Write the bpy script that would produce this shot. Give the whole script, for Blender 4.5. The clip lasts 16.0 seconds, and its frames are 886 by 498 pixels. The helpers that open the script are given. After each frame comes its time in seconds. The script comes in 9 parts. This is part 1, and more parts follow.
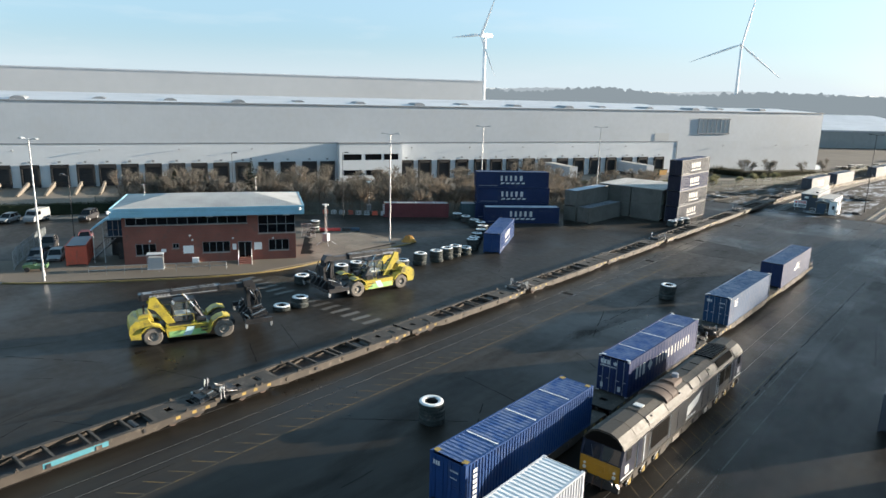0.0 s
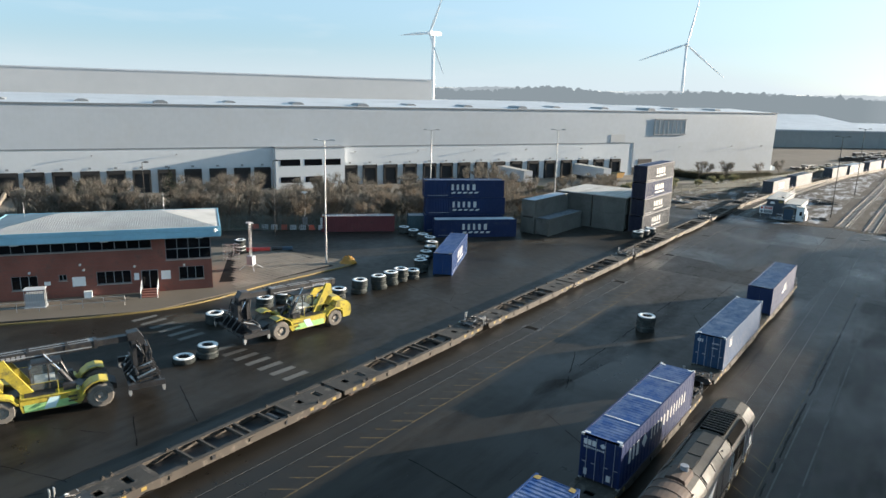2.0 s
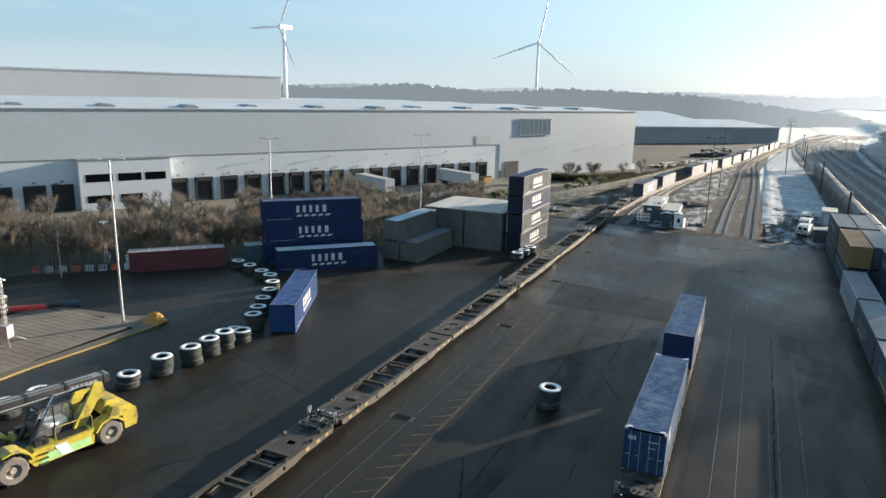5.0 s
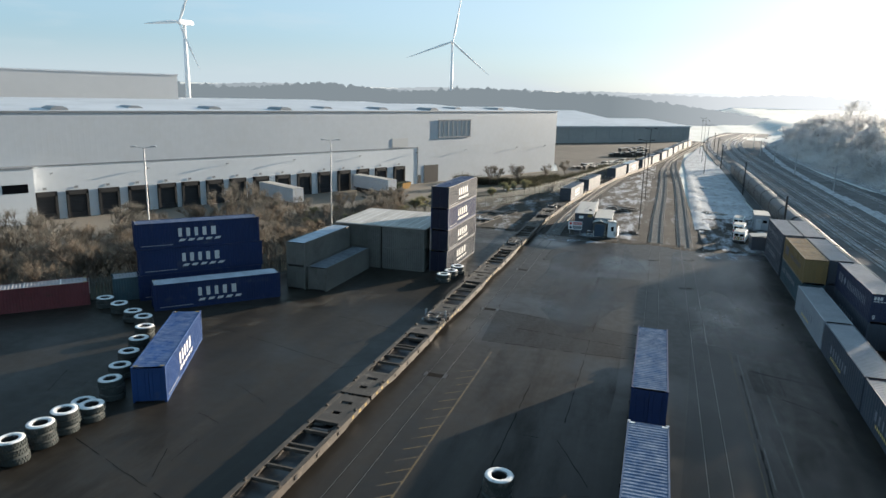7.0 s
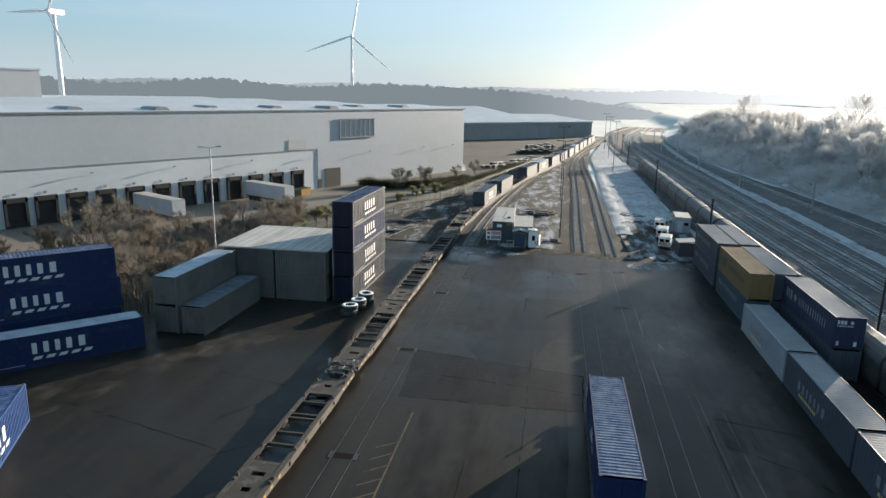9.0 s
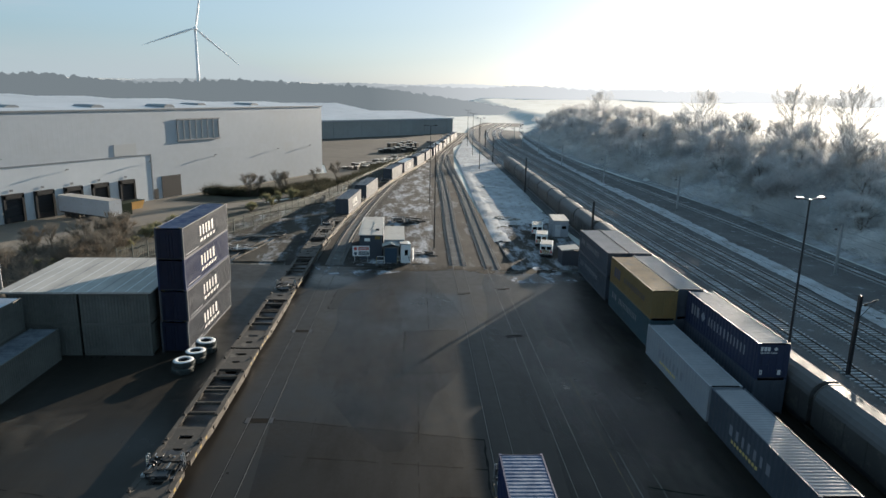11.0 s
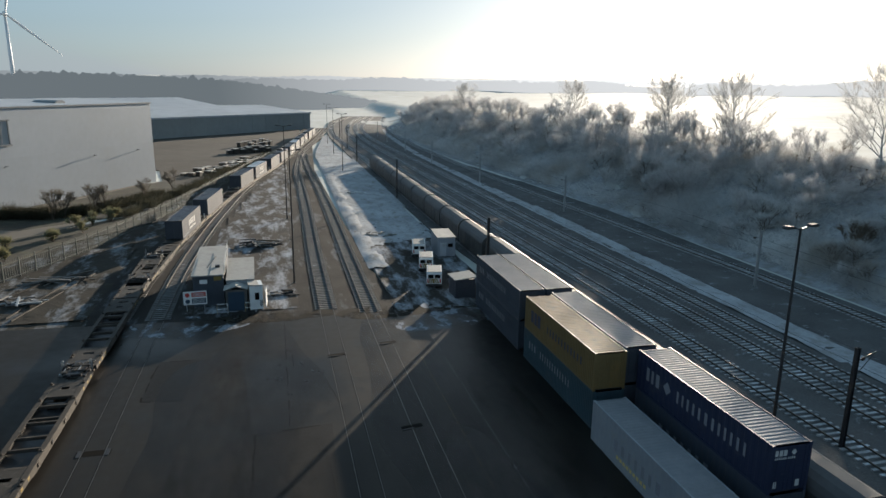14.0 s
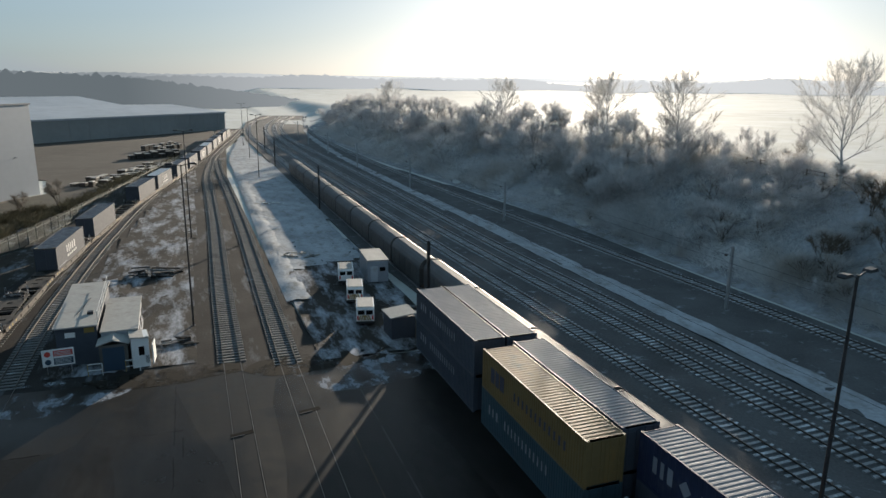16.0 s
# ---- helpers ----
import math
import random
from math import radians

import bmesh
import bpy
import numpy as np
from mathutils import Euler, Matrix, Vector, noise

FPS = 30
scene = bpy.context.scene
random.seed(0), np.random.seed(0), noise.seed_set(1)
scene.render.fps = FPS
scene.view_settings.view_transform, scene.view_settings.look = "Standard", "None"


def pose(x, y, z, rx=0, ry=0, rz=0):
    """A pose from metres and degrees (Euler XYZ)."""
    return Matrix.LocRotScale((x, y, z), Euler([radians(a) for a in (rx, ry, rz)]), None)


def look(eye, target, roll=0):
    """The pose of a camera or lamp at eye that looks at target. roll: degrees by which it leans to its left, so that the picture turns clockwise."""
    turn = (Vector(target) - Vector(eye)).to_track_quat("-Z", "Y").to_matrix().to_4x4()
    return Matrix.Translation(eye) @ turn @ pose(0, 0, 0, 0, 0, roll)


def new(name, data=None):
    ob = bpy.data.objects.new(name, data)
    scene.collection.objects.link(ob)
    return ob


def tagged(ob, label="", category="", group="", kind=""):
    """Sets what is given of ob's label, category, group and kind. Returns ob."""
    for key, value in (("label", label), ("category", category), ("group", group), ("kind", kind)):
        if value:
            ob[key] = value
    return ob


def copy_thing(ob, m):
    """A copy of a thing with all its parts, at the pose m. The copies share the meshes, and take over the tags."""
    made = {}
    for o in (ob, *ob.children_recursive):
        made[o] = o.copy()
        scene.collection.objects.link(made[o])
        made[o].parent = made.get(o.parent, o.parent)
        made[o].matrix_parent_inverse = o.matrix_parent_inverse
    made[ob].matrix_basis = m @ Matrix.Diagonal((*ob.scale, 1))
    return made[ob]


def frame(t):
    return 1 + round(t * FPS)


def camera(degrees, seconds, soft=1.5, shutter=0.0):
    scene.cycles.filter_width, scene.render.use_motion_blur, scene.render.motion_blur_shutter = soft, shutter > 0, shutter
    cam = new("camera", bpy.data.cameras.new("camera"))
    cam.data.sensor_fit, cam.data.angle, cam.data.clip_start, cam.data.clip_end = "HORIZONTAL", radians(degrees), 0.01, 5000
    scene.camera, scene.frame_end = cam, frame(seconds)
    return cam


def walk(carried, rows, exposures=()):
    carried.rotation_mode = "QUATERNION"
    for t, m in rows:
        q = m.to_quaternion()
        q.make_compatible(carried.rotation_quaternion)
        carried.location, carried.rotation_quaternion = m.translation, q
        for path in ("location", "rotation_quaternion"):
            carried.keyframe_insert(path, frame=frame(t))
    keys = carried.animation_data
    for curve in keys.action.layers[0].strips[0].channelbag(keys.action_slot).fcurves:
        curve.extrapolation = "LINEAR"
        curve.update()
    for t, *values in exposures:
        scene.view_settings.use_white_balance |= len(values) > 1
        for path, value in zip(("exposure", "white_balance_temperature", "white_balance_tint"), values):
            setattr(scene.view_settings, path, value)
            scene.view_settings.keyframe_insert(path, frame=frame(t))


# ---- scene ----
cam = camera(66.8, 16.0)
# seconds, eye x y z, yaw, pitch, roll
ROWS = [
    (0.0, 0.81, -1.80, 22.79, 40.68, -13.09, -1.39),
    (0.5, -1.13, 0.67, 22.76, 39.81, -13.03, -1.37),
    (1.0, -3.01, 3.19, 22.79, 38.98, -13.02, -1.36),
    (1.5, -4.83, 5.80, 22.87, 38.01, -13.03, -1.37),
    (2.0, -6.55, 8.47, 22.98, 36.51, -13.07, -1.40),
    (2.5, -8.17, 11.17, 23.12, 34.63, -13.07, -1.48),
    (3.0, -9.77, 13.92, 23.25, 32.94, -13.06, -1.49),
    (3.5, -11.30, 16.74, 23.37, 31.16, -13.05, -1.47),
    (4.0, -12.77, 19.60, 23.46, 28.92, -13.06, -1.42),
    (4.5, -14.24, 22.49, 23.56, 26.77, -13.07, -1.37),
    (7.0, -20.66, 37.51, 23.56, 17.78, -12.93, -1.33),
    (7.5, -21.57, 40.59, 23.65, 15.81, -12.98, -1.31),
    (8.0, -22.49, 43.64, 23.72, 13.95, -13.02, -1.31),
    (8.5, -23.41, 46.65, 23.83, 12.11, -13.08, -1.23),
    (9.0, -24.31, 49.69, 23.93, 9.61, -13.13, -1.19),
    (9.5, -25.07, 52.81, 23.95, 6.33, -13.17, -1.23),
    (10.0, -25.70, 56.07, 23.91, 3.10, -13.17, -1.25),
    (12.5, -25.97, 72.57, 24.03, -8.60, -13.50, -0.85),
    (13.0, -25.67, 75.98, 24.05, -10.64, -13.60, -0.82),
    (13.5, -25.23, 79.44, 24.09, -12.36, -13.68, -0.78),
    (14.0, -24.67, 82.83, 24.15, -14.01, -13.70, -0.73),
    (14.5, -24.04, 86.02, 24.18, -15.65, -13.73, -0.68),
    (15.0, -23.36, 89.24, 24.24, -17.37, -13.74, -0.69),
    (15.5, -22.64, 92.51, 24.27, -19.16, -13.78, -0.71),
    (16.0, -21.87, 95.73, 24.27, -20.39, -13.82, -0.70),
]
walk(cam, [(t, pose(x, y, z, 90 + pitch, roll, yaw)) for t, x, y, z, yaw, pitch, roll in ROWS],
     exposures=[(0, 1.82, 6500, 10), (5, 1.67, 6500, 10), (10, 1.35, 6500, 10), (12.5, 1.02, 6500, 10), (16, 0.76, 6500, 10)])

# ---- light: a low winter sun ahead of the camera, hazy sky ----
SUN_AZ, SUN_EL = 33.3, 9.7          # degrees from +y towards +x, and above the horizon
world = bpy.data.worlds.new("world")
scene.world = world
world.use_nodes = True
wn = world.node_tree.nodes
sky = wn.new("ShaderNodeTexSky")
sky.sky_type, sky.sun_disc = "NISHITA", False
sky.sun_elevation, sky.sun_rotation = radians(SUN_EL), radians(SUN_AZ)
sky.altitude, sky.air_density, sky.dust_density, sky.ozone_density = 60, 1.0, 1.0, 4.0
wn["Background"].inputs["Strength"].default_value = 0.083
pale = wn.new("ShaderNodeHueSaturation")            # winter haze takes the colour out of the sky
pale.inputs["Saturation"].default_value = 0.58
cool = wn.new("ShaderNodeMix")                      # the cold cast of freezing fog
cool.data_type, cool.blend_type = "RGBA", "ADD"
cool.inputs[0].default_value = 1.0
cool.inputs[7].default_value = (0.06, 0.95, 1.62, 1)
world.node_tree.links.new(sky.outputs["Color"], pale.inputs["Color"])
world.node_tree.links.new(pale.outputs["Color"], cool.inputs[6])
veil = wn.new("ShaderNodeGamma")                    # thick haze spreads the glow round the sun
veil.inputs["Gamma"].default_value = 0.76
world.node_tree.links.new(cool.outputs[2], veil.inputs["Color"])


def sky_node(kind, **values):
    n = wn.new(kind)
    for key, v in values.items():
        n.inputs[key.replace("_", " ")].default_value = v
    return n


wl = world.node_tree.links.new
where = wn.new("ShaderNodeTexCoord")
height = wn.new("ShaderNodeSeparateXYZ")
wl(where.outputs["Generated"], height.inputs[0])
low = sky_node("ShaderNodeMapRange", From_Min=0.0, From_Max=0.085, To_Min=0.75, To_Max=0.0)
low.interpolation_type = "SMOOTHSTEP"
wl(height.outputs["Z"], low.inputs["Value"])
bright = wn.new("ShaderNodeMix")                    # the whitish haze that thickens towards the horizon
bright.data_type, bright.blend_type = "RGBA", "LIGHTEN"
bright.inputs[7].default_value = (2.75, 3.15, 3.4, 1)
wl(low.outputs["Result"], bright.inputs[0])
wl(veil.outputs["Color"], bright.inputs[6])
wisp_at = wn.new("ShaderNodeVectorMath")            # faint streaks of high cloud
wisp_at.operation = "MULTIPLY"
wisp_at.inputs[1].default_value = (2.2, 3.0, 16.0)
wl(where.outputs["Generated"], wisp_at.inputs[0])
wisp = sky_node("ShaderNodeTexNoise", Scale=1.6, Detail=6.0, Roughness=0.55)
wl(wisp_at.outputs[0], wisp.inputs["Vector"])
wisp_amount = sky_node("ShaderNodeMapRange", From_Min=0.54, From_Max=0.78, To_Min=0.0, To_Max=0.38)
wl(wisp.outputs["Fac"], wisp_amount.inputs["Value"])
clouded = wn.new("ShaderNodeMix")
clouded.data_type, clouded.blend_type = "RGBA", "LIGHTEN"
clouded.inputs[7].default_value = (2.8, 3.15, 3.35, 1)
wl(wisp_amount.outputs["Result"], clouded.inputs[0])
wl(bright.outputs[2], clouded.inputs[6])
wl(clouded.outputs[2], wn["Background"].inputs["Color"])
sun = new("sun", bpy.data.lights.new("sun", "SUN"))
sun.data.energy, sun.data.angle, sun.data.color = 5.0, radians(0.6), (1.0, 0.87, 0.70)
sa, se = radians(SUN_AZ), radians(SUN_EL)
sun.matrix_world = look((0, 0, 0), (-math.sin(sa) * math.cos(se), -math.cos(sa) * math.cos(se), -math.sin(se)))

# ---- materials ----


def mat(name, col, rough=0.6, metal=0.0, var=0.25, s1=0.5, s2=6.0, bump=0.0, stain=None, amount=0.0, stain_scale=0.8,
        frost=0.0, wet=0.0, where="Object", bump_scale=30.0, coat=0.0, thin=0.0, spec=0.5, soft=0.0, streak=0.0):
    """A painted or natural surface with two scales of variation, stains, frost on what faces up, and wet patches."""
    m = bpy.data.materials.new(name)
    m.use_nodes = True
    nt = m.node_tree
    N, L = nt.nodes, nt.links
    bsdf = N["Principled BSDF"]
    bsdf.inputs["Metallic"].default_value = metal
    bsdf.inputs["Coat Weight"].default_value = coat
    bsdf.inputs["Specular IOR Level"].default_value = spec
    if where == "World":
        base = N.new("ShaderNodeNewGeometry").outputs["Position"]
    else:
        tc, oi, add = N.new("ShaderNodeTexCoord"), N.new("ShaderNodeObjectInfo"), N.new("ShaderNodeVectorMath")
        add.operation = "MULTIPLY_ADD"
        L.new(oi.outputs["Random"], add.inputs[0])
        add.inputs[1].default_value = (37, 53, 71)
        L.new(tc.outputs["Object"], add.inputs[2])
        base = add.outputs[0]

    def noise_tex(scale, detail=4.0, along=0.0):
        n = N.new("ShaderNodeTexNoise")
        n.inputs["Scale"].default_value, n.inputs["Detail"].default_value = scale, detail
        n.inputs["Roughness"].default_value = 0.72 if detail > 7 else 0.5
        if along:
            sc = N.new("ShaderNodeVectorMath")
            sc.operation = "MULTIPLY"
            sc.inputs[1].default_value = (1, along, 1)
            L.new(base, sc.inputs[0])
            L.new(sc.outputs[0], n.inputs["Vector"])
        else:
            L.new(base, n.inputs["Vector"])
        return n.outputs["Fac"]

    def ramp(fac, lo, hi, a=0.0, b=1.0):
        r = N.new("ShaderNodeMapRange")
        r.inputs["From Min"].default_value, r.inputs["From Max"].default_value = lo, hi
        r.inputs["To Min"].default_value, r.inputs["To Max"].default_value = a, b
        L.new(fac, r.inputs["Value"])
        return r.outputs["Result"]

    def math_node(op, a, b):
        q = N.new("ShaderNodeMath")
        q.operation = op
        for i, v in enumerate((a, b)):
            if isinstance(v, (int, float)):
                q.inputs[i].default_value = v
            else:
                L.new(v, q.inputs[i])
        return q.outputs[0]

    def mix(fac, a, b):
        x = N.new("ShaderNodeMix")
        x.data_type = "RGBA"
        if isinstance(fac, float):
            x.inputs["Factor"].default_value = fac
        else:
            L.new(fac, x.inputs["Factor"])
        for key, v in (("A", a), ("B", b)):
            i = next(k for k in x.inputs if k.name == key and k.type == "RGBA")
            if isinstance(v, tuple):
                i.default_value = (*v[:3], 1)
            else:
                L.new(v, i)
        return next(o for o in x.outputs if o.type == "RGBA")

    big, small = noise_tex(s1), noise_tex(s2)
    tone = math_node("ADD", math_node("MULTIPLY", ramp(big, 0.3, 0.7), 0.6), math_node("MULTIPLY", ramp(small, 0.3, 0.7), 0.4))
    c = mix(tone, tuple(v * (1 - var) for v in col), tuple(min(1, v * (1 + var)) for v in col))
    if stain:
        c = mix(ramp(noise_tex(stain_scale, 8.0, streak), 0.62 - amount * 0.4 - soft, 0.72 - amount * 0.3 + soft), c, stain)
    r = ramp(small, 0.25, 0.75, rough * 0.85, min(1.0, rough * 1.15))
    if frost:
        geo, sep = N.new("ShaderNodeNewGeometry"), N.new("ShaderNodeSeparateXYZ")
        L.new(geo.outputs["Normal"], sep.inputs[0])
        up = ramp(sep.outputs["Z"], 0.55, 0.9)
        f = math_node("MULTIPLY", up, ramp(noise_tex(0.7, 8.0), 0.75 - 0.5 * frost, 0.95 - 0.6 * frost))
        c = mix(f, c, (0.74, 0.76, 0.80))
    if wet:
        w = ramp(noise_tex(0.06, 6.0), 0.62 - wet * 0.3, 0.7 - wet * 0.2)
        r = math_node("MULTIPLY", r, ramp(w, 0, 1, 1.0, 0.62))
        c = mix(math_node("MULTIPLY", w, 0.35), c, tuple(v * 0.5 for v in col))
    L.new(c, bsdf.inputs["Base Color"])
    L.new(r, bsdf.inputs["Roughness"])
    if bump:
        b = N.new("ShaderNodeBump")
        b.inputs["Strength"].default_value, b.inputs["Distance"].default_value = 0.6, bump
        L.new(noise_tex(bump_scale), b.inputs["Height"])
        L.new(b.outputs["Normal"], bsdf.inputs["Normal"])
    if thin:
        # thin frosted twigs let the low sun through
        tr, ms = N.new("ShaderNodeBsdfTranslucent"), N.new("ShaderNodeMixShader")
        L.new(c, tr.inputs["Color"])
        ms.inputs["Fac"].default_value = thin
        L.new(bsdf.outputs["BSDF"], ms.inputs[1])
        L.new(tr.outputs["BSDF"], ms.inputs[2])
        L.new(ms.outputs["Shader"], N["Material Output"].inputs["Surface"])
    return m


M = {}
M["field"] = mat("frosted_field", (0.50, 0.50, 0.46), 0.9, var=0.2, s1=0.01, s2=0.3, where="World", stain=(0.62, 0.63, 0.63), amount=0.35, stain_scale=0.06, soft=0.08)
M["asphalt"] = mat("wet_asphalt", (0.0178, 0.0152, 0.0125), 0.48, var=0.5, s1=0.06, s2=1.1, where="World", stain=(0.029, 0.0245, 0.0193), amount=0.26, stain_scale=0.45, soft=0.08, streak=0.08, wet=0.40, bump=0.006, bump_scale=9.0, spec=0.16)
M["patch"] = mat("older_asphalt", (0.0072, 0.0056, 0.0039), 0.5, var=0.35, s1=0.2, s2=3.0, where="World", wet=0.2, bump=0.004, bump_scale=12.0, spec=0.16)
M["crack"] = mat("crack_filler", (0.005, 0.005, 0.005), 0.8, var=0.4, s1=0.5, s2=6.0, where="World", spec=0.1)
M["ballast"] = mat("ballast_stone", (0.098, 0.097, 0.098), 0.95, var=0.45, s1=0.15, s2=5.0, where="World", stain=(0.30, 0.32, 0.35), amount=0.10, stain_scale=0.5, bump=0.05, bump_scale=7.0, spec=0.2)
M["ballast_near"] = mat("dark_siding_ballast", (0.032, 0.029, 0.027), 0.95, var=0.5, s1=0.2, s2=5.0, where="World", stain=(0.20, 0.215, 0.24), amount=0.10, stain_scale=0.35, soft=0.05, streak=0.2, bump=0.06, bump_scale=6.0, spec=0.15)
M["dirt"] = mat("frozen_dirt", (0.036, 0.031, 0.026), 0.9, var=0.5, s1=0.1, s2=2.5, where="World", stain=(0.36, 0.38, 0.42), amount=0.33, stain_scale=0.42, soft=0.02, streak=0.30, bump=0.08, bump_scale=2.0, spec=0.2)
M["dirt_dark"] = mat("dark_frozen_verge", (0.034, 0.030, 0.024), 0.9, var=0.45, s1=0.1, s2=1.5, where="World", stain=(0.30, 0.32, 0.35), amount=0.20, stain_scale=0.35, soft=0.03, streak=0.4, bump=0.08, bump_scale=2.0, spec=0.2)
M["snow"] = mat("snowy_grass", (0.36, 0.375, 0.40), 0.9, var=0.35, s1=0.15, s2=2.5, where="World", stain=(0.19, 0.18, 0.155), amount=0.20, stain_scale=0.6, soft=0.06, streak=0.5, bump=0.08, bump_scale=2.5, spec=0.2)
# frosted bank, its colour lifted further for the haze before it
M["bank"] = mat("frosty_hazed_bank", (0.36, 0.37, 0.395), 0.95, var=0.4, s1=0.1, s2=1.5, where="World", stain=(0.20, 0.185, 0.165), amount=0.35, stain_scale=0.4, soft=0.06, bump=0.2, bump_scale=1.2, spec=0.1)
M["soil"] = mat("brown_verge", (0.044, 0.039, 0.028), 0.95, var=0.4, s1=0.1, s2=1.5, where="World", stain=(0.075, 0.072, 0.045), amount=0.3, stain_scale=0.2, bump=0.1, bump_scale=2.0)
M["bare_ground"] = mat("bare_brown_ground", (0.085, 0.073, 0.062), 0.9, var=0.25, s1=0.03, s2=0.8, where="World", stain=(0.115, 0.10, 0.085), amount=0.2, stain_scale=0.15, soft=0.08, spec=0.2)
M["concrete"] = mat("concrete", (0.30, 0.28, 0.25), 0.85, var=0.2, s1=0.3, s2=4.0, stain=(0.16, 0.15, 0.13), amount=0.15)
M["yard_concrete"] = mat("dock_concrete", (0.15, 0.13, 0.105), 0.8, var=0.25, s1=0.05, s2=1.0, where="World", stain=(0.12, 0.11, 0.10), amount=0.25, stain_scale=0.1)
M["paver"] = mat("block_paving", (0.135, 0.115, 0.094), 0.8, var=0.45, s1=0.3, s2=5.0, where="World")
M["yellow_line"] = mat("worn_yellow_paint", (0.085, 0.055, 0.018), 0.7, var=0.3, s1=0.6, s2=4.0, where="World", stain=(0.026, 0.022, 0.017), amount=0.45, stain_scale=0.9)
M["white_line"] = mat("worn_white_paint", (0.058, 0.058, 0.055), 0.7, var=0.25, s1=0.6, s2=4.0, where="World", stain=(0.07, 0.07, 0.07), amount=0.42, stain_scale=1.2)
M["zebra"] = mat("crossing_paint", (0.085, 0.082, 0.077), 0.7, var=0.25, s1=0.6, s2=4.0, where="World", stain=(0.09, 0.09, 0.09), amount=0.25, stain_scale=1.2)
M["kerb_yellow"] = mat("yellow_kerb_paint", (0.20, 0.145, 0.05), 0.7, var=0.2, s1=0.6, s2=4.0, stain=(0.2, 0.17, 0.12), amount=0.15)
M["rail"] = mat("worn_rail_steel", (0.13, 0.118, 0.106), 0.5, metal=0.8, var=0.25, s1=0.3, s2=3.0, where="World")
M["yard_rail"] = mat("dull_flush_rail", (0.13, 0.122, 0.115), 0.45, metal=0.6, var=0.3, s1=0.3, s2=3.0, where="World", spec=0.3)
M["groove"] = mat("flangeway", (0.0085, 0.0078, 0.007), 0.9, where="World", spec=0.06)
M["sleeper"] = mat("concrete_sleeper", (0.17, 0.165, 0.16), 0.9, var=0.35, s1=0.5, s2=5.0, frost=0.3)
M["sleeper_frost"] = mat("frosted_sleeper", (0.30, 0.30, 0.305), 0.9, var=0.35, s1=0.5, s2=5.0, frost=0.5)
M["cladding"] = mat("grey_cladding", (0.42, 0.445, 0.475), 0.5, metal=0.0, var=0.06, s1=0.05, s2=0.8, stain=(0.40, 0.41, 0.42), amount=0.05, stain_scale=0.15, soft=0.1)
M["cladding_white"] = mat("white_cladding", (0.52, 0.545, 0.57), 0.5, var=0.05, s1=0.1, s2=0.8)
M["trim_grey"] = mat("grey_trim", (0.20, 0.21, 0.22), 0.5, var=0.1)
M["office_roof"] = mat("frosted_ribbed_roof", (0.36, 0.355, 0.345), 0.6, var=0.18, s1=0.2, s2=2.0, stain=(0.24, 0.235, 0.225), amount=0.25, stain_scale=0.3, soft=0.08)
M["roof_frost"] = mat("frosted_metal_roof", (0.44, 0.46, 0.49), 0.55, var=0.12, s1=0.05, s2=0.6, stain=(0.33, 0.35, 0.38), amount=0.2, stain_scale=0.12, soft=0.08)
M["far_wall"] = mat("pale_grey_far_cladding", (0.40, 0.405, 0.41), 0.6, var=0.06, s1=0.02, s2=0.3)
# dark shed walls lightened in the colour, in place of haze
M["far_dark"] = mat("haze_lightened_cladding", (0.25, 0.265, 0.265), 0.6, var=0.15, s1=0.05, s2=0.5)
M["dark"] = mat("dark_opening", (0.012, 0.012, 0.014), 0.6, var=0.3)
M["rubber_black"] = mat("black_rubber", (0.014, 0.014, 0.015), 0.75, var=0.3, frost=0.0)
M["tyre"] = mat("dirty_tyre_rubber", (0.035, 0.043, 0.042), 0.8, var=0.35, s1=1.5, s2=8.0, bump=0.02, stain=(0.12, 0.11, 0.10), amount=0.2, stain_scale=1.5)
M["tyre_paint"] = mat("white_painted_tyre_wall", (0.62, 0.63, 0.64), 0.75, var=0.2, s1=2.0, s2=9.0, stain=(0.2, 0.2, 0.2), amount=0.15, stain_scale=2.0)
M["steel_dark"] = mat("dark_greasy_steel", (0.035, 0.035, 0.038), 0.45, metal=0.3, var=0.4, s1=1.0, s2=8.0, stain=(0.10, 0.08, 0.06), amount=0.15)
M["steel_grey"] = mat("galvanised_steel", (0.42, 0.43, 0.44), 0.45, metal=0.6, var=0.2, s1=0.8, s2=6.0)
M["chrome"] = mat("hydraulic_chrome", (0.75, 0.75, 0.76), 0.15, metal=1.0, var=0.05)
M["wagon"] = mat("worn_wagon_steel", (0.046, 0.038, 0.031), 0.75, metal=0.1, var=0.35, s1=0.8, s2=6.0, stain=(0.13, 0.11, 0.09), amount=0.15, stain_scale=1.2)
M["wagon_deck"] = mat("wagon_deck_grime", (0.032, 0.028, 0.024), 0.75, metal=0.1, var=0.35, s1=0.8, s2=6.0, stain=(0.10, 0.088, 0.075), amount=0.18, stain_scale=1.0, frost=0.04)
M["wagon_yellow"] = mat("yellow_wagon_mark", (0.26, 0.18, 0.045), 0.6, var=0.2)
M["wagon_teal"] = mat("teal_wagon_panel", (0.05, 0.19, 0.24), 0.55, var=0.2, stain=(0.3, 0.28, 0.25), amount=0.15)
M["brick"] = mat("red_brick", (0.21, 0.075, 0.055), 0.85, var=0.3, s1=0.4, s2=9.0, stain=(0.14, 0.07, 0.055), amount=0.2)
M["mortar"] = mat("mortar", (0.17, 0.085, 0.065), 0.9, var=0.2)
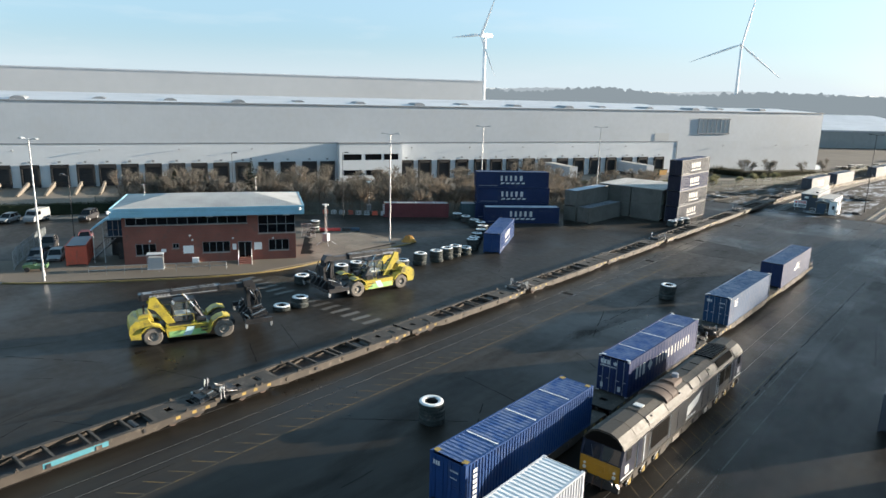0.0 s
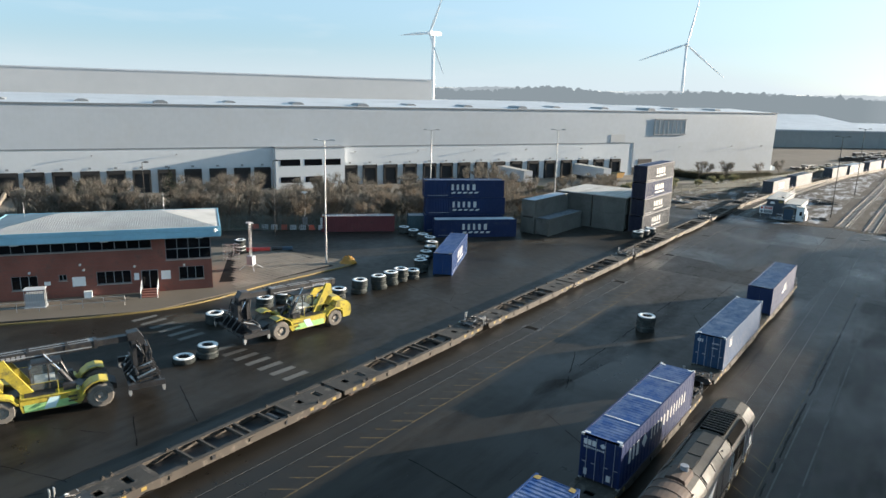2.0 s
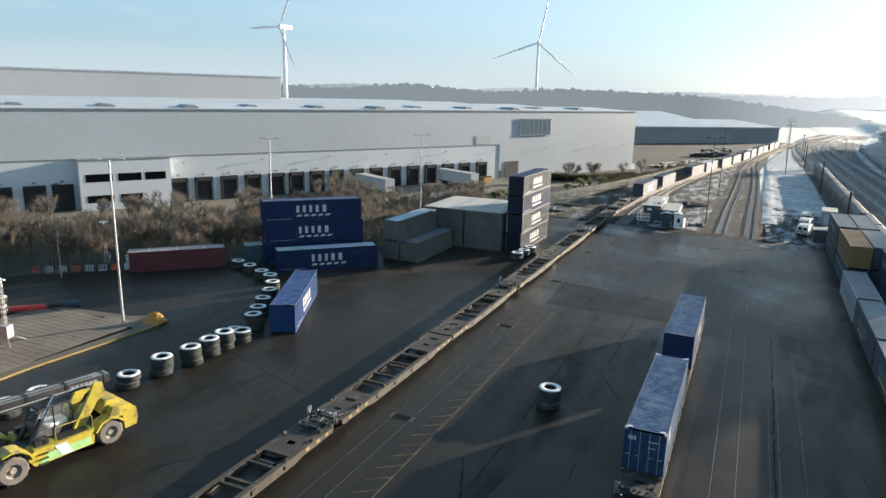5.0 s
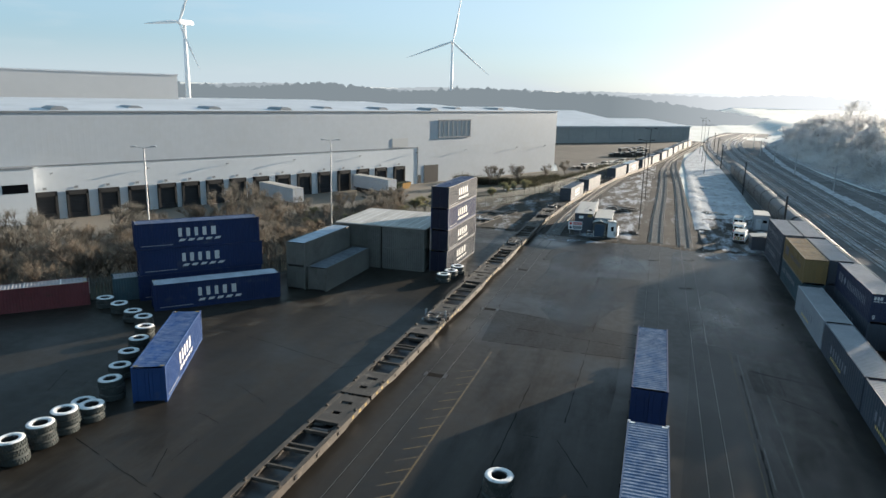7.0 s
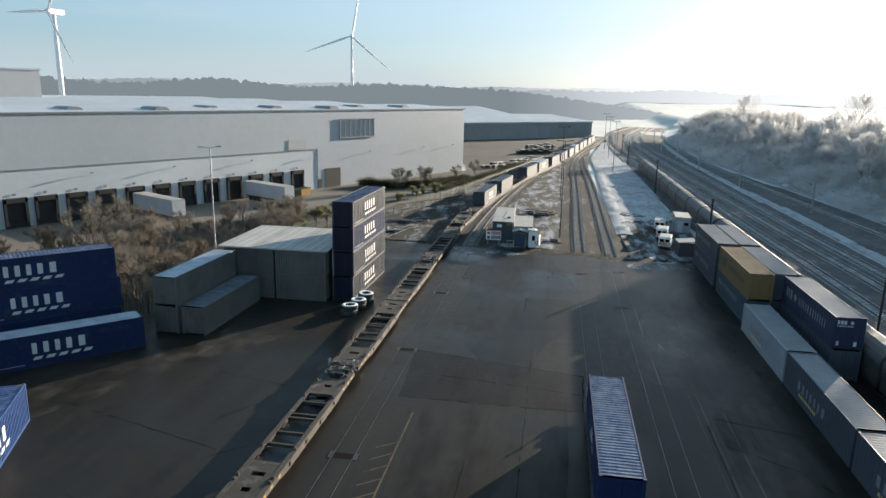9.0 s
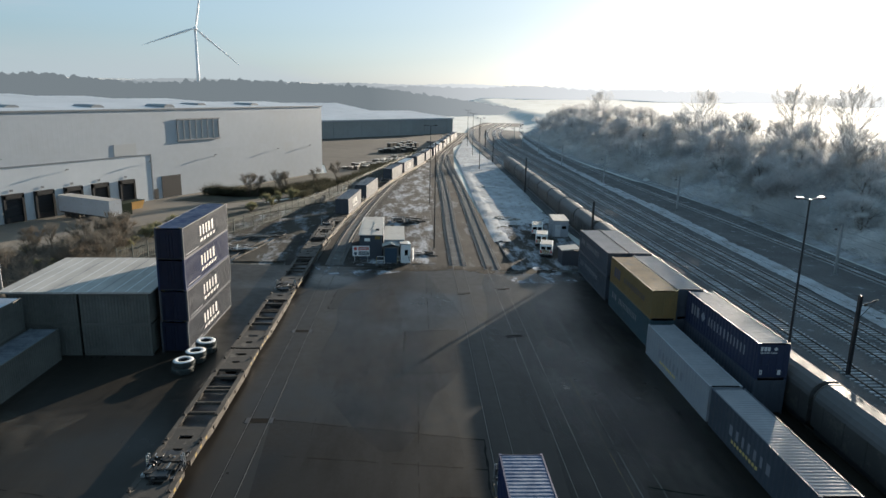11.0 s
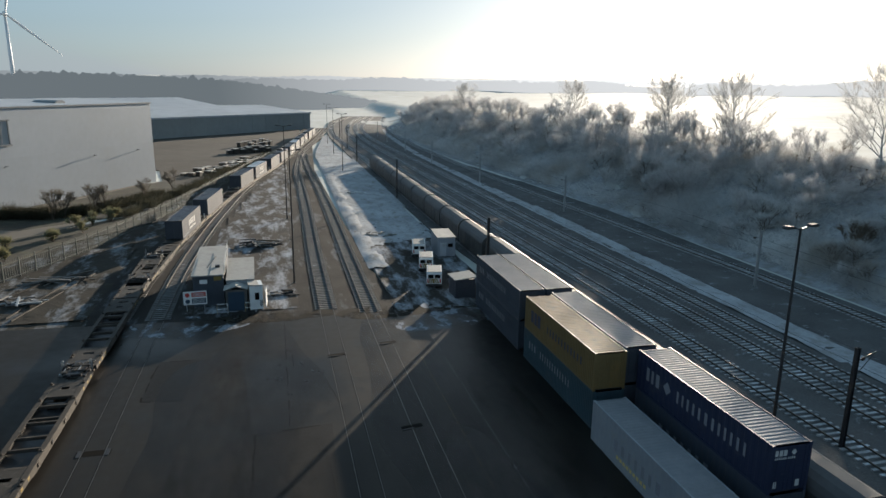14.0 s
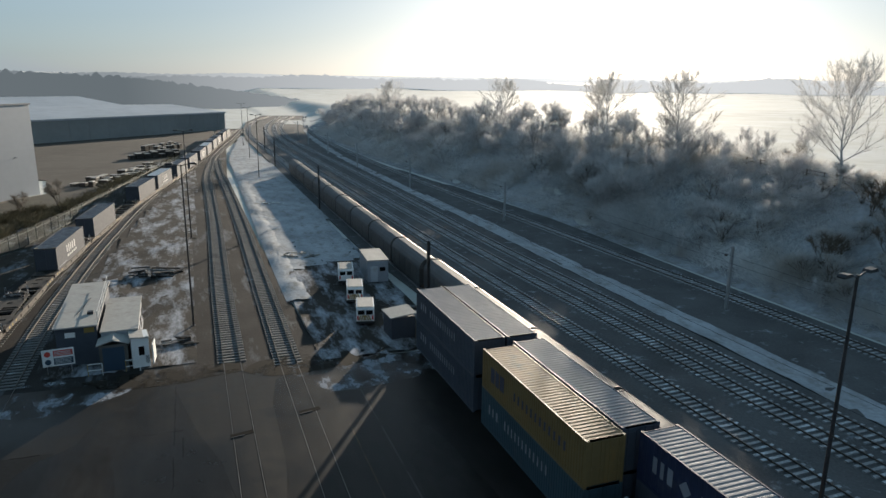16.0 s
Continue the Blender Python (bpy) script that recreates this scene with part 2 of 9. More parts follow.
M["fascia_blue"] = mat("pale_blue_fascia", (0.23, 0.44, 0.55), 0.45, var=0.12, s1=0.3, s2=3.0)
M["glass"] = mat("dark_window_glass", (0.004, 0.005, 0.007), 0.08, var=0.2, spec=0.25)
M["clear_glass"] = mat("clear_cab_glass", (0.55, 0.60, 0.60), 0.05, var=0.05)
M["clear_glass"].node_tree.nodes["Principled BSDF"].inputs["Transmission Weight"].default_value = 0.9
M["clear_glass"].node_tree.nodes["Principled BSDF"].inputs["IOR"].default_value = 1.1
M["footway"] = mat("worn_brown_footway", (0.105, 0.087, 0.068), 0.85, var=0.3, s1=0.15, s2=2.5, where="World", stain=(0.09, 0.075, 0.06), amount=0.25, stain_scale=0.3, soft=0.08)
M["white_paint"] = mat("white_paint", (0.76, 0.76, 0.75), 0.5, var=0.08, s1=0.6, s2=5.0, stain=(0.5, 0.48, 0.45), amount=0.1)
M["letter_white"] = mat("white_vinyl", (0.52, 0.525, 0.52), 0.55, var=0.12)
# dimmer copy of the white vinyl, for lettering in shade and haze
M["letter_dim"] = mat("dim_vinyl", (0.22, 0.23, 0.26), 0.6, var=0.2)
M["letter_navy"] = mat("navy_vinyl", (0.05, 0.05, 0.08), 0.6, var=0.2)
M["letter_gold"] = mat("gold_vinyl", (0.65, 0.50, 0.18), 0.5, var=0.1)
M["rs_yellow"] = mat("machine_yellow", (0.42, 0.335, 0.045), 0.45, var=0.3, s1=0.8, s2=6.0, stain=(0.15, 0.13, 0.05), amount=0.3, stain_scale=1.0, coat=0.2)
M["rs_green"] = mat("machine_green_panel", (0.28, 0.50, 0.20), 0.45, var=0.25, s1=0.8, s2=5.0)
M["rs_sky"] = mat("machine_pale_blue_panel", (0.45, 0.62, 0.66), 0.45, var=0.15)
M["hub"] = mat("dusty_wheel_hub", (0.25, 0.22, 0.19), 0.7, var=0.3, s1=2.0, s2=9.0)
M["tyre_dusty"] = mat("dusty_machine_tyre", (0.14, 0.125, 0.11), 0.9, var=0.3, s1=1.5, s2=8.0, bump=0.02)
M["red"] = mat("red_paint", (0.50, 0.05, 0.04), 0.55, var=0.2, stain=(0.25, 0.06, 0.05), amount=0.15)
M["maroon"] = mat("maroon_container_paint", (0.115, 0.025, 0.03), 0.6, var=0.25, s1=0.6, s2=4.0, stain=(0.07, 0.03, 0.025), amount=0.15)
M["orange_red"] = mat("orange_red_container", (0.50, 0.09, 0.05), 0.6, var=0.2, stain=(0.3, 0.08, 0.05), amount=0.2)
M["buggy_green"] = mat("dull_green_paint", (0.06, 0.12, 0.055), 0.6, var=0.3)
M["stair_glass"] = mat("blue_tinted_glazing", (0.012, 0.026, 0.05), 0.15, var=0.2)
M["blue"] = mat("blue_paint", (0.022, 0.05, 0.085), 0.5, var=0.15)
M["bark"] = mat("winter_bark", (0.115, 0.09, 0.07), 0.9, var=0.35, s1=1.0, s2=7.0)
M["twig"] = mat("bare_twigs", (0.155, 0.142, 0.124), 0.9, var=0.35, s1=0.4, s2=3.0, thin=0.35, spec=0.1)
# frost, with the paleness of haze also put into the twig colour
M["twig_frost"] = mat("frosty_hazed_twigs", (0.64, 0.63, 0.63), 0.9, var=0.22, s1=0.3, s2=3.0, thin=0.5, spec=0.1)
M["twig_rust"] = mat("rusty_brown_leaves", (0.18, 0.148, 0.118), 0.9, var=0.35, s1=0.4, s2=3.0, thin=0.3, spec=0.1)
# stem and bark colours raised to grey, standing for haze over the bank
M["twig_bank"] = mat("frosty_hazed_undergrowth", (0.64, 0.635, 0.63), 0.9, var=0.35, s1=0.08, s2=1.5, where="World", stain=(0.42, 0.36, 0.29), amount=0.2, stain_scale=0.12, soft=0.05, thin=0.45, spec=0.1)
M["bark_hazed"] = mat("haze_paled_bark", (0.42, 0.41, 0.405), 0.9, var=0.3, s1=1.0, s2=7.0)
M["bush_dark"] = mat("dark_olive_bush", (0.085, 0.080, 0.055), 0.9, var=0.4, s1=0.3, s2=3.0, where="World", thin=0.25, spec=0.1)
M["evergreen"] = mat("dark_evergreen", (0.016, 0.024, 0.015), 0.9, var=0.35, s1=0.5, s2=3.0, spec=0.1)
M["olive"] = mat("olive_scrub", (0.22, 0.21, 0.12), 0.9, var=0.35, s1=0.4, s2=3.0, thin=0.3)
M["fence"] = mat("dull_green_palisade", (0.10, 0.11, 0.10), 0.6, metal=0.2, var=0.25)
M["fence_grey"] = mat("galvanised_palisade", (0.28, 0.30, 0.31), 0.5, metal=0.5, var=0.25)
M["turbine"] = mat("white_turbine", (0.70, 0.71, 0.73), 0.45, var=0.05)
M["train"] = mat("dark_train_side", (0.060, 0.058, 0.056), 0.5, metal=0.1, var=0.3, s1=0.3, s2=2.0, stain=(0.12, 0.11, 0.10), amount=0.2)
M["train_roof"] = mat("grey_train_roof", (0.095, 0.096, 0.10), 0.6, spec=0.25, var=0.2, s1=0.3, s2=2.0)
M["loco_silver"] = mat("dirty_silver_loco", (0.062, 0.063, 0.066), 0.40, metal=0.3, var=0.25, s1=0.4, s2=3.0, stain=(0.085, 0.07, 0.052), amount=0.25, stain_scale=0.7)
M["loco_roof"] = mat("sooty_loco_roof", (0.021, 0.0175, 0.0128), 0.65, var=0.3, s1=0.5, s2=4.0, stain=(0.020, 0.017, 0.014), amount=0.25, stain_scale=0.9, soft=0.06)
M["loco_yellow"] = mat("loco_warning_yellow", (0.30, 0.15, 0.012), 0.45, var=0.2, stain=(0.3, 0.2, 0.08), amount=0.15)
M["loco_blue"] = mat("loco_blue", (0.004, 0.007, 0.022), 0.45, var=0.2, spec=0.3)
M["rust"] = mat("rusty_exhaust", (0.060, 0.038, 0.029), 0.8, var=0.35, s1=1.0, s2=6.0)
M["grille"] = mat("dark_brown_grille", (0.0045, 0.0038, 0.0034), 0.9, var=0.3, spec=0.05)
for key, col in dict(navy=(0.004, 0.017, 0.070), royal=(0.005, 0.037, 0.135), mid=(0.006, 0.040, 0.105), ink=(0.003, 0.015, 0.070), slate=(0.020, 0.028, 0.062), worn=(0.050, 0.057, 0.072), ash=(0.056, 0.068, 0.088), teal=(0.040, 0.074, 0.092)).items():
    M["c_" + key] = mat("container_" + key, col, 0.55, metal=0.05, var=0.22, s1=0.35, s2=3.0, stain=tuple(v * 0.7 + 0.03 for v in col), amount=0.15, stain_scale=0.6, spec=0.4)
    # roof paint: side colour lightened 1.3 times as lit from above, plus frost scuffs
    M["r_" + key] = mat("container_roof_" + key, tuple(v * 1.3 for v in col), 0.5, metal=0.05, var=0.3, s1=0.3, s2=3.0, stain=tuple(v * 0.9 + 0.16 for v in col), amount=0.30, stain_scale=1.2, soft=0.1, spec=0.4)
M["c_grey"] = mat("grey_brown_container", (0.085, 0.085, 0.076), 0.65, var=0.4, s1=0.4, s2=3.0, stain=(0.13, 0.125, 0.115), amount=0.22, stain_scale=0.5, soft=0.1, streak=0.4)
M["c_pale"] = mat("pale_grey_container", (0.27, 0.29, 0.32), 0.5, var=0.15, s1=0.4, s2=3.0, stain=(0.28, 0.28, 0.28), amount=0.2)
M["c_white"] = mat("white_container", (0.42, 0.44, 0.47), 0.5, var=0.12, s1=0.4, s2=3.0, stain=(0.35, 0.34, 0.33), amount=0.2)
M["c_yellow"] = mat("ochre_container", (0.175, 0.118, 0.046), 0.55, var=0.2, s1=0.4, s2=3.0, stain=(0.20, 0.12, 0.04), amount=0.2)
M["r_yellow"] = mat("ochre_container_roof", (0.27, 0.165, 0.085), 0.6, var=0.35, s1=0.4, s2=3.0, stain=(0.16, 0.12, 0.085), amount=0.18, stain_scale=0.6, soft=0.05, spec=0.25)
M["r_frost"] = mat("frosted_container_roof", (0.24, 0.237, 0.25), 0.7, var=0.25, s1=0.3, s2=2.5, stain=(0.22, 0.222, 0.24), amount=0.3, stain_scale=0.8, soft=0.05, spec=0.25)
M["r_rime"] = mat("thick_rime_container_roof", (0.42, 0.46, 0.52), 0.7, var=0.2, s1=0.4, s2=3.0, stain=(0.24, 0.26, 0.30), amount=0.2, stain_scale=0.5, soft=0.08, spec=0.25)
M["hut_roof"] = mat("snow_dusted_hut_roof", (0.38, 0.37, 0.35), 0.75, var=0.2, s1=0.5, s2=3.0, stain=(0.24, 0.225, 0.205), amount=0.2, stain_scale=0.5, soft=0.06, spec=0.25)
M["r_white"] = mat("white_container_roof", (0.60, 0.61, 0.62), 0.45, var=0.15, s1=0.3, s2=2.5, stain=(0.40, 0.40, 0.41), amount=0.2, stain_scale=0.3)
M["shed_roof"] = mat("bright_frosted_shed_roof", (0.40, 0.378, 0.35), 0.65, var=0.22, s1=0.25, s2=2.5, stain=(0.27, 0.25, 0.225), amount=0.3, stain_scale=0.35, soft=0.08, streak=0.3)


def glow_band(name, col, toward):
    """Far distance with its haze painted as emission, warmer and paler towards the sun."""
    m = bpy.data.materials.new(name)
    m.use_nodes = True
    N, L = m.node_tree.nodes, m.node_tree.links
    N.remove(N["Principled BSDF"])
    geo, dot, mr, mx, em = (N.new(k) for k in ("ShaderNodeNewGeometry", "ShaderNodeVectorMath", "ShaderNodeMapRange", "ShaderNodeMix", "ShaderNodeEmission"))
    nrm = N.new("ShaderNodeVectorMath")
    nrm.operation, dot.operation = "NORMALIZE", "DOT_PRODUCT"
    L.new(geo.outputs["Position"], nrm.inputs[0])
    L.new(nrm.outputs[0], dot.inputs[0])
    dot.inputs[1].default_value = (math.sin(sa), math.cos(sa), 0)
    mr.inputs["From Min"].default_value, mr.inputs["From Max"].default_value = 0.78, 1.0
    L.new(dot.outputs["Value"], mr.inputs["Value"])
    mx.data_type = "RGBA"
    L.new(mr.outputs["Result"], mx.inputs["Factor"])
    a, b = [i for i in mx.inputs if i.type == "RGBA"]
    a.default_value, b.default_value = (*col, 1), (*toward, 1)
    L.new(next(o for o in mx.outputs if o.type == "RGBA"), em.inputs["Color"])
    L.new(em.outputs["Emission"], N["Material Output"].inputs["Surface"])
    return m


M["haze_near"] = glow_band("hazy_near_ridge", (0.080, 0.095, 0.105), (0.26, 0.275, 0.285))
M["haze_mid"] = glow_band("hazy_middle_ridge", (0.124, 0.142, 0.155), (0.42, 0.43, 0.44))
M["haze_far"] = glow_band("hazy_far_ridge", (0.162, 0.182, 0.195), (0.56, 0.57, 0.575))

# ---- builders ----


class MB:
    """Collects vertices and faces of one mesh."""

    def __init__(self):
        self.v, self.f = [], []

    def add(self, vs, fs, m=None):
        n = len(self.v)
        self.v += [tuple(m @ Vector(p)) if m else tuple(p) for p in vs]
        self.f += [tuple(i + n for i in f) for f in fs]
        return self

    def box(self, x0, y0, z0, x1, y1, z1, m=None):
        vs = [(x, y, z) for z in (z0, z1) for y in (y0, y1) for x in (x0, x1)]
        return self.add(vs, [(0, 2, 3, 1), (4, 5, 7, 6), (0, 1, 5, 4), (2, 6, 7, 3), (0, 4, 6, 2), (1, 3, 7, 5)], m)

    def cbox(self, cx, cy, z0, sx, sy, sz, m=None):
        return self.box(cx - sx / 2, cy - sy / 2, z0, cx + sx / 2, cy + sy / 2, z0 + sz, m)

    def prism(self, poly, a, b, axis="y", m=None):
        """A polygon (u, v) pushed along an axis from a to b: for x (y, z), for y (x, z), for z (x, y)."""
        put = {"x": lambda u, v, w: (w, u, v), "y": lambda u, v, w: (u, w, v), "z": lambda u, v, w: (u, v, w)}[axis]
        n = len(poly)
        vs = [put(u, v, w) for w in (a, b) for u, v in poly]
        fs = [tuple(range(n))[::-1], tuple(range(n, 2 * n))] + [(i, (i + 1) % n, n + (i + 1) % n, n + i) for i in range(n)]
        return self.add(vs, fs, m)

    def cyl(self, p, q, r, n=10, r2=None, m=None, caps=True):
        p, q = Vector(p), Vector(q)
        r2 = r if r2 is None else r2
        w = (q - p).normalized()
        u = w.orthogonal().normalized()
        k = w.cross(u)
        vs = []
        for c, rr in ((p, r), (q, r2)):
            vs += [c + rr * (math.cos(6.28319 * i / n) * u + math.sin(6.28319 * i / n) * k) for i in range(n)]
        fs = [(i, (i + 1) % n, n + (i + 1) % n, n + i) for i in range(n)]
        if caps:
            fs += [tuple(range(n))[::-1], tuple(range(n, 2 * n))]
        return self.add(vs, fs, m)

    def lathe(self, prof, n=24, m=None, closed=False):
        """Profile (r, z) turned about z."""
        k = len(prof)
        vs = [(r * math.cos(6.28319 * i / n), r * math.sin(6.28319 * i / n), z) for i in range(n) for r, z in prof]
        fs = []
        for i in range(n):
            j = (i + 1) % n
            for a in range(k if closed else k - 1):
                b = (a + 1) % k
                fs.append((i * k + a, j * k + a, j * k + b, i * k + b))
        return self.add(vs, fs, m)

    def sheet(self, poly, z, m=None):
        return self.add([(x, y, z) for x, y in poly], [tuple(range(len(poly)))], m)

    def strip(self, pts, w, z, m=None):
        """A flat band of width w along a line of plan points."""
        vs = []
        for i, (x, y) in enumerate(pts):
            x0, y0 = pts[max(0, i - 1)]
            x1, y1 = pts[min(len(pts) - 1, i + 1)]
            d = math.hypot(x1 - x0, y1 - y0) or 1
            nx, ny = -(y1 - y0) / d * w / 2, (x1 - x0) / d * w / 2
            vs += [(x + nx, y + ny, z), (x - nx, y - ny, z)]
        return self.add(vs, [(2 * i + 1, 2 * i + 3, 2 * i + 2, 2 * i) for i in range(len(pts) - 1)], m)

    def data(self, name, material, smooth=False):
        me = bpy.data.meshes.new(name)
        me.from_pydata(self.v, [], self.f)
        me.materials.append(material)
        if smooth:
            me.polygons.foreach_set("use_smooth", [True] * len(me.polygons))
        me.update()
        return me


def part(name, mb, material, parent=None, label="", m=None, smooth=False):
    ob = new(name, mb.data(name, M[material], smooth) if isinstance(mb, MB) else mb)
    if parent:
        ob.parent = parent
    if m is not None:
        ob.matrix_basis = m
    if label:
        tagged(ob, label)
    return ob


def thing(name, label, category, group="", kind="", m=None):
    ob = new(name)
    if m is not None:
        ob.matrix_basis = m
    return tagged(ob, label, category, group, kind)


def solid(name, mb, material, label, category, group="", kind="", m=None, smooth=False):
    return tagged(part(name, mb, material, None, "", m, smooth), label, category, group, kind)


def curve_points(pts, step):
    """Even points on a smooth line through plan points (Catmull-Rom)."""
    P = [Vector(p) for p in pts]
    P = [2 * P[0] - P[1], *P, 2 * P[-1] - P[-2]]
    out = []
    for i in range(1, len(P) - 2):
        for k in range(20):
            t = k / 20
            a, b, c, d = P[i - 1:i + 3]
            out.append(0.5 * ((2 * b) + (c - a) * t + (2 * a - 5 * b + 4 * c - d) * t * t + (3 * b - a - 3 * c + d) * t ** 3))
    out.append(P[-2])
    even, left = [out[0]], step
    for a, b in zip(out, out[1:]):
        seg = (b - a).length
        while seg >= left and seg > 0:
            a = a + (b - a) * (left / seg)
            even.append(a.copy())
            seg, left = (b - a).length, step
        left -= seg
    return [tuple(p) for p in even]


def blocks(mb, x0, y0, widths, h, gap, depth=0.006, m=None):
    """A row of plain letter-sized bars in the xz plane, facing -y."""
    x = x0
    for w in widths:
        if w > 0:
            mb.box(x, -depth, y0, x + w, 0, y0 + h, m)
        x += abs(w) + gap
    return mb

# ---- ground ----


def smooth(a, b, x):
    t = min(1, max(0, (x - a) / (b - a)))
    return t * t * (3 - 2 * t)


def bank_foot(y):
    return 41.5 - 7 * smooth(200, 320, y) + 26 * smooth(400, 620, y)


def ground_z(x, y):
    """Flat yard, a cutting's bank beside the main line, a field above it, and low hills far off."""
    foot = bank_foot(y)
    z = -0.25 + 12.2 * smooth(foot - 3, foot + 27, x) * (0.35 + 0.65 * smooth(900, 320, y))
    d = math.hypot(x + 20, y - 60)
    z += smooth(500, 1600, d) * 16 + smooth(1500, 3800, d) * 40
    if d > 60:
        z += smooth(60, 300, d) * 0.5 * noise.noise(Vector((x * 0.01, y * 0.01, 0)))
    return z - (0.6 * smooth(200, 500, d) if x < 30 else 0)


def axis_steps(lo, hi, c0, c1, fine):
    a = [c0 + i * fine for i in range(int((c1 - c0) / fine) + 1)]
    step, x = fine, a[-1]
    while x < hi:
        step *= 1.25
        x += step
        a.append(x)
    step, x = fine, c0
    while x > lo:
        step *= 1.25
        x -= step
        a.insert(0, x)
    return a


gx, gy = axis_steps(-4200, 4200, 20, 110, 3.0), axis_steps(-4200, 4200, 40, 330, 8.0)
g = MB()
g.v = [(x, y, ground_z(x, y)) for y in gy for x in gx]
g.f = [(j * len(gx) + i, j * len(gx) + i + 1, (j + 1) * len(gx) + i + 1, (j + 1) * len(gx) + i) for j in range(len(gy) - 1) for i in range(len(gx) - 1)]
solid("ground", g, "field", "frost-dusted open ground and fields reaching low hills", "ground", kind="structure", smooth=True)

yard = MB()
yard.prism([(-60, -90), (-112, -20), (-128, 20), (-128, 34), (-118, 50), (-100, 74), (-76, 99), (-64, 118), (-62, 138), (-60, 154.6), (4, 151), (6.5, 60), (7, -90)], -0.3, 0.0, "z")
solid("yard", yard, "asphalt", "dark wet asphalt freight yard with worn markings", "yard", kind="structure")

# ballast, dirt and snow beside the lines
def flat(name, poly, z, material, label, category):
    b = MB()
    b.prism(poly, z - 0.2, z, "z")
    return solid(name, b, material, label, category, kind="structure")


def inside(poly, x, y):
    c = False
    for (x0, y0), (x1, y1) in zip(poly, poly[1:] + poly[:1]):
        if (y0 > y) != (y1 > y) and x < (x1 - x0) * (y - y0) / (y1 - y0) + x0:
            c = not c
    return c


def lumpy(name, poly, z, material, label, category, step=0.8, rough=0.13):
    """Uneven ground over a plan area: ruts, clods and shallow hollows."""
    b = MB()
    xs, ys = [p[0] for p in poly], [p[1] for p in poly]
    nx, ny = int((max(xs) - min(xs)) / step) + 2, int((max(ys) - min(ys)) / (step * 1.4)) + 2
    at = {}
    for j in range(ny):
        for i in range(nx):
            x, y = min(xs) + i * step, min(ys) + j * step * 1.4
            if inside(poly, x, y):
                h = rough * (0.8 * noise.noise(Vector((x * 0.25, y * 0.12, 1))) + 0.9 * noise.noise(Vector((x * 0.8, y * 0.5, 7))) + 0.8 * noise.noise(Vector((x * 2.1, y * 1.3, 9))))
                at[i, j] = len(b.v)
                b.v.append((x, y, z + h))
    for i, j in at:
        q = [at.get(k) for k in ((i, j), (i + 1, j), (i + 1, j + 1), (i, j + 1))]
        if None not in q:
            b.f.append(tuple(q))
    return solid(name, b, material, label, category, kind="structure", smooth=True)


flat("ballast_bed", [(-44, 154), (-12, 151.5), (-13, 200), (-13.5, 280), (-9, 370), (4, 470), (-8, 470), (-22, 330), (-34, 250), (-42, 195), (-46, 170)], -0.06, "ballast_near", "dark track ballast dusted with snow", "ballast")
flat("main_line_bed", [(6, -60), (41.5, -60), (41.5, 190), (38, 250), (33.5, 320), (36, 430), (45, 510), (62, 610), (28, 612), (11, 530), (3.5, 460), (0.8, 400), (0.8, 330), (1.0, 190), (6, 110)], -0.05, "ballast", "grey ballast bed of the main railway lines", "ballast")
flat("siding_verge", [(-68, 150), (-43.7, 152), (-41.5, 172), (-40, 195), (-37.5, 215), (-31, 250), (-22, 295), (-13, 345), (-2, 400), (-16, 405), (-33, 320), (-42, 262), (-47, 236), (-53, 212), (-62, 200), (-76, 205), (-84, 170)], -0.17, "dirt_dark", "dark frosted verge between the siding and the fence", "verge")
lumpy("dirt_verge", [(-35.5, 155.2), (-22.6, 154.2), (-22, 200), (-21, 260), (-20.5, 300), (-24.5, 285), (-27.6, 258), (-30.4, 238), (-32.7, 215), (-34.0, 200), (-34.9, 184)], 0.0, "dirt", "churned frozen dirt with snow patches beside the huts", "dirt")
lumpy("snow_verge", [(-11.9, 182), (0.5, 186), (0.6, 200), (1.6, 250), (1.0, 306), (-0.4, 341), (0.3, 390), (2.0, 425), (-2.5, 405), (-11.0, 325), (-11.6, 290), (-11.4, 250), (-11.8, 200)], 0.10, "snow", "sunlit snow-covered grass verge between the tracks", "verge")
lumpy("rough_verge", [(-12.2, 152), (1.5, 151), (0.6, 200), (-12.2, 200)], 0.04, "dirt", "rutted frozen ground with snow beside the vans", "dirt")
lumpy("snow_margin", [(24.6, 60), (28.6, 60), (28.4, 200), (26.4, 262), (26.6, 313), (29.6, 374), (32.4, 427), (36.8, 460), (33.5, 455), (28.4, 410), (25.2, 358), (23.3, 303), (23.2, 269), (23.8, 230), (24.6, 180)], 0.03, "snow", "snow-covered margin beside the main line", "verge")
lumpy("scrap_yard_ground", [(-62, 138), (-60, 155), (-43.6, 155), (-44, 172), (-46, 200), (-56, 186), (-66, 162)], -0.015, "dirt_dark", "snow-dusted ground behind the container stack", "dirt")
flat("dock_yard", [(-190, 20), (-140, 20), (-120, 45), (-100, 90), (-86, 140), (-62, 195), (-50, 240), (-56, 262), (-80, 225), (-180, 28)], -0.1, "yard_concrete", "pale concrete apron along the loading docks", "apron")
flat("lorry_park", [(-50, 225), (-46, 224), (-30, 300), (-14, 400), (-10, 462), (-120, 352), (-90, 310), (-56, 285), (-52, 262)], -0.12, "bare_ground", "bare brown hardstanding beyond the warehouse", "yard")
flat("corner_bed", [(-78, 208), (-66, 205), (-52, 216), (-46.5, 234), (-44, 250), (-52, 262), (-55, 258)], -0.09, "soil", "brown planted verge at the warehouse corner", "bed")
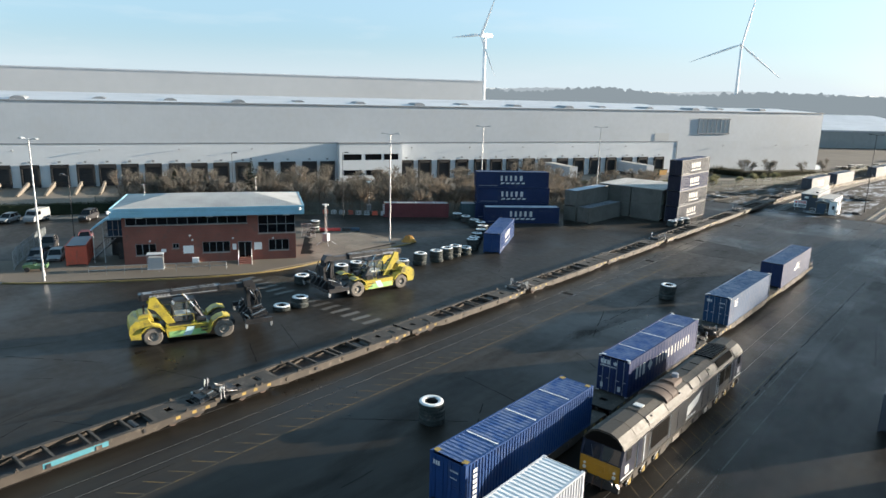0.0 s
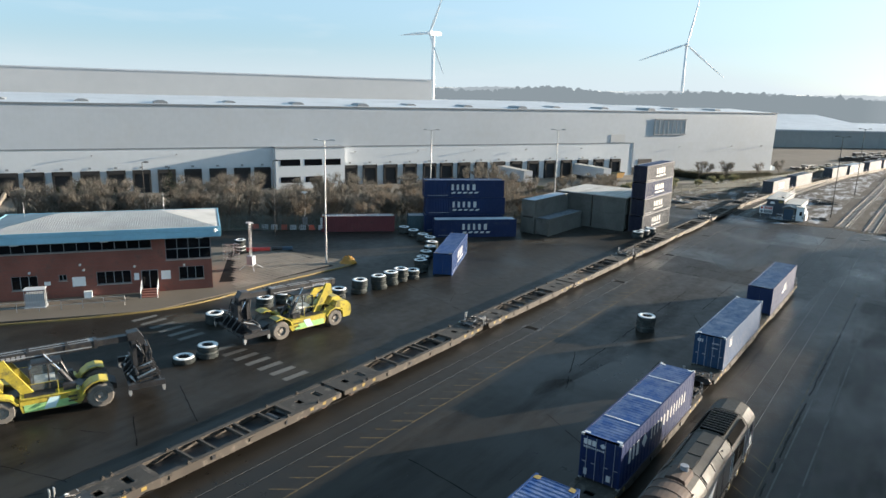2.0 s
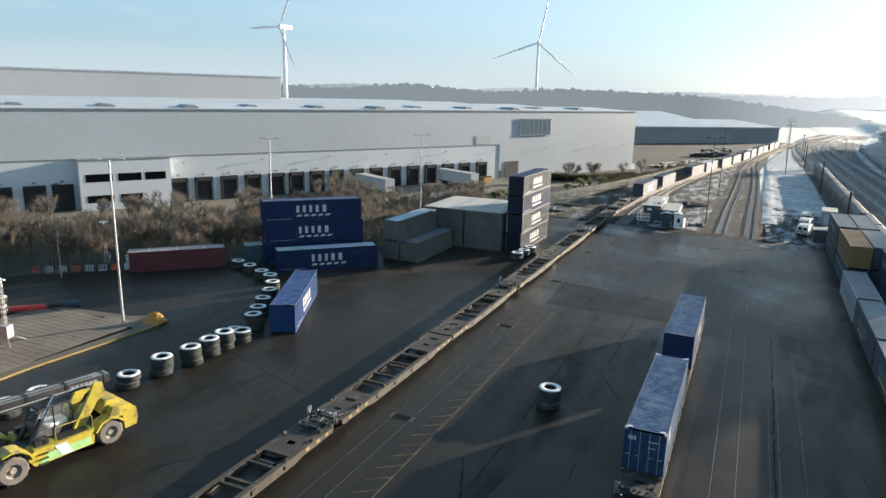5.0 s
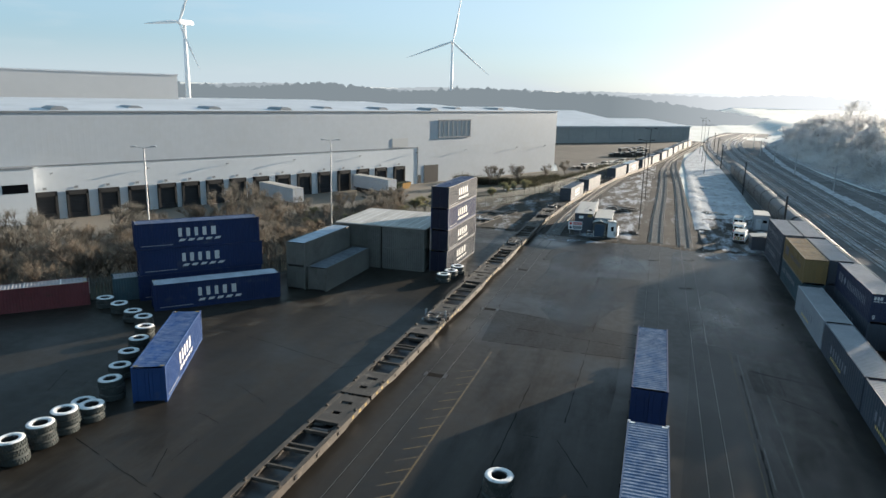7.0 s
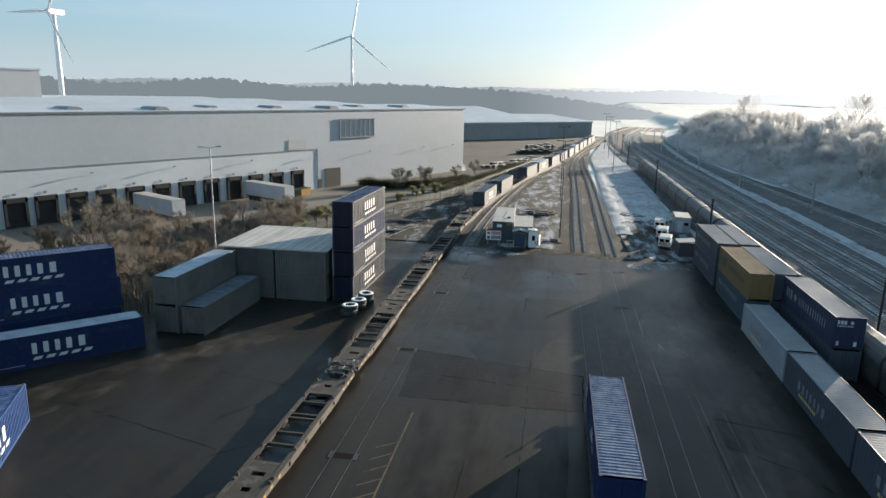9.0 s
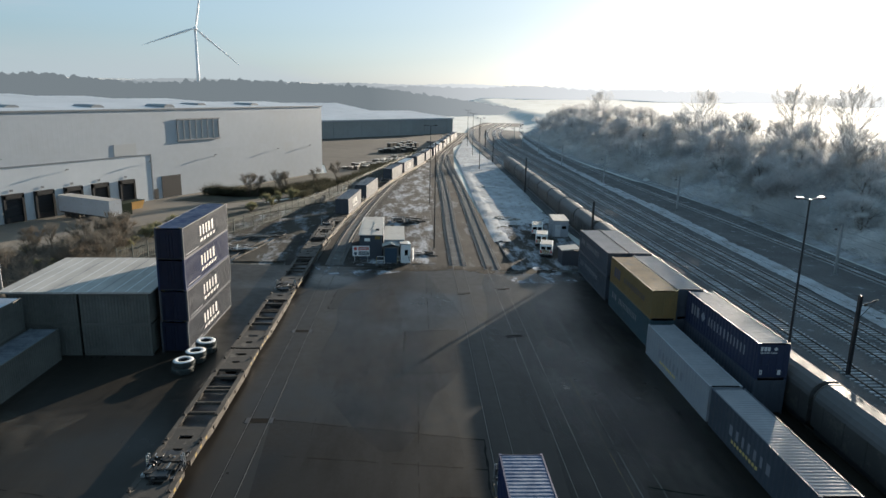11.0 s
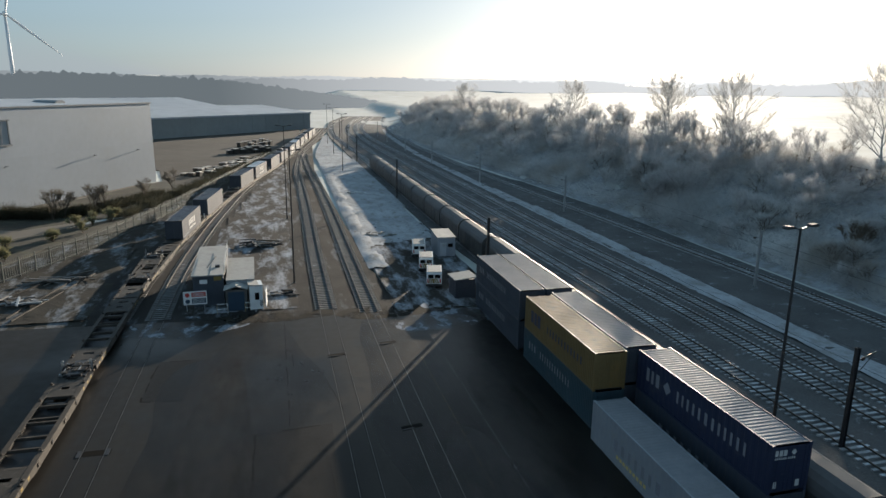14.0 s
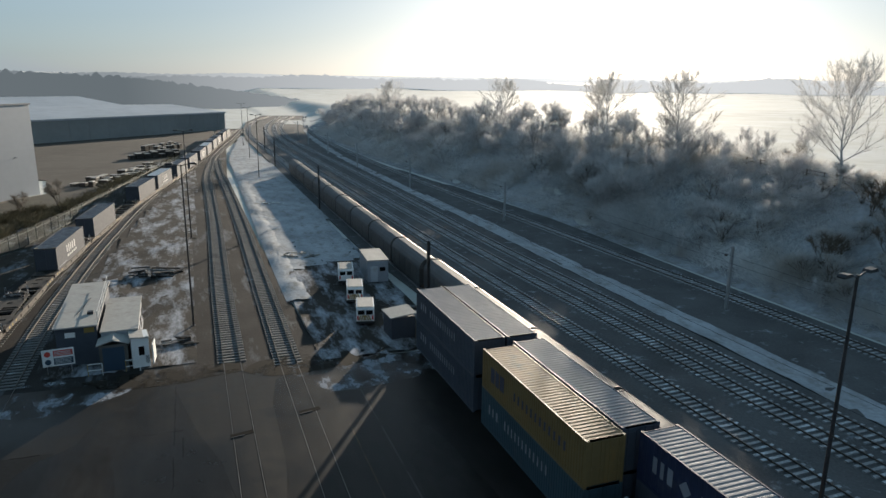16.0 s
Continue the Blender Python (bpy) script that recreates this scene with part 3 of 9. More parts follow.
flat("planted_bed", [(-128, 50), (-100, 74.4), (-76, 99.4), (-64, 118.4), (-62, 138.4), (-66, 160), (-58, 190), (-46, 208), (-52, 214), (-66, 196), (-84, 160), (-104, 118), (-124, 82), (-142, 58)], 0.0, "soil", "brown planted bed of shrubs along the yard fence", "bed")
berm = MB()
line_ = [(-12.9, 170 + 2.0 * k) for k in range(60)]
for k, (x, y) in enumerate(line_):
    x += 1.3 * smooth(170, 290, y)
    for i in range(7):
        u = i / 6
        h = 0.0 if i in (0, 6) else (0.12 + 0.42 * max(0.0, noise.noise(Vector((y * 0.23, 2, 0))) + 0.25)) * math.sin(math.pi * u) + 0.16 * noise.noise(Vector((y * 0.9, i * 1.1, 3)))
        berm.v.append((x + 3.0 * u + 0.8 * noise.noise(Vector((y * 0.5, 9, 0))), y, -0.04 + max(0.0, h)))
berm.f = [(k * 7 + i, k * 7 + i + 1, (k + 1) * 7 + i + 1, (k + 1) * 7 + i) for k in range(59) for i in range(6)]
solid("snow_bank", berm, "snow", "low ridge of ploughed snow beside the track", "snow bank", kind="structure", smooth=True)
bank = MB()
rows = [y for y in range(-60, 560, 6)]
for y in rows:
    for i in range(13):
        x = bank_foot(y) - 1.0 + i * 2.6
        bank.v.append((x, y, ground_z(x, y) + 0.10 + (0.25 * noise.noise(Vector((x * 0.3, y * 0.3, 1))) if i else 0)))
bank.f = [(j * 13 + i, j * 13 + i + 1, (j + 1) * 13 + i + 1, (j + 1) * 13 + i) for j in range(len(rows) - 1) for i in range(12)]
solid("embankment", bank, "bank", "frosted scrubby bank rising beside the main line", "embankment", kind="structure", smooth=True)

# ---- embedded and ballasted tracks ----


def rails_on(pts, z, name, label, mt="rail"):
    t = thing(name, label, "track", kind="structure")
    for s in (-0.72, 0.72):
        q = []
        for i, (x, y) in enumerate(pts):
            x0, y0 = pts[max(0, i - 1)]
            x1, y1 = pts[min(len(pts) - 1, i + 1)]
            d = math.hypot(x1 - x0, y1 - y0)
            q.append((x + s * (y1 - y0) / d, y - s * (x1 - x0) / d))
        r = MB()
        n = len(q)
        for dx0, z0 in ((-0.035, z), (0.035, z)):
            r.strip([(x + dx0 * 0, y) for x, y in q], 0.055, z) if dx0 < 0 else None
        for side in (-1, 1):
            vs = [(x + side * 0.0275, y, zz) for x, y in q for zz in (z - 0.15, z)]
            r.add(vs, [(2 * i, 2 * i + 2, 2 * i + 3, 2 * i + 1) for i in range(n - 1)])
        part("rail", r, mt, t)
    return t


sleeper_mesh = MB()
sleeper_mesh.prism([(-1.25, -0.12), (1.25, -0.12), (1.22, 0.03), (0.4, 0.0), (-0.4, 0.0), (-1.22, 0.03)], -0.13, 0.13, "y")
SLEEPER = sleeper_mesh.data("sleeper", M["sleeper"])


def sleepers(t, pts, z, near=0, mt="sleeper"):
    """Sleepers under a track: the first as pieces of their own, those further off joined."""
    ev = curve_points(pts, 0.66)
    far = MB()
    for i, ((x0, y0), (x1, y1)) in enumerate(zip(ev, ev[1:])):
        m = pose(x0, y0, z, 0, 0, math.degrees(math.atan2(x0 - x1, y1 - y0)))
        if i < near:
            part("sleeper", SLEEPER, "", t, m=m)
        else:
            far.add(sleeper_mesh.v, sleeper_mesh.f, m)
    if far.v:
        tagged(part("sleepers_beyond", far, mt, t), "frosted sleepers of the track further off", kind="stuff")


def yard_track(x, y0, y1, name):
    t = rails_on([(x, y0), (x, y1)], 0.012, name, "worn rails set flush in the yard asphalt", "yard_rail")
    for s in (-0.72, 0.72):
        gr = MB()
        gr.strip([(x + s * 0.93, y0), (x + s * 0.93, y1)], 0.045, 0.006)
        gr.strip([(x + s * 1.065, y0), (x + s * 1.065, y1)], 0.03, 0.006)
        part("flangeway", gr, "groove", t)
    return t


for x, name in ((-41.2, "track_1"), (-37.25, "track_2"), (-19.8, "track_3"), (-15.1, "track_4")):
    yard_track(x, -80, 154.5, name)

# the lines beyond the yard's edge
TR_WAGON = [(-41.2, 154.5), (-40.8, 172), (-39.6, 190), (-37.5, 210), (-34.1, 235), (-29.7, 260), (-24.9, 285), (-18.9, 322), (-12.5, 370), (-6.5, 410), (2, 470)]
TR_HUT = [(-37.25, 154.5), (-37.2, 170), (-36.7, 184), (-35.8, 200), (-34.6, 215), (-32.4, 238), (-29.6, 258)]
TR_A = [(-19.8, 154.5), (-19.6, 180), (-19.0, 215), (-18.7, 250), (-18.6, 275), (-17.2, 300), (-14.6, 330), (-9, 370), (-3, 410), (5, 470)]
TR_B = [(-15.1, 152.5), (-14.9, 180), (-14.6, 215), (-14.6, 250), (-15.0, 290), (-14.4, 325)]
for pts, name, near in ((TR_WAGON, "track_5", 90), (TR_HUT, "track_6", 90), (TR_A, "track_7", 130), (TR_B, "track_8", 130)):
    tr = rails_on(curve_points(pts, 4.0), 0.14, name, "running rails on frosted concrete sleepers")
    sleepers(tr, pts, 0.0, near)
# the main lines run straight past the yard and swing away round the far curve
MAIN = {
    "main_line_1": [(13.6, -60), (13.6, 60), (13.6, 140), (12.8, 183), (11.8, 240), (10.7, 303), (10.5, 335), (10.6, 374), (11.7, 413), (15.1, 458), (23.4, 516), (40, 600)],
    "main_line_2": [(19.0, -60), (19.0, 60), (18.9, 140), (17.6, 180), (16.5, 240), (15.5, 300), (15.1, 335), (15.0, 374), (16.0, 413), (19.6, 460), (28, 518), (45, 600)],
    "main_line_3": [(22.5, -60), (22.5, 60), (22.3, 145), (21.4, 190), (21.4, 250), (20.9, 293), (20.0, 330), (19.2, 386), (20.4, 423), (24.5, 471), (33.4, 524), (50, 600)],
    "main_line_4": [(37.6, -60), (37.6, 60), (37.3, 145), (36.0, 180), (33.5, 240), (31.8, 300), (31.8, 360), (35, 430), (42, 500), (58, 600)],
    "main_line_5": [(4.2, 60), (4.2, 140), (4.1, 200), (4.2, 268), (4.7, 310), (4.5, 340), (4.1, 367), (4.0, 409), (6.6, 459), (14.6, 527), (34, 604)],
}
for name, pts in MAIN.items():
    tr = rails_on(curve_points(pts, 5.0), 0.16, name, "main line rails on frosted concrete sleepers")
    sleepers(tr, pts[1:], 0.02, 0, "sleeper_frost")

# ---- worn markings, patches and joints of the yard ----
y_line = MB()
y_line.strip([(-34.0, -40), (-34.0, 96)], 0.13, 0.005)
y_line.strip([(-12.4, -40), (-12.4, 140)], 0.09, 0.005)
hatch = 0
while hatch < 84:
    y0 = -38 + hatch * 1.56
    y_line.strip([(-34.0, y0), (-35.4, y0 - 1.1)], 0.11, 0.0055)
    if y0 < 54:
        y_line.strip([(-12.4, y0), (-13.8, y0 + 1.2)], 0.08, 0.0055)
    hatch += 1
solid("hatched_line", y_line, "yellow_line", "worn yellow hatched line painted on the asphalt", "marking", kind="structure")
w_line = MB()
for x, a, b in ((-11.8, -40, 110), (-10.3, 20, 150)):
    y = a
    while y < b:
        w_line.strip([(x, y), (x, min(b, y + 5.5))], 0.10, 0.005)
        y += 6.3
solid("yard_line", w_line, "white_line", "thin worn white lines along the tracks", "marking", kind="structure")
zeb = thing("zebra_crossing", "worn white crossing stripes on dark asphalt", "crossing", kind="structure")
for i in range(15):
    if 6 <= i <= 7:
        continue
    z = MB()
    x = -69.0 + i * 1.6
    z.strip([(x, 41.6 + (0.25 if i > 7 else 0)), (x + 0.1, 44.2)], 0.62, 0.006)
    part("stripe", z, "zebra", zeb)
for k, (poly) in enumerate((
        [(-36.4, 108.7), (-20.9, 105.6), (-21.1, 98.7), (-35.7, 98.5)],
        [(-26.8, 127.6), (-21.4, 128.2), (-21.8, 117.3), (-27.0, 117.0)],
        [(-35.3, 142.6), (-31.9, 142.4), (-32.3, 134.2), (-35.6, 134.7)],
        [(-12.0, 112.0), (-6.0, 111.6), (-6.2, 104.2), (-12.0, 104.6)])):
    p = MB()
    p.sheet(poly, 0.0035)
    solid("asphalt_patch_%d" % (k + 1), p, "patch", "rectangular repaired patch of older brown asphalt", "patch", kind="structure")
rng = random.Random(4)
cr = MB()


def crack(x0, y0, x1, y1, w=0.065):
    n = max(3, int(math.hypot(x1 - x0, y1 - y0) / 0.8))
    pts = [(x0 + (x1 - x0) * i / n + rng.uniform(-0.05, 0.05), y0 + (y1 - y0) * i / n + rng.uniform(-0.05, 0.05)) for i in range(n + 1)]
    for i in range(n):
        if rng.random() < 0.85:
            cr.strip(pts[i:i + 2], w * rng.uniform(0.5, 1.4), 0.0075)


for q in ((-36.4, 108.7, -20.9, 105.6), (-20.9, 105.6, -21.1, 98.7), (-21.1, 98.7, -35.7, 98.5), (-26.8, 127.6, -27, 117), (-27, 117, -21.8, 117.3), (-26.8, 127.6, -21.4, 128.2),
          (-35.3, 142.6, -31.9, 142.4), (-35.6, 134.7, -32.3, 134.2), (-35.3, 142.6, -35.6, 134.7), (-12.0, 100, -5.4, 98), (-12, 100, -12.2, 40), (-12.1, 96, -7.2, 93), (-7.2, 93, -5.5, 90), (-34.5, 103.5, -21.0, 101.8)):
    crack(*q, 0.13)
for q in (
          (-32, 39, -25, 38), (-27, 36, -24, 31), (-33, 27, -26, 33), (-31, 63, -28, 55), (-50, 31, -46, 29), (-62, 15, -55, 20), (-52, 36, -45, 33), (-57, 70, -46, 66), (-60, 92, -46, 88),
          (-26.5, 143, -23.8, 142.8), (-23.8, 142.8, -23.8, 139), (-29.2, 60, -29.2, 90), (-52, 100, -44.5, 98.4), (-25.5, 116.5, -25.5, 84), (-12.3, 40, -12.4, -20), (-10, 30, -7, 26), (-66, 10, -58, 16), (-48, 12, -44, 4),
          (-8, 80, -6, 66), (-24.4, 154, -24.4, 128.5), (-30, 52, -22, 47), (-26, 82, -23, 76)):
    crack(*q)
for k in range(34):
    x, y = rng.uniform(-36, -4), rng.uniform(-10, 148)
    a = rng.choice((0.0, 1.57, 1.57, rng.uniform(0, 3.1)))
    L_ = rng.uniform(1.5, 6.5)
    crack(x, y, x + L_ * math.cos(a), y + L_ * math.sin(a), 0.04)
for k in range(40):
    x, y = rng.uniform(-66, -44), rng.uniform(-10, 105)
    a = rng.uniform(0, 3.1)
    L_ = rng.uniform(1.5, 5.5)
    crack(x, y, x + L_ * math.cos(a), y + L_ * math.sin(a), 0.04)
solid("asphalt_joints", cr, "crack", "dark sealed cracks and joints across the asphalt", "crack", kind="stuff")
for y in (88.9, 108.5, 66.0, 127.5):
    pit = thing("drain_pit", "dark drain slot crossing the flush rails", "drain", "drain slots", m=pose(-37.25, y, 0))
    b = MB()
    b.box(-1.1, -0.35, -0.05, 1.1, 0.35, 0.008)
    part("cover", b, "groove", pit)
    for s in (-1, 1):
        b = MB()
        b.box(s * 0.9 - 0.12, -0.42, -0.02, s * 0.9 + 0.12, 0.42, 0.03)
        part("bracket", b, "steel_dark", pit)
for x, y in ((-15.8, 126.4), (-19.9, 141), (-14.8, 143)):
    pit = thing("drain_pit", "dark broken drain cover between flush rails", "drain", "drain slots", m=pose(x, y, 0, 0, 0, 10))
    b = MB()
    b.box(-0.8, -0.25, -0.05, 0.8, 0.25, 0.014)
    part("cover", b, "groove", pit)
    b = MB()
    b.box(-0.85, -0.32, -0.02, 0.1, -0.22, 0.05)
    part("bracket", b, "steel_dark", pit)



def film_mat(name, col, low, high, scale, streak, cover, rough=0.9, spec=0.1):
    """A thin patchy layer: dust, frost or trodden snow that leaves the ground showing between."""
    m = bpy.data.materials.new(name)
    m.use_nodes = True
    N, L = m.node_tree.nodes, m.node_tree.links
    bs = N["Principled BSDF"]
    bs.inputs["Base Color"].default_value, bs.inputs["Roughness"].default_value = (*col, 1), rough
    bs.inputs["Specular IOR Level"].default_value = spec
    geo, sc, nz, mr, tr, mx = (N.new(k) for k in ("ShaderNodeNewGeometry", "ShaderNodeVectorMath", "ShaderNodeTexNoise", "ShaderNodeMapRange", "ShaderNodeBsdfTransparent", "ShaderNodeMixShader"))
    sc.operation = "MULTIPLY"
    sc.inputs[1].default_value = (scale, scale * streak, scale)
    nz.inputs["Scale"].default_value, nz.inputs["Detail"].default_value, nz.inputs["Roughness"].default_value = 1.0, 9.0, 0.68
    for key, v in (("From Min", low), ("From Max", high), ("To Min", 0.0), ("To Max", cover)):
        mr.inputs[key].default_value = v
    L.new(geo.outputs["Position"], sc.inputs[0])
    L.new(sc.outputs[0], nz.inputs["Vector"])
    L.new(nz.outputs["Fac"], mr.inputs["Value"])
    L.new(mr.outputs["Result"], mx.inputs["Fac"])
    L.new(tr.outputs["BSDF"], mx.inputs[1])
    L.new(bs.outputs["BSDF"], mx.inputs[2])
    L.new(mx.outputs["Shader"], N["Material Output"].inputs["Surface"])
    return m


M["dust_film"] = film_mat("pale_dried_dust", (0.16, 0.145, 0.125), 0.48, 0.72, 0.30, 0.7, 0.42)
M["snow_film"] = film_mat("trodden_snow", (0.34, 0.36, 0.40), 0.50, 0.60, 0.55, 0.6, 0.75)
M["dirt_film"] = film_mat("spilt_dirt", (0.030, 0.026, 0.021), 0.42, 0.52, 0.45, 0.6, 0.95)
M["damp_film"] = film_mat("damp_sheen", (0.012, 0.0115, 0.011), 0.38, 0.66, 0.16, 0.45, 0.5, 0.32, 0.34)
M["grime_film"] = film_mat("oily_grime", (0.004, 0.004, 0.004), 0.48, 0.70, 0.30, 0.25, 0.34)


def film(name, cx, cy, rx, ry, turn, z, material, label, seed):
    """An uneven round sheet lying on the yard."""
    b, n = MB(), 40
    pts = []
    for i in range(n):
        a = 6.2832 * i / n
        r = 1 + 0.35 * noise.noise(Vector((math.cos(a) * 1.5, math.sin(a) * 1.5, seed)))
        u, v = rx * r * math.cos(a), ry * r * math.sin(a)
        ct, st_ = math.cos(radians(turn)), math.sin(radians(turn))
        pts.append((cx + u * ct - v * st_, cy + u * st_ + v * ct))
    b.sheet(pts, z)
    return solid(name, b, material, label, "stain", kind="structure")


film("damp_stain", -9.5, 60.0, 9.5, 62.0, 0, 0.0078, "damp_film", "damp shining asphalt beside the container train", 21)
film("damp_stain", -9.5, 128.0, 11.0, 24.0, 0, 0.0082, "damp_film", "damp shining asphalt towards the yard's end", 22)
film("damp_stain", -28.0, 128.0, 7.0, 20.0, 0, 0.0080, "damp_film", "damp shining asphalt between the tracks", 23)
film("dust_stain", -60.5, 96.5, 3.0, 10.5, -22, 0.009, "dust_film", "pale dried dust on the asphalt beside the stack", 1)
film("dust_stain", -56.0, 106.0, 6.0, 4.0, 20, 0.0095, "dust_film", "pale dried dust on the asphalt by the storage boxes", 2)
film("dust_stain", -66.0, 47.0, 2.4, 7.0, 0, 0.009, "dust_film", "pale dust round the tyres at the crossing", 3)
film("dust_stain", -61.5, 71.0, 2.2, 9.0, 12, 0.0095, "dust_film", "pale dust along the row of tyres", 4)
film("snow_stain", -34.5, 151.5, 6.5, 3.0, 0, 0.010, "snow_film", "trodden snow on the asphalt before the hut", 5)
film("snow_stain", -8.0, 150.5, 8.0, 4.5, 0, 0.010, "snow_film", "trodden snow on the asphalt before the vans", 6)
film("dirt_stain", -25.0, 153.0, 6.0, 1.8, 0, 0.011, "dirt_film", "dirt trodden onto the edge of the asphalt", 7)
film("dirt_stain", -13.0, 152.0, 7.0, 1.9, 0, 0.0115, "dirt_film", "dirt trodden onto the edge of the asphalt", 8)
film("grime_stain", -28.5, 92.0, 5.0, 44.0, 0, 0.0085, "grime_film", "dark oily grime on the asphalt between the tracks", 9)
film("grime_stain", -8.0, 92.0, 3.4, 44.0, 0, 0.0088, "grime_film", "dark oily grime along the container row", 10)
film("grime_stain", -28.0, 28.0, 5.0, 34.0, 0, 0.0085, "grime_film", "dark oily grime on the asphalt beside the train", 11)
film("grime_stain", -53.0, 40.0, 8.0, 34.0, 0, 0.0088, "grime_film", "dark oily grime where the machines turn", 12)

# ---- the office island: kerb, paving, footway ----
isl = MB()
ISL = [(-100, 12), (-84.2, 24.2), (-70.4, 44.4), (-69.2, 60), (-68.4, 70.6), (-69.0, 73.2), (-70.6, 74.2), (-73, 72.6), (-84, 71.0), (-93, 64), (-93, 46), (-91, 36), (-97, 26), (-104, 16)]
isl.prism(ISL, 0.0, 0.12, "z")
solid("office_island", isl, "footway", "raised brown footway round the site office", "footway", kind="structure")
kb = thing("yellow_kerb", "worn yellow painted kerb along the footway", "kerb", kind="structure")
line = curve_points(ISL[0:7], 1.0)
for (x0, y0), (x1, y1) in zip(line, line[1:]):
    a = math.degrees(math.atan2(y1 - y0, x1 - x0))
    b = MB()
    b.box(0.01, -0.08, 0.0, 0.99, 0.10, 0.15)
    part("kerbstone", b, "kerb_yellow" if y0 > 22 else "concrete", kb, m=pose(x0, y0, 0.0, 0, 0, a))
pav = thing("block_paving", "brown block paving beside the site office", "paving", kind="structure")
slab = MB()
slab.box(0.02, 0.02, 0.0, 0.70, 0.675, 0.03)
SLAB = slab.data("paver", M["paver"])
bed = MB()
bed.sheet([(-74.2, 55.4), (-70.2, 60.4), (-69.6, 70), (-73, 71.4), (-84, 70.0), (-86.4, 66.0)], 0.124)
part("bedding", bed, "crack", pav)
count = 0
for i in range(-2, 22):
    for j in range(0, 26):
        x, y = -86 + i * 0.747, 55 + j * 0.72
        if x > -84.5 and y > 56.2 + (-73.4 - x) * 0.75 and y < 69.8 + (x + 84) * 0.12 and x < -70.6 and count < 300:
            part("paver", SLAB, "", pav, m=pose(x, y, 0.115, 0, 0, 0))
            count += 1

# ---- warehouse ----
WH = pose(-53.5, 263, 0, 0, 0, -117.97)
WH_L, WH_H = 330.0, 19.2
wh = thing("warehouse", "long pale grey metal-clad warehouse with loading docks", "warehouse", m=WH)
wall = MB()
prof, s = [], 0.0
while s < WH_L:
    prof += [(s, 0.0), (s + 0.62, 0.0), (s + 0.70, 0.0018), (s + 0.92, 0.0018)]
    s += 1.0
prof.append((WH_L, 0.0))
n = len(prof)
wall.v = [(x, y, z) for z in (9.7, WH_H - 0.2) for x, y in prof]
wall.f = [(i, i + 1, n + i + 1, n + i) for i in range(n - 1)]
part("upper_cladding", wall, "cladding", wh)
wall = MB()
wall.box(0, -0.5, -0.3, WH_L, -0.02, WH_H - 0.25)
part("wall", wall, "cladding_white", wh)
wall = MB()
for a, b in ((0, 61.4),):
    wall.v, wall.f = [(x, y - 0.01, z) for z in (-0.3, 9.7) for x, y in prof if x <= b], []
    k = len(wall.v) // 2
    wall.f = [(i, i + 1, k + i + 1, k + i) for i in range(k - 1)]
part("end_cladding", wall, "cladding", wh)
gut = MB()
gut.box(61.4, -0.02, 9.55, WH_L, 0.10, 9.75)
gut.box(61.35, -0.02, 0.0, 61.6, 0.10, 9.75)
part("gutter", gut, "trim_grey", wh)
par = MB()
par.box(-0.3, -0.6, WH_H - 0.3, WH_L, 0.22, WH_H)
part("parapet", par, "trim_grey", wh, "dark eaves trim")
side = MB()
side.box(-0.02, -160, -0.3, 0.3, -0.5, WH_H - 0.25)
part("end_wall", side, "cladding", wh)
rf = MB()
for k in range(4):
    y0 = -0.6 - k * 40
    rf.prism([(y0, WH_H - 0.05), (y0 - 20, WH_H + 0.75), (y0 - 40, WH_H - 0.05), (y0 - 40, WH_H - 0.4), (y0, WH_H - 0.4)], 0.3, WH_L - 0.3, "x")
part("roof", rf, "roof_frost", wh, "frosted shallow metal roof")
vent = MB()
vent.prism([(-1.6, 0), (1.6, 0), (1.3, 0.45), (0.6, 0.75), (-0.6, 0.75), (-1.3, 0.45)], -6, 0, "y")
VENT = vent.data("roof_vent", M["trim_grey"])
s = 22.0
while s < 320:
    part("roof_vent", VENT, "", wh, m=pose(s, -2.5 - 3 * ((int(s) // 16) % 3), WH_H + 0.0))
    s += 15.6
# office bay
bay = MB()
bay.box(153.3, 0.05, -0.2, 170.0, 2.6, 9.7)
bay_p = part("office_bay", bay, "cladding_white", wh, "white office bay with strip windows")
b = MB()
b.box(153.1, 0.0, 9.55, 170.2, 2.75, 9.8)
part("coping", b, "trim_grey", bay_p)
for z0, z1, wins in ((5.4, 6.9, ((154.3, 158.2), (158.9, 163.2), (164.2, 168.9))), (1.4, 2.8, ((158.9, 163.0), (164.2, 168.9)))):
    for a, c in wins:
        b = MB()
        b.box(a, 2.55, z0, c, 2.64, z1)
        part("window", b, "glass", bay_p)
DOCKS = [239.0, 233.2, 228.0, 223.5, 218.8, 213.8, 208.6, 203.6, 198.6, 193.5, 188.0, 182.6, 177.2, 172.6, 151.2, 146.0, 140.5, 135.1, 129.5, 124.6, 119.4, 114.1, 108.5, 103.0, 97.4, 91.7, 86.0, 80.2, 74.4, 68.2, 244.5, 250, 255.5, 261, 266.5]
dock = MB()
dock.box(-1.85, 0.0, 0.0, -1.45, 0.55, 4.9)
dock.box(1.45, 0.0, 0.0, 1.85, 0.55, 4.9)
dock.box(-1.85, 0.0, 4.2, 1.85, 0.55, 5.0)
DOCK_FRAME = dock.data("dock_shelter", M["rubber_black"])
dd = MB()
dp = [(0.0, 0.0), (0.30, 0.0), (0.30, 0.98)]
for k in range(5):
    dp += [(0.08, 1.0 + k * 0.64), (0.08, 1.58 + k * 0.64), (0.05, 1.6 + k * 0.64)]
dd.prism(dp + [(0.0, 4.2)], -1.46, 1.46, "x")
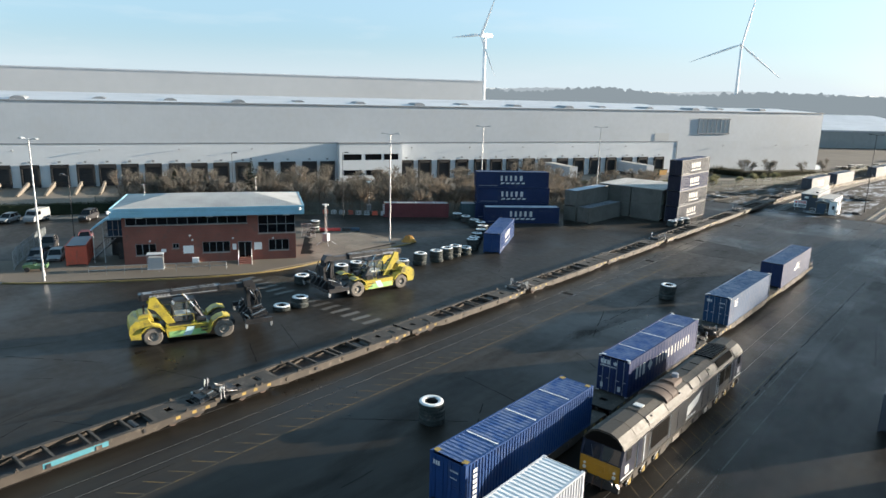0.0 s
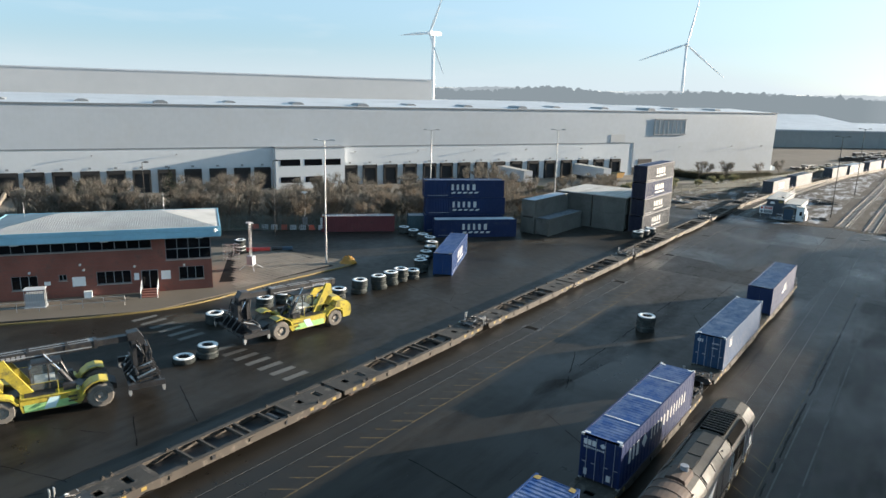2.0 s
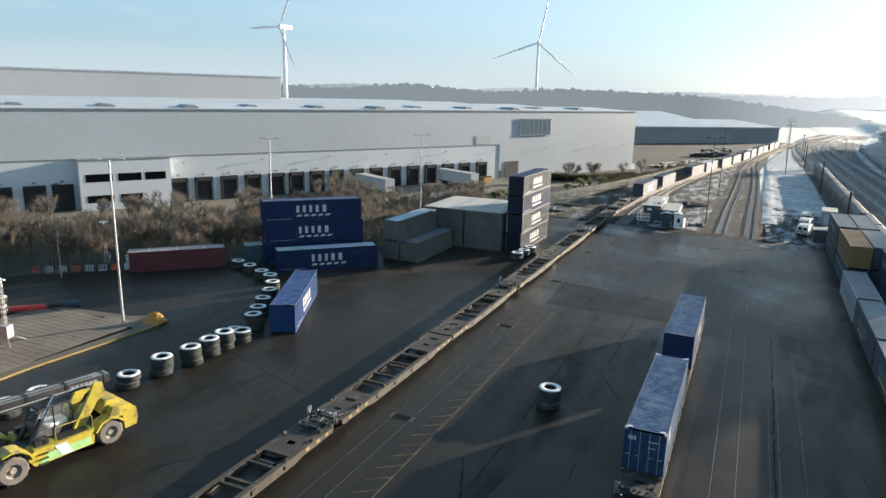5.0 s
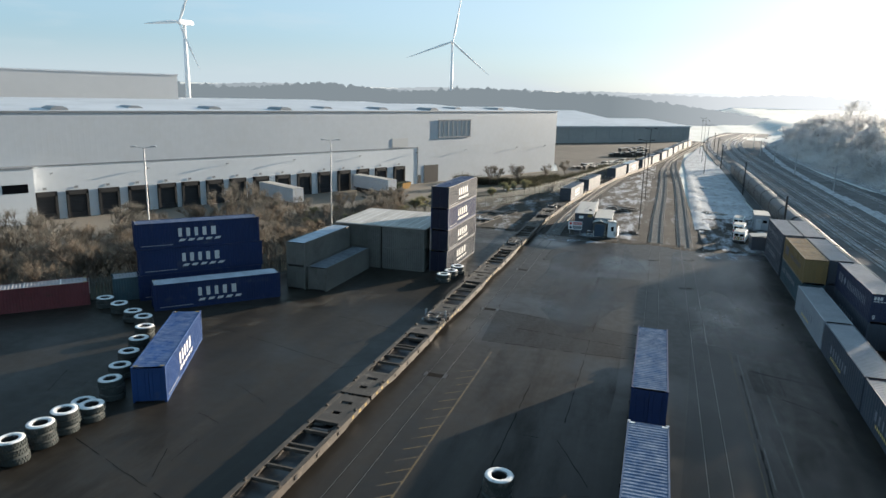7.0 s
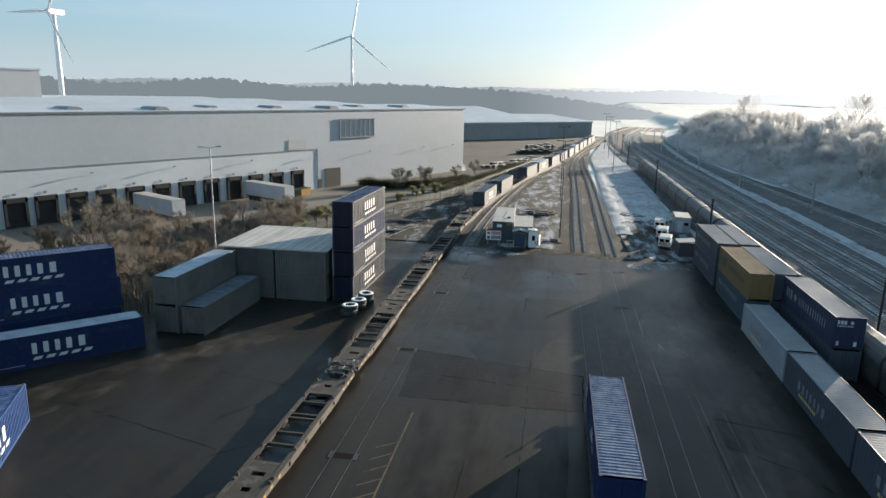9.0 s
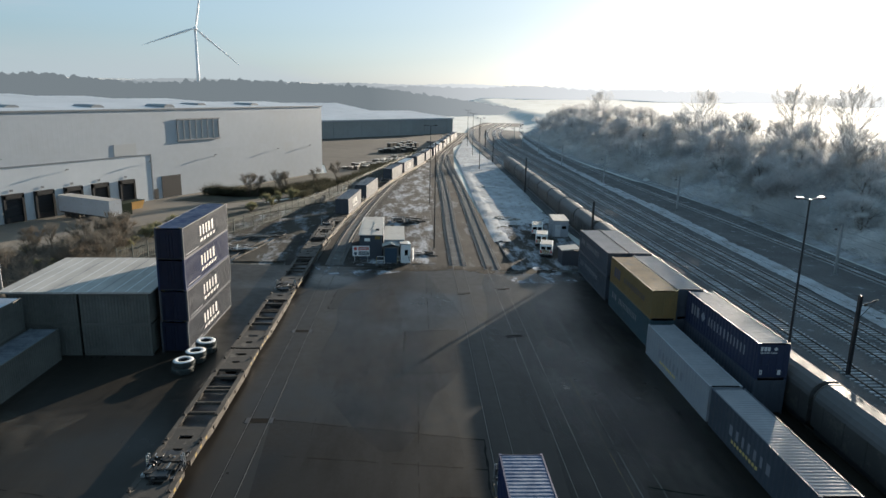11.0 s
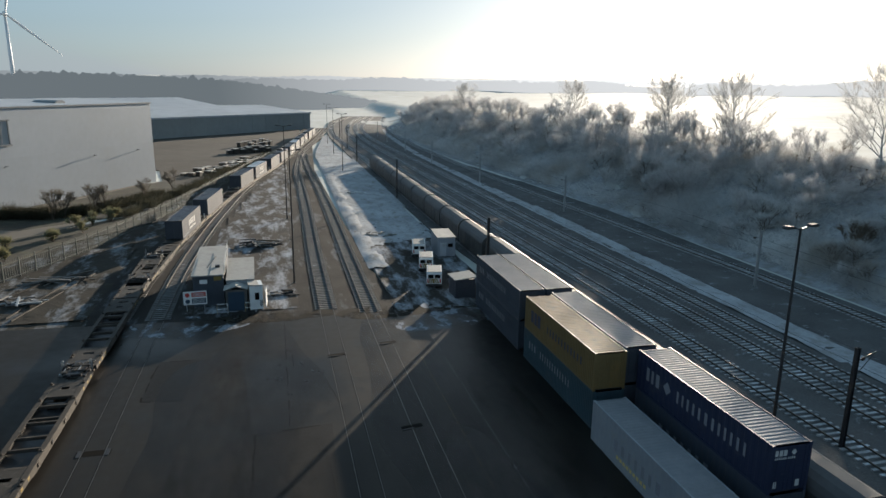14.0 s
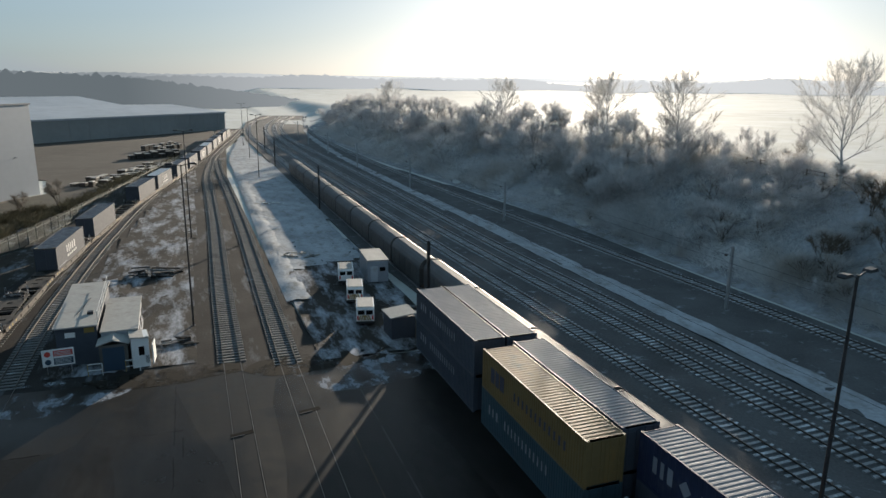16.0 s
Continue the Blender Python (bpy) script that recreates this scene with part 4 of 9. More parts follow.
DOCK_DOOR = dd.data("dock_door", M["dark"])
nb = MB()
nb.box(-0.3, 0.0, 5.35, 0.3, 0.05, 5.75)
NUMBER = nb.data("bay_sign", M["trim_grey"])
for k, s in enumerate(DOCKS):
    d = part("dock_shelter", DOCK_FRAME, "", wh, "black rubber dock shelter" if k == 0 else "", m=pose(s, 0.06, 0))
    part("dock_door", DOCK_DOOR, "", d)
    part("bay_sign", NUMBER, "", d)
for s0, s1, z1, nm in ((53.8, 59.1, 4.7, "roller_door"), (60.2, 61.3, 2.2, "side_door")):
    b = MB()
    b.box(s0, 0.02, 0, s1, 0.12, z1)
    part(nm, b, "dark", wh)
lv = MB()
lv.box(41.2, 0.02, 12.2, 53.9, 0.16, 16.7)
lou = part("louvre", lv, "far_wall", wh, "large louvred panel with upright bars")
for k in range(8):
    b = MB()
    b.box(41.3 + k * 1.78, 0.16, 12.3, 41.5 + k * 1.78, 0.30, 16.6)
    part("bar", b, "trim_grey", lou)
b = MB()
b.box(41.0, 0.1, 16.6, 54.1, 0.34, 16.9)
b.box(41.0, 0.1, 12.0, 54.1, 0.34, 12.3)
part("louvre_frame", b, "trim_grey", lou)
b = MB()
b.box(65.1, 0.02, 9.9, 70.4, 0.12, 12.2)
part("vent_panel", b, "far_wall", wh)
for s in (6.5, 20.6, 43.3, 62.2, 81.3, 100.1, 116.5, 133, 150.0, 191.3, 208.0, 224.8, 242):
    b = MB()
    b.cyl((s, 0, 8.0), (s, 0.55, 8.3), 0.05, 6)
    b.cbox(s, 0.7, 8.24, 0.35, 0.5, 0.16)
    part("wall_lamp", b, "trim_grey", wh)
for s in (214.2, 219.5, 224.2, 229.0, 234.4, 239.5, 245.0):
    b = MB()
    b.prism([(0.6, -0.1), (0.6, 1.25), (2.0, 1.25), (14.0, 0.25), (14.0, -0.1)], s - 0.22, s + 0.22, "x")
    solid("dock_ramp_wall", b, "yard_concrete", "low sloping concrete wall beside a dock ramp", "wall", "dock ramp walls", m=WH)

# ---- buildings further off ----
gb = thing("grey_high_bay_building", "tall plain pale grey shed behind the warehouse", "building", m=pose(-197, 257, 0, 0, 0, -118.0))
b = MB()
b.box(0, -120, -1, 420, 0, 28.3)
part("wall", b, "far_wall", gb)
b = MB()
b.prism([(0.3, 28.3), (0.3, 28.8), (-60, 30), (-120.3, 28.8), (-120.3, 28.3)], -0.3, 420.3, "x")
part("roof", b, "roof_frost", gb)
fs = thing("distribution_shed", "long low shed with dark walls and frosted roof", "building", m=pose(-98, 377, 0, 0, 0, 43.0))
b = MB()
b.box(0, 0, -1, 128, 150, 8.2)
part("wall", b, "far_dark", fs)
b = MB()
b.prism([(-0.5, 8.2), (-0.5, 8.9), (38, 11.8), (76, 10.6), (114, 14.6), (150.5, 13.2), (150.5, 8.2)], -0.5, 128.5, "x")
part("roof", b, "roof_frost", fs)
for k in range(14):
    b = MB()
    b.box(6 + k * 9, -0.12, 0, 6.3 + k * 9, 0, 8.2)
    part("column", b, "far_dark", fs)

# ---- fences ----


def palisade(name, pts, h, material, label, pitch=0.30, nearfirst=0):
    f = thing(name, label, "fence", kind="structure")
    ev = curve_points(pts, 2.75) if len(pts) > 2 else [(pts[0][0] + (pts[1][0] - pts[0][0]) * i / 8, pts[0][1] + (pts[1][1] - pts[0][1]) * i / 8) for i in range(9)]
    for i, ((x0, y0), (x1, y1)) in enumerate(zip(ev, ev[1:])):
        L_ = math.hypot(x1 - x0, y1 - y0)
        m = pose(x0, y0, 0, 0, 0, math.degrees(math.atan2(y1 - y0, x1 - x0)))
        b = MB()
        b.box(-0.05, -0.05, 0, 0.05, 0.05, h)
        po = part("post", b, material, f, m=m)
        b = MB()
        b.box(0, -0.02, 0.3, L_, 0.02, 0.37)
        b.box(0, -0.02, h - 0.5, L_, 0.02, h - 0.43)
        k = 0.12
        while k < L_:
            b.prism([(k, 0.05), (k + 0.09, 0.05), (k + 0.09, h - 0.08), (k + 0.045, h + 0.05), (k, h - 0.08)], 0.02, 0.03, "y")
            k += pitch
        part("pale_panel", b, material, po)
    return f


palisade("yard_fence", [(-128, 50), (-112, 62), (-100, 74.2), (-88, 87), (-76, 99.2), (-64.5, 117), (-62.5, 138)], 2.6, "fence", "dark palisade fence in front of shrubs")
palisade("track_fence", [(-66, 152), (-60, 166), (-52, 186), (-46.3, 206), (-41.5, 228), (-35, 262), (-28, 298), (-18, 345), (-8, 395)], 2.6, "fence", "dark palisade fence beside the sidings", pitch=0.36)
ff = thing("field_fence", "weathered post and rail fence along the field", "fence", kind="structure")
prev = None
for i in range(60):
    y = 120 + i * 3.4
    x = 68 + 0.12 * (y - 200)
    z = ground_z(x, y)
    b = MB()
    b.box(-0.06, -0.06, -0.3, 0.06, 0.06, 1.25)
    part("post", b, "bark", ff, m=pose(x, y, z))
    if prev:
        b = MB()
        for h in (0.55, 1.1):
            b.cyl((prev[0], prev[1], prev[2] + h), (x, y, z + h), 0.035, 4)
        part("fence_rail", b, "bark", ff)
    prev = (x, y, z)

# ---- containers ----


def corrugated(length, h, depth, pitch=0.28):
    """A pressed steel panel in xz, facing -y."""
    b = MB()
    pr, x = [], 0.0
    while x < length - 1e-3:
        k = min(pitch, length - x)
        pr += [(x, 0.0), (x + k * 0.36, 0.0), (x + k * 0.5, depth), (x + k * 0.86, depth)]
        x += pitch
    pr.append((length, 0.0))
    n = len(pr)
    b.v = [(px, py, z) for z in (0, h) for px, py in pr]
    b.f = [(i, i + 1, n + i + 1, n + i) for i in range(n - 1)]
    return b


LIVERY = {}
panel_cache = {}


def container(name, label, m, side, roof, length=13.72, width=2.5, h=2.9, livery=None, group="", smooth_side=False, end_mark=False, edge=None, ends=None):
    """A 45 ft box standing on z 0, its length along y, its door end towards -y."""
    key = (side, roof, length, h, livery, smooth_side, end_mark, edge, ends)
    if key in panel_cache:
        return tagged(copy_thing(panel_cache[key], m), label)
    edge = edge or side
    c = thing(name, label, "container", group, m=m)
    for s in (-1, 1):
        b = corrugated(length - 0.24, h - 0.28, 0.018, 0.57) if smooth_side else corrugated(length - 0.24, h - 0.28, 0.045)
        b.v = [(x + 0.12, y, z + 0.16) for x, y, z in b.v]
        part("side_panel", b, side, c, m=pose(-(width / 2 - 0.01), length, 0, 0, 0, -90) if s < 0 else pose(width / 2 - 0.01, 0, 0, 0, 0, 90))
    b = corrugated(length - 0.3, width - 0.12, 0.025, 0.34)
    # laid flat for the roof, ribs across
    b.v = [(z - (width - 0.12) / 2, x + 0.15, h - 0.02 - y) for x, y, z in b.v]
    b.f = [f[::-1] for f in b.f]
    part("roof", b, roof, c)
    for x in (-1, 1):
        b = MB()
        b.box(x * (width / 2 - 0.05) - 0.05, 0.08, h - 0.1, x * (width / 2 - 0.05) + 0.05, length - 0.08, h)
        part("top_rail", b, edge, c)
        b = MB()
        b.box(x * (width / 2 - 0.06) - 0.06, 0.08, 0.0, x * (width / 2 - 0.06) + 0.06, length - 0.08, 0.17)
        part("bottom_rail", b, edge, c)
        for y in (0, length):
            yy = 0.09 if y == 0 else length - 0.09
            b = MB()
            b.cbox(x * (width / 2 - 0.08), yy, 0.1, 0.16, 0.18, h - 0.2)
            p = part("corner_post", b, edge, c)
            for zz in (0, h - 0.12):
                b = MB()
                b.cbox(x * (width / 2 - 0.085), yy, zz, 0.18, 0.19, 0.125)
                part("corner_casting", b, "steel_grey" if livery in ("emblem", "word") else edge, p)
    b = MB()
    b.box(-width / 2 + 0.1, length - 0.06, 0.1, width / 2 - 0.1, length - 0.02, h - 0.06)
    part("front_wall", b, side, c)
    b = MB()
    b.box(-width / 2 + 0.05, 0.1, 0.05, width / 2 - 0.05, length - 0.1, 0.14)
    part("floor", b, "steel_dark", c)
    for x in (-1, 1):
        b = MB()
        b.box(min(0.012 * x, x * (width / 2 - 0.16)), 0.03, 0.14, max(0.012 * x, x * (width / 2 - 0.16)), 0.07, h - 0.12)
        for k in range(4):
            z0 = 0.26 + k * (h - 0.5) / 4
            b.box(min(0.1 * x, x * 1.0), 0.022, z0, max(0.1 * x, x * 1.0), 0.03, z0 + (h - 0.5) / 4 - 0.12)
        d = part("door", b, ends or side, c)
        for xx in (0.28, 0.85):
            b = MB()
            b.cyl((x * xx, 0.005, 0.12), (x * xx, 0.005, h - 0.1), 0.022, 6)
            b.box(min(x * xx, x * (xx + 0.24)), -0.012, 1.15, max(x * xx, x * (xx + 0.24)), 0.01, 1.2)
            part("lock_bar", b, "steel_grey" if livery in ("emblem", "word") else ends or edge, d)
    if end_mark:
        b = MB()
        if livery in ("word", "faint"):
            blocks(b, -1.05, h - 0.62, (0.2, 0.2, 0.22, -0.05), 0.34, 0.06)
            b.prism([(0.13, h - 0.62), (0.32, h - 0.45), (0.13, h - 0.28), (-0.06, h - 0.45)], -0.006, 0.0, "y")
            blocks(b, -1.05, h - 0.83, (0.07,) * 11, 0.12, 0.05)
            b.box(-0.95, -0.006, 0.35, -0.75, 0, 0.75)
            b.box(0.45, -0.006, 0.35, 0.7, 0, 0.75)
        else:
            blocks(b, -1.0, h - 0.7, (0.12, 0.12, 0.12), 0.26, 0.05)
            blocks(b, 0.2, h - 0.7, (0.07,) * 6, 0.1, 0.03)
            blocks(b, 0.2, h - 1.1, (0.07,) * 5, 0.08, 0.03)
        part("door_marking", b, "letter_white", c)
    if livery in ("column", "word", "emblem", "fivebar"):
        for x in (-1, 1):
            for y in (0.12, length - 0.5):
                b = MB()
                b.cbox(x * (width / 2 - 0.26), y + 0.2, h - 0.012, 0.34, 0.36 if livery == "column" else 0.16, 0.016)
                part("corner_plate", b, "wagon_yellow" if livery in ("column", "fivebar") else "r_white", c)
    if livery in ("column", "word"):
        for f in (0.22, 0.5, 0.78):
            b = MB()
            b.box(-width / 2 + 0.14, length * f - 0.05, h - 0.02, width / 2 - 0.14, length * f + 0.05, h + 0.004)
            part("roof_seam", b, "r_white", c, "pale scuffed roof seam")
    if livery == "fivebar":
        b = MB()
        b.box(-6.3, -0.006, 0.32, -2.9, 0, 0.40)
        on_sides(c, b, "letter_dim", length, width, "strapline")
    if livery:
        LIVERY[livery](c, length, width, h)
    panel_cache[key] = c
    return c


def pieces_of(b):
    """Splits a builder of closed shapes, each added after the other, into its shapes."""
    out, lo = [], 0
    faces = sorted(b.f, key=min)
    while lo < len(b.v):
        hi, grew = lo, True
        while grew:
            grew = False
            for f in faces:
                if min(f) <= hi < max(f) and min(f) >= lo:
                    hi, grew = max(f), True
        p = MB()
        p.add(b.v[lo:hi + 1], [tuple(i - lo for i in f) for f in faces if lo <= min(f) <= hi])
        out.append(p)
        lo = hi + 1
    return out


def on_sides(c, b, material, length, width, name="letter_bar", sides=(-1, 1)):
    """b is drawn in xz, facing -y, about x 0; put on both long sides."""
    for piece in pieces_of(b):
        me = piece.data(name, M[material])
        for s in sides:
            part(name, me, "", c, m=pose(s * (width / 2 + 0.002), length / 2, 0, 0, 0, 90 if s > 0 else -90))


def bar_row(b, x, z, widths, h, gap, fill=0.62):
    """A row of plain upright bars with clipped corners, of a marking's size, in place of its writing."""
    for w in widths:
        if w > 0:
            x0, x1, k = x + w * (1 - fill) / 2, x + w * (1 + fill) / 2, 0.05
            b.prism([(x0 + k, z), (x1, z), (x1, z + h - k), (x1 - k, z + h), (x0, z + h), (x0, z + k)], -0.006, 0.0, "y")
        x += abs(w) + gap


def livery_fivebar(c, length, width, h):
    b = MB()
    bar_row(b, -2.4, 1.22, (0.62, 0.66, 0.62, 0.70, 0.84), 0.98, 0.24)
    for k in range(5):
        x = -2.3 + k * 0.98
        b.prism([(x - 0.02, 0.66), (x + 0.60, 0.66), (x + 0.84, 0.94), (x + 0.22, 0.94)], -0.006, 0.0, "y")
    on_sides(c, b, "letter_white", length, width)


def livery_word(c, length, width, h):
    b = MB()
    bar_row(b, -5.7, 1.15, (0.52, 0.42, 0.62), 0.95, 0.12, 0.66)
    bar_row(b, -2.0, 1.18, (0.40, 0.36, 0.42, 0.42, 0.44, 0.56, 0.44, 0.40, 0.38, 0.38, 0.42, 0.38), 0.80, 0.18, 0.5)
    b.prism([(-3.05, 1.15), (-2.6, 1.62), (-3.05, 2.1), (-3.5, 1.62)], -0.006, 0.0, "y")
    on_sides(c, b, "letter_white", length, width)


def livery_emblem(c, length, width, h):
    b = MB()
    b.box(-5.4, -0.006, 1.7, -5.1, 0, 2.3)
    b.box(-4.95, -0.006, 1.7, -4.65, 0, 2.3)
    b.box(-5.6, -0.006, 2.4, -4.5, 0, 2.46)
    on_sides(c, b, "letter_white", length, width)


def livery_swoosh(c, length, width, h):
    b = MB()
    b.prism([(-1.5, 1.2), (-0.6, 1.1), (0.4, 1.35), (1.2, 1.7), (0.1, 1.62), (-0.9, 1.5)], -0.006, 0.0, "y")
    b.prism([(-0.9, 1.75), (0.2, 1.8), (0.9, 2.05), (-0.2, 2.0)], -0.006, 0.0, "y")
    blocks(b, 0.6, 1.1, (0.12,) * 5, 0.2, 0.06)
    on_sides(c, b, "letter_white", length, width)


def livery_haul(c, length, width, h):
    b = MB()
    blocks(b, -3.6, 1.0, (0.45, 0.35, 0.3, 0.3, 0.35, 0.3, 0.45), 0.75, 0.5)
    on_sides(c, b, "letter_dim", length, width)
    b = MB()
    blocks(b, -3.2, 0.55, (0.28,) * 9, 0.25, 0.14)
    on_sides(c, b, "letter_gold", length, width, "strapline")


def livery_dim(c, length, width, h):
    b = MB()
    bar_row(b, -5.7, 1.35, (0.46, 0.4, 0.52, -0.5) + (0.34,) * 12, 0.66, 0.18, 0.5)
    on_sides(c, b, "letter_dim", length, width)


def livery_ochre(c, length, width, h):
    b = MB()
    blocks(b, -5.4, 1.0, (0.6, 0.55, 0.65), 1.1, 0.16)
    blocks(b, -1.8, 1.2, (0.22,) * 12, 0.6, 0.36)
    on_sides(c, b, "letter_navy", length, width)


def livery_column(c, length, width, h):
    b = MB()
    for k in range(6):
        b.box(-6.2, -0.006, 0.6 + k * 0.32, -5.85, 0, 0.82 + k * 0.32)
    on_sides(c, b, "letter_white", length, width)


def livery_faint(c, length, width, h):
    b = MB()
    bar_row(b, -5.7, 1.15, (0.52, 0.42, 0.62), 0.95, 0.12, 0.66)
    bar_row(b, -2.0, 1.18, (0.40, 0.36, 0.42, 0.42, 0.44, 0.56, 0.44, 0.40, 0.38, 0.38, 0.42, 0.38), 0.80, 0.18, 0.5)
    b.prism([(-3.05, 1.15), (-2.6, 1.62), (-3.05, 2.1), (-3.5, 1.62)], -0.006, 0.0, "y")
    on_sides(c, b, "letter_dim", length, width)


LIVERY.update(faint=livery_faint, dim=livery_dim, ochre=livery_ochre, fivebar=livery_fivebar, word=livery_word, emblem=livery_emblem, swoosh=livery_swoosh, haul=livery_haul, column=livery_column)

# ---- wagons ----


def wagon(m, label, half_front, length=18.9):
    """One platform of a low twin container wagon, along y from 0; half_front says which end carries the coupling."""
    w = thing("flat_wagon", label, "wagon", "container wagons", m=m)
    W2 = 1.3
    for s in (-1, 1):
        b = MB()
        # deep side beam, fish-bellied towards the middle
        b.prism([(0.0, 0.62), (0.0, 0.95), (length, 0.95), (length, 0.62), (length - 3.2, 0.55), (length - 4.4, 0.38), (4.4, 0.38), (3.2, 0.55)], s * W2 - 0.11 * s, s * W2, "x") if s > 0 else b.prism([(0.0, 0.62), (0.0, 0.95), (length, 0.95), (length, 0.62), (length - 3.2, 0.55), (length - 4.4, 0.38), (4.4, 0.38), (3.2, 0.55)], -W2, -W2 + 0.11, "x")
        b.box(s * (W2 - 0.17) - 0.17, 0.0, 0.93, s * (W2 - 0.17) + 0.17, length, 0.965)
        beam = part("side_beam", b, "wagon", w)
        marks = MB()
        for k, y in enumerate((0.9, 1.9, 3.1, length - 3.1, length - 1.9, length - 0.9)):
            marks.box(s * (W2 + 0.004) - 0.004, y, 0.66, s * (W2 + 0.004) + 0.004, y + 0.32, 0.88)
        part("yellow_mark", marks, "wagon_yellow", beam)
        for k in range(4):
            b = MB()
            y = 4.9 + k * 2.9
            b.cbox(s * (W2 + 0.03), y, 0.58, 0.08, 0.16 + 0.1 * (k % 3), 0.26)
            part("lashing_fitting", b, "steel_dark" if k % 2 else "wagon", beam)
        for y in (2.2, 2.7, length - 2.2, length - 5.0, 6.2):
            b = MB()
            b.cbox(s * (W2 - 0.15), y, 0.96, 0.2, 0.2, 0.09)
            b.cyl((s * (W2 - 0.15), y, 1.05), (s * (W2 - 0.15), y, 1.15), 0.05, 8, 0.03)
            part("twistlock", b, "wagon", w)
    for a, c in ((0.0, 4.3), (length - 4.3, length)):
        b = MB()
        # end deck with two round-ended openings left in it
        o = a + 1.1
        ys = [a, o, o + 0.45, o + 1.7, o + 2.15, c]
        b.box(-W2 + 0.3, ys[0], 0.88, W2 - 0.3, ys[1], 0.945)
        b.box(-W2 + 0.3, ys[1], 0.88, -0.3, ys[2], 0.945)
        b.box(0.3, ys[1], 0.88, W2 - 0.3, ys[2], 0.945)
        b.box(-W2 + 0.3, ys[2], 0.88, W2 - 0.3, ys[3], 0.945)
        b.box(-W2 + 0.3, ys[3], 0.88, -0.45, ys[4], 0.945)
        b.box(0.45, ys[3], 0.88, W2 - 0.3, ys[4], 0.945)
        b.box(-W2 + 0.3, ys[4], 0.88, W2 - 0.3, ys[5], 0.945)
        part("end_deck", b, "wagon_deck", w)
        b = MB()
        b.box(-W2 + 0.12, a + 0.9, 0.58, W2 - 0.12, a + 3.4, 0.62)
        part("bogie_floor", b, "steel_dark", w)
        bo = MB()
        for yy in (a + 1.25, a + 3.05):
            bo.cyl((-0.85, yy, 0.37), (0.85, yy, 0.37), 0.08, 8)
        for s in (-1, 1):
            bo.box(s * 0.98 - 0.07, a + 0.9, 0.3, s * 0.98 + 0.07, a + 3.4, 0.56)
        bg = part("bogie", bo, "steel_dark", w)
        for yy in (a + 1.25, a + 3.05):
            for s in (-1, 1):
                b = MB()
                b.cyl((s * 0.68, yy, 0.37), (s * 0.80, yy, 0.37), 0.36, 18)
                part("wheel", b, "rust", bg)
    for k, y in enumerate((4.3, 6.7, 8.3, 10.4, 11.0, 13.0, length - 4.3)):
        b = MB()
        wdt = 0.16 if k not in (0, 6) else 0.3
        b.box(-W2 + 0.1, y - wdt / 2, 0.72, W2 - 0.1, y + wdt / 2, 0.95)
        part("cross_member", b, "wagon", w)
    b = MB()
    b.box(-W2 + 0.1, 4.3, 0.36, W2 - 0.1, length - 4.3, 0.42)
    part("well_floor", b, "steel_dark", w)
    b = MB()
    b.cyl((-0.6, length - 5.4, 0.62), (0.6, length - 5.4, 0.62), 0.24, 12)
    b.cyl((0.2, length - 6.2, 0.55), (0.7, length - 4.6, 0.75), 0.05, 6)
    part("air_tank", b, "steel_dark", w)
    y = -0.0 if half_front else length
    s0 = -1 if half_front else 1
    cp = MB()
    cp.box(-1.1, min(y, y + s0 * 0.35), 0.70, 1.1, max(y, y + s0 * 0.35), 1.06)
    for s in (-1, 1):
        cp.cyl((s * 0.87, y + s0 * 0.3, 1.0), (s * 0.87, y + s0 * 0.72, 1.0), 0.13, 10)
        cp.cyl((s * 0.87, y + s0 * 0.72, 1.0), (s * 0.87, y + s0 * 0.78, 1.0), 0.26, 14)
    cp.cyl((0, y + s0 * 0.2, 0.98), (0, y + s0 * 0.75, 0.95), 0.09, 8)
    cp.box(-0.5, min(y - s0 * 0.9, y + s0 * 0.2), 0.96, 0.5, max(y - s0 * 0.9, y + s0 * 0.2), 1.16)
    cpl = part("coupling", cp, "steel_dark", w)
    for s in (-1, 1):
        b = MB()
        b.cyl((s * 1.12, y + s0 * 0.45, 0.9), (s * 1.12, y + s0 * 0.45, 1.75), 0.035, 6)
        b.cyl((s * 1.0, y + s0 * 0.45, 1.75), (s * 1.12, y + s0 * 0.45, 1.75), 0.035, 6)
        b.cyl((s * 1.0, y + s0 * 0.45, 1.4), (s * 1.0, y + s0 * 0.45, 1.75), 0.035, 6)
        part("shunter_handle", b, "steel_grey", cpl)
    b = MB()
    b.cbox(0.3, y + s0 * 0.1, 1.16, 1.1, 0.7, 0.08)
    b.cbox(-0.7, y - s0 * 0.35, 1.0, 0.5, 0.5, 0.2)
    part("gangway_plate", b, "wagon", cpl)
    for k in range(6):
        b = MB()
        xx = -0.95 + 0.37 * k
        b.cyl((xx, y - s0 * (0.5 + 0.2 * (k % 3)), 1.0), (xx + 0.25, y + s0 * (0.1 + 0.15 * (k % 2)), 1.3 + 0.1 * (k % 2)), 0.05, 6)
        b.cbox(xx, y - s0 * (0.55 + 0.2 * (k % 3)), 0.96, 0.22, 0.3, 0.16)
        part("brake_fitting", b, "steel_dark" if k % 3 else "steel_grey", cpl)
    return w


first = {}


def put_wagon(x, y, front, rz=0.0, label="empty low container wagon with rust-brown steel deck"):
    m = pose(x, y, 0.0, 0, 0, rz)
    if front in first:
        return tagged(copy_thing(first[front], m), label)
    first[front] = wagon(m, label, front)
    return first[front]


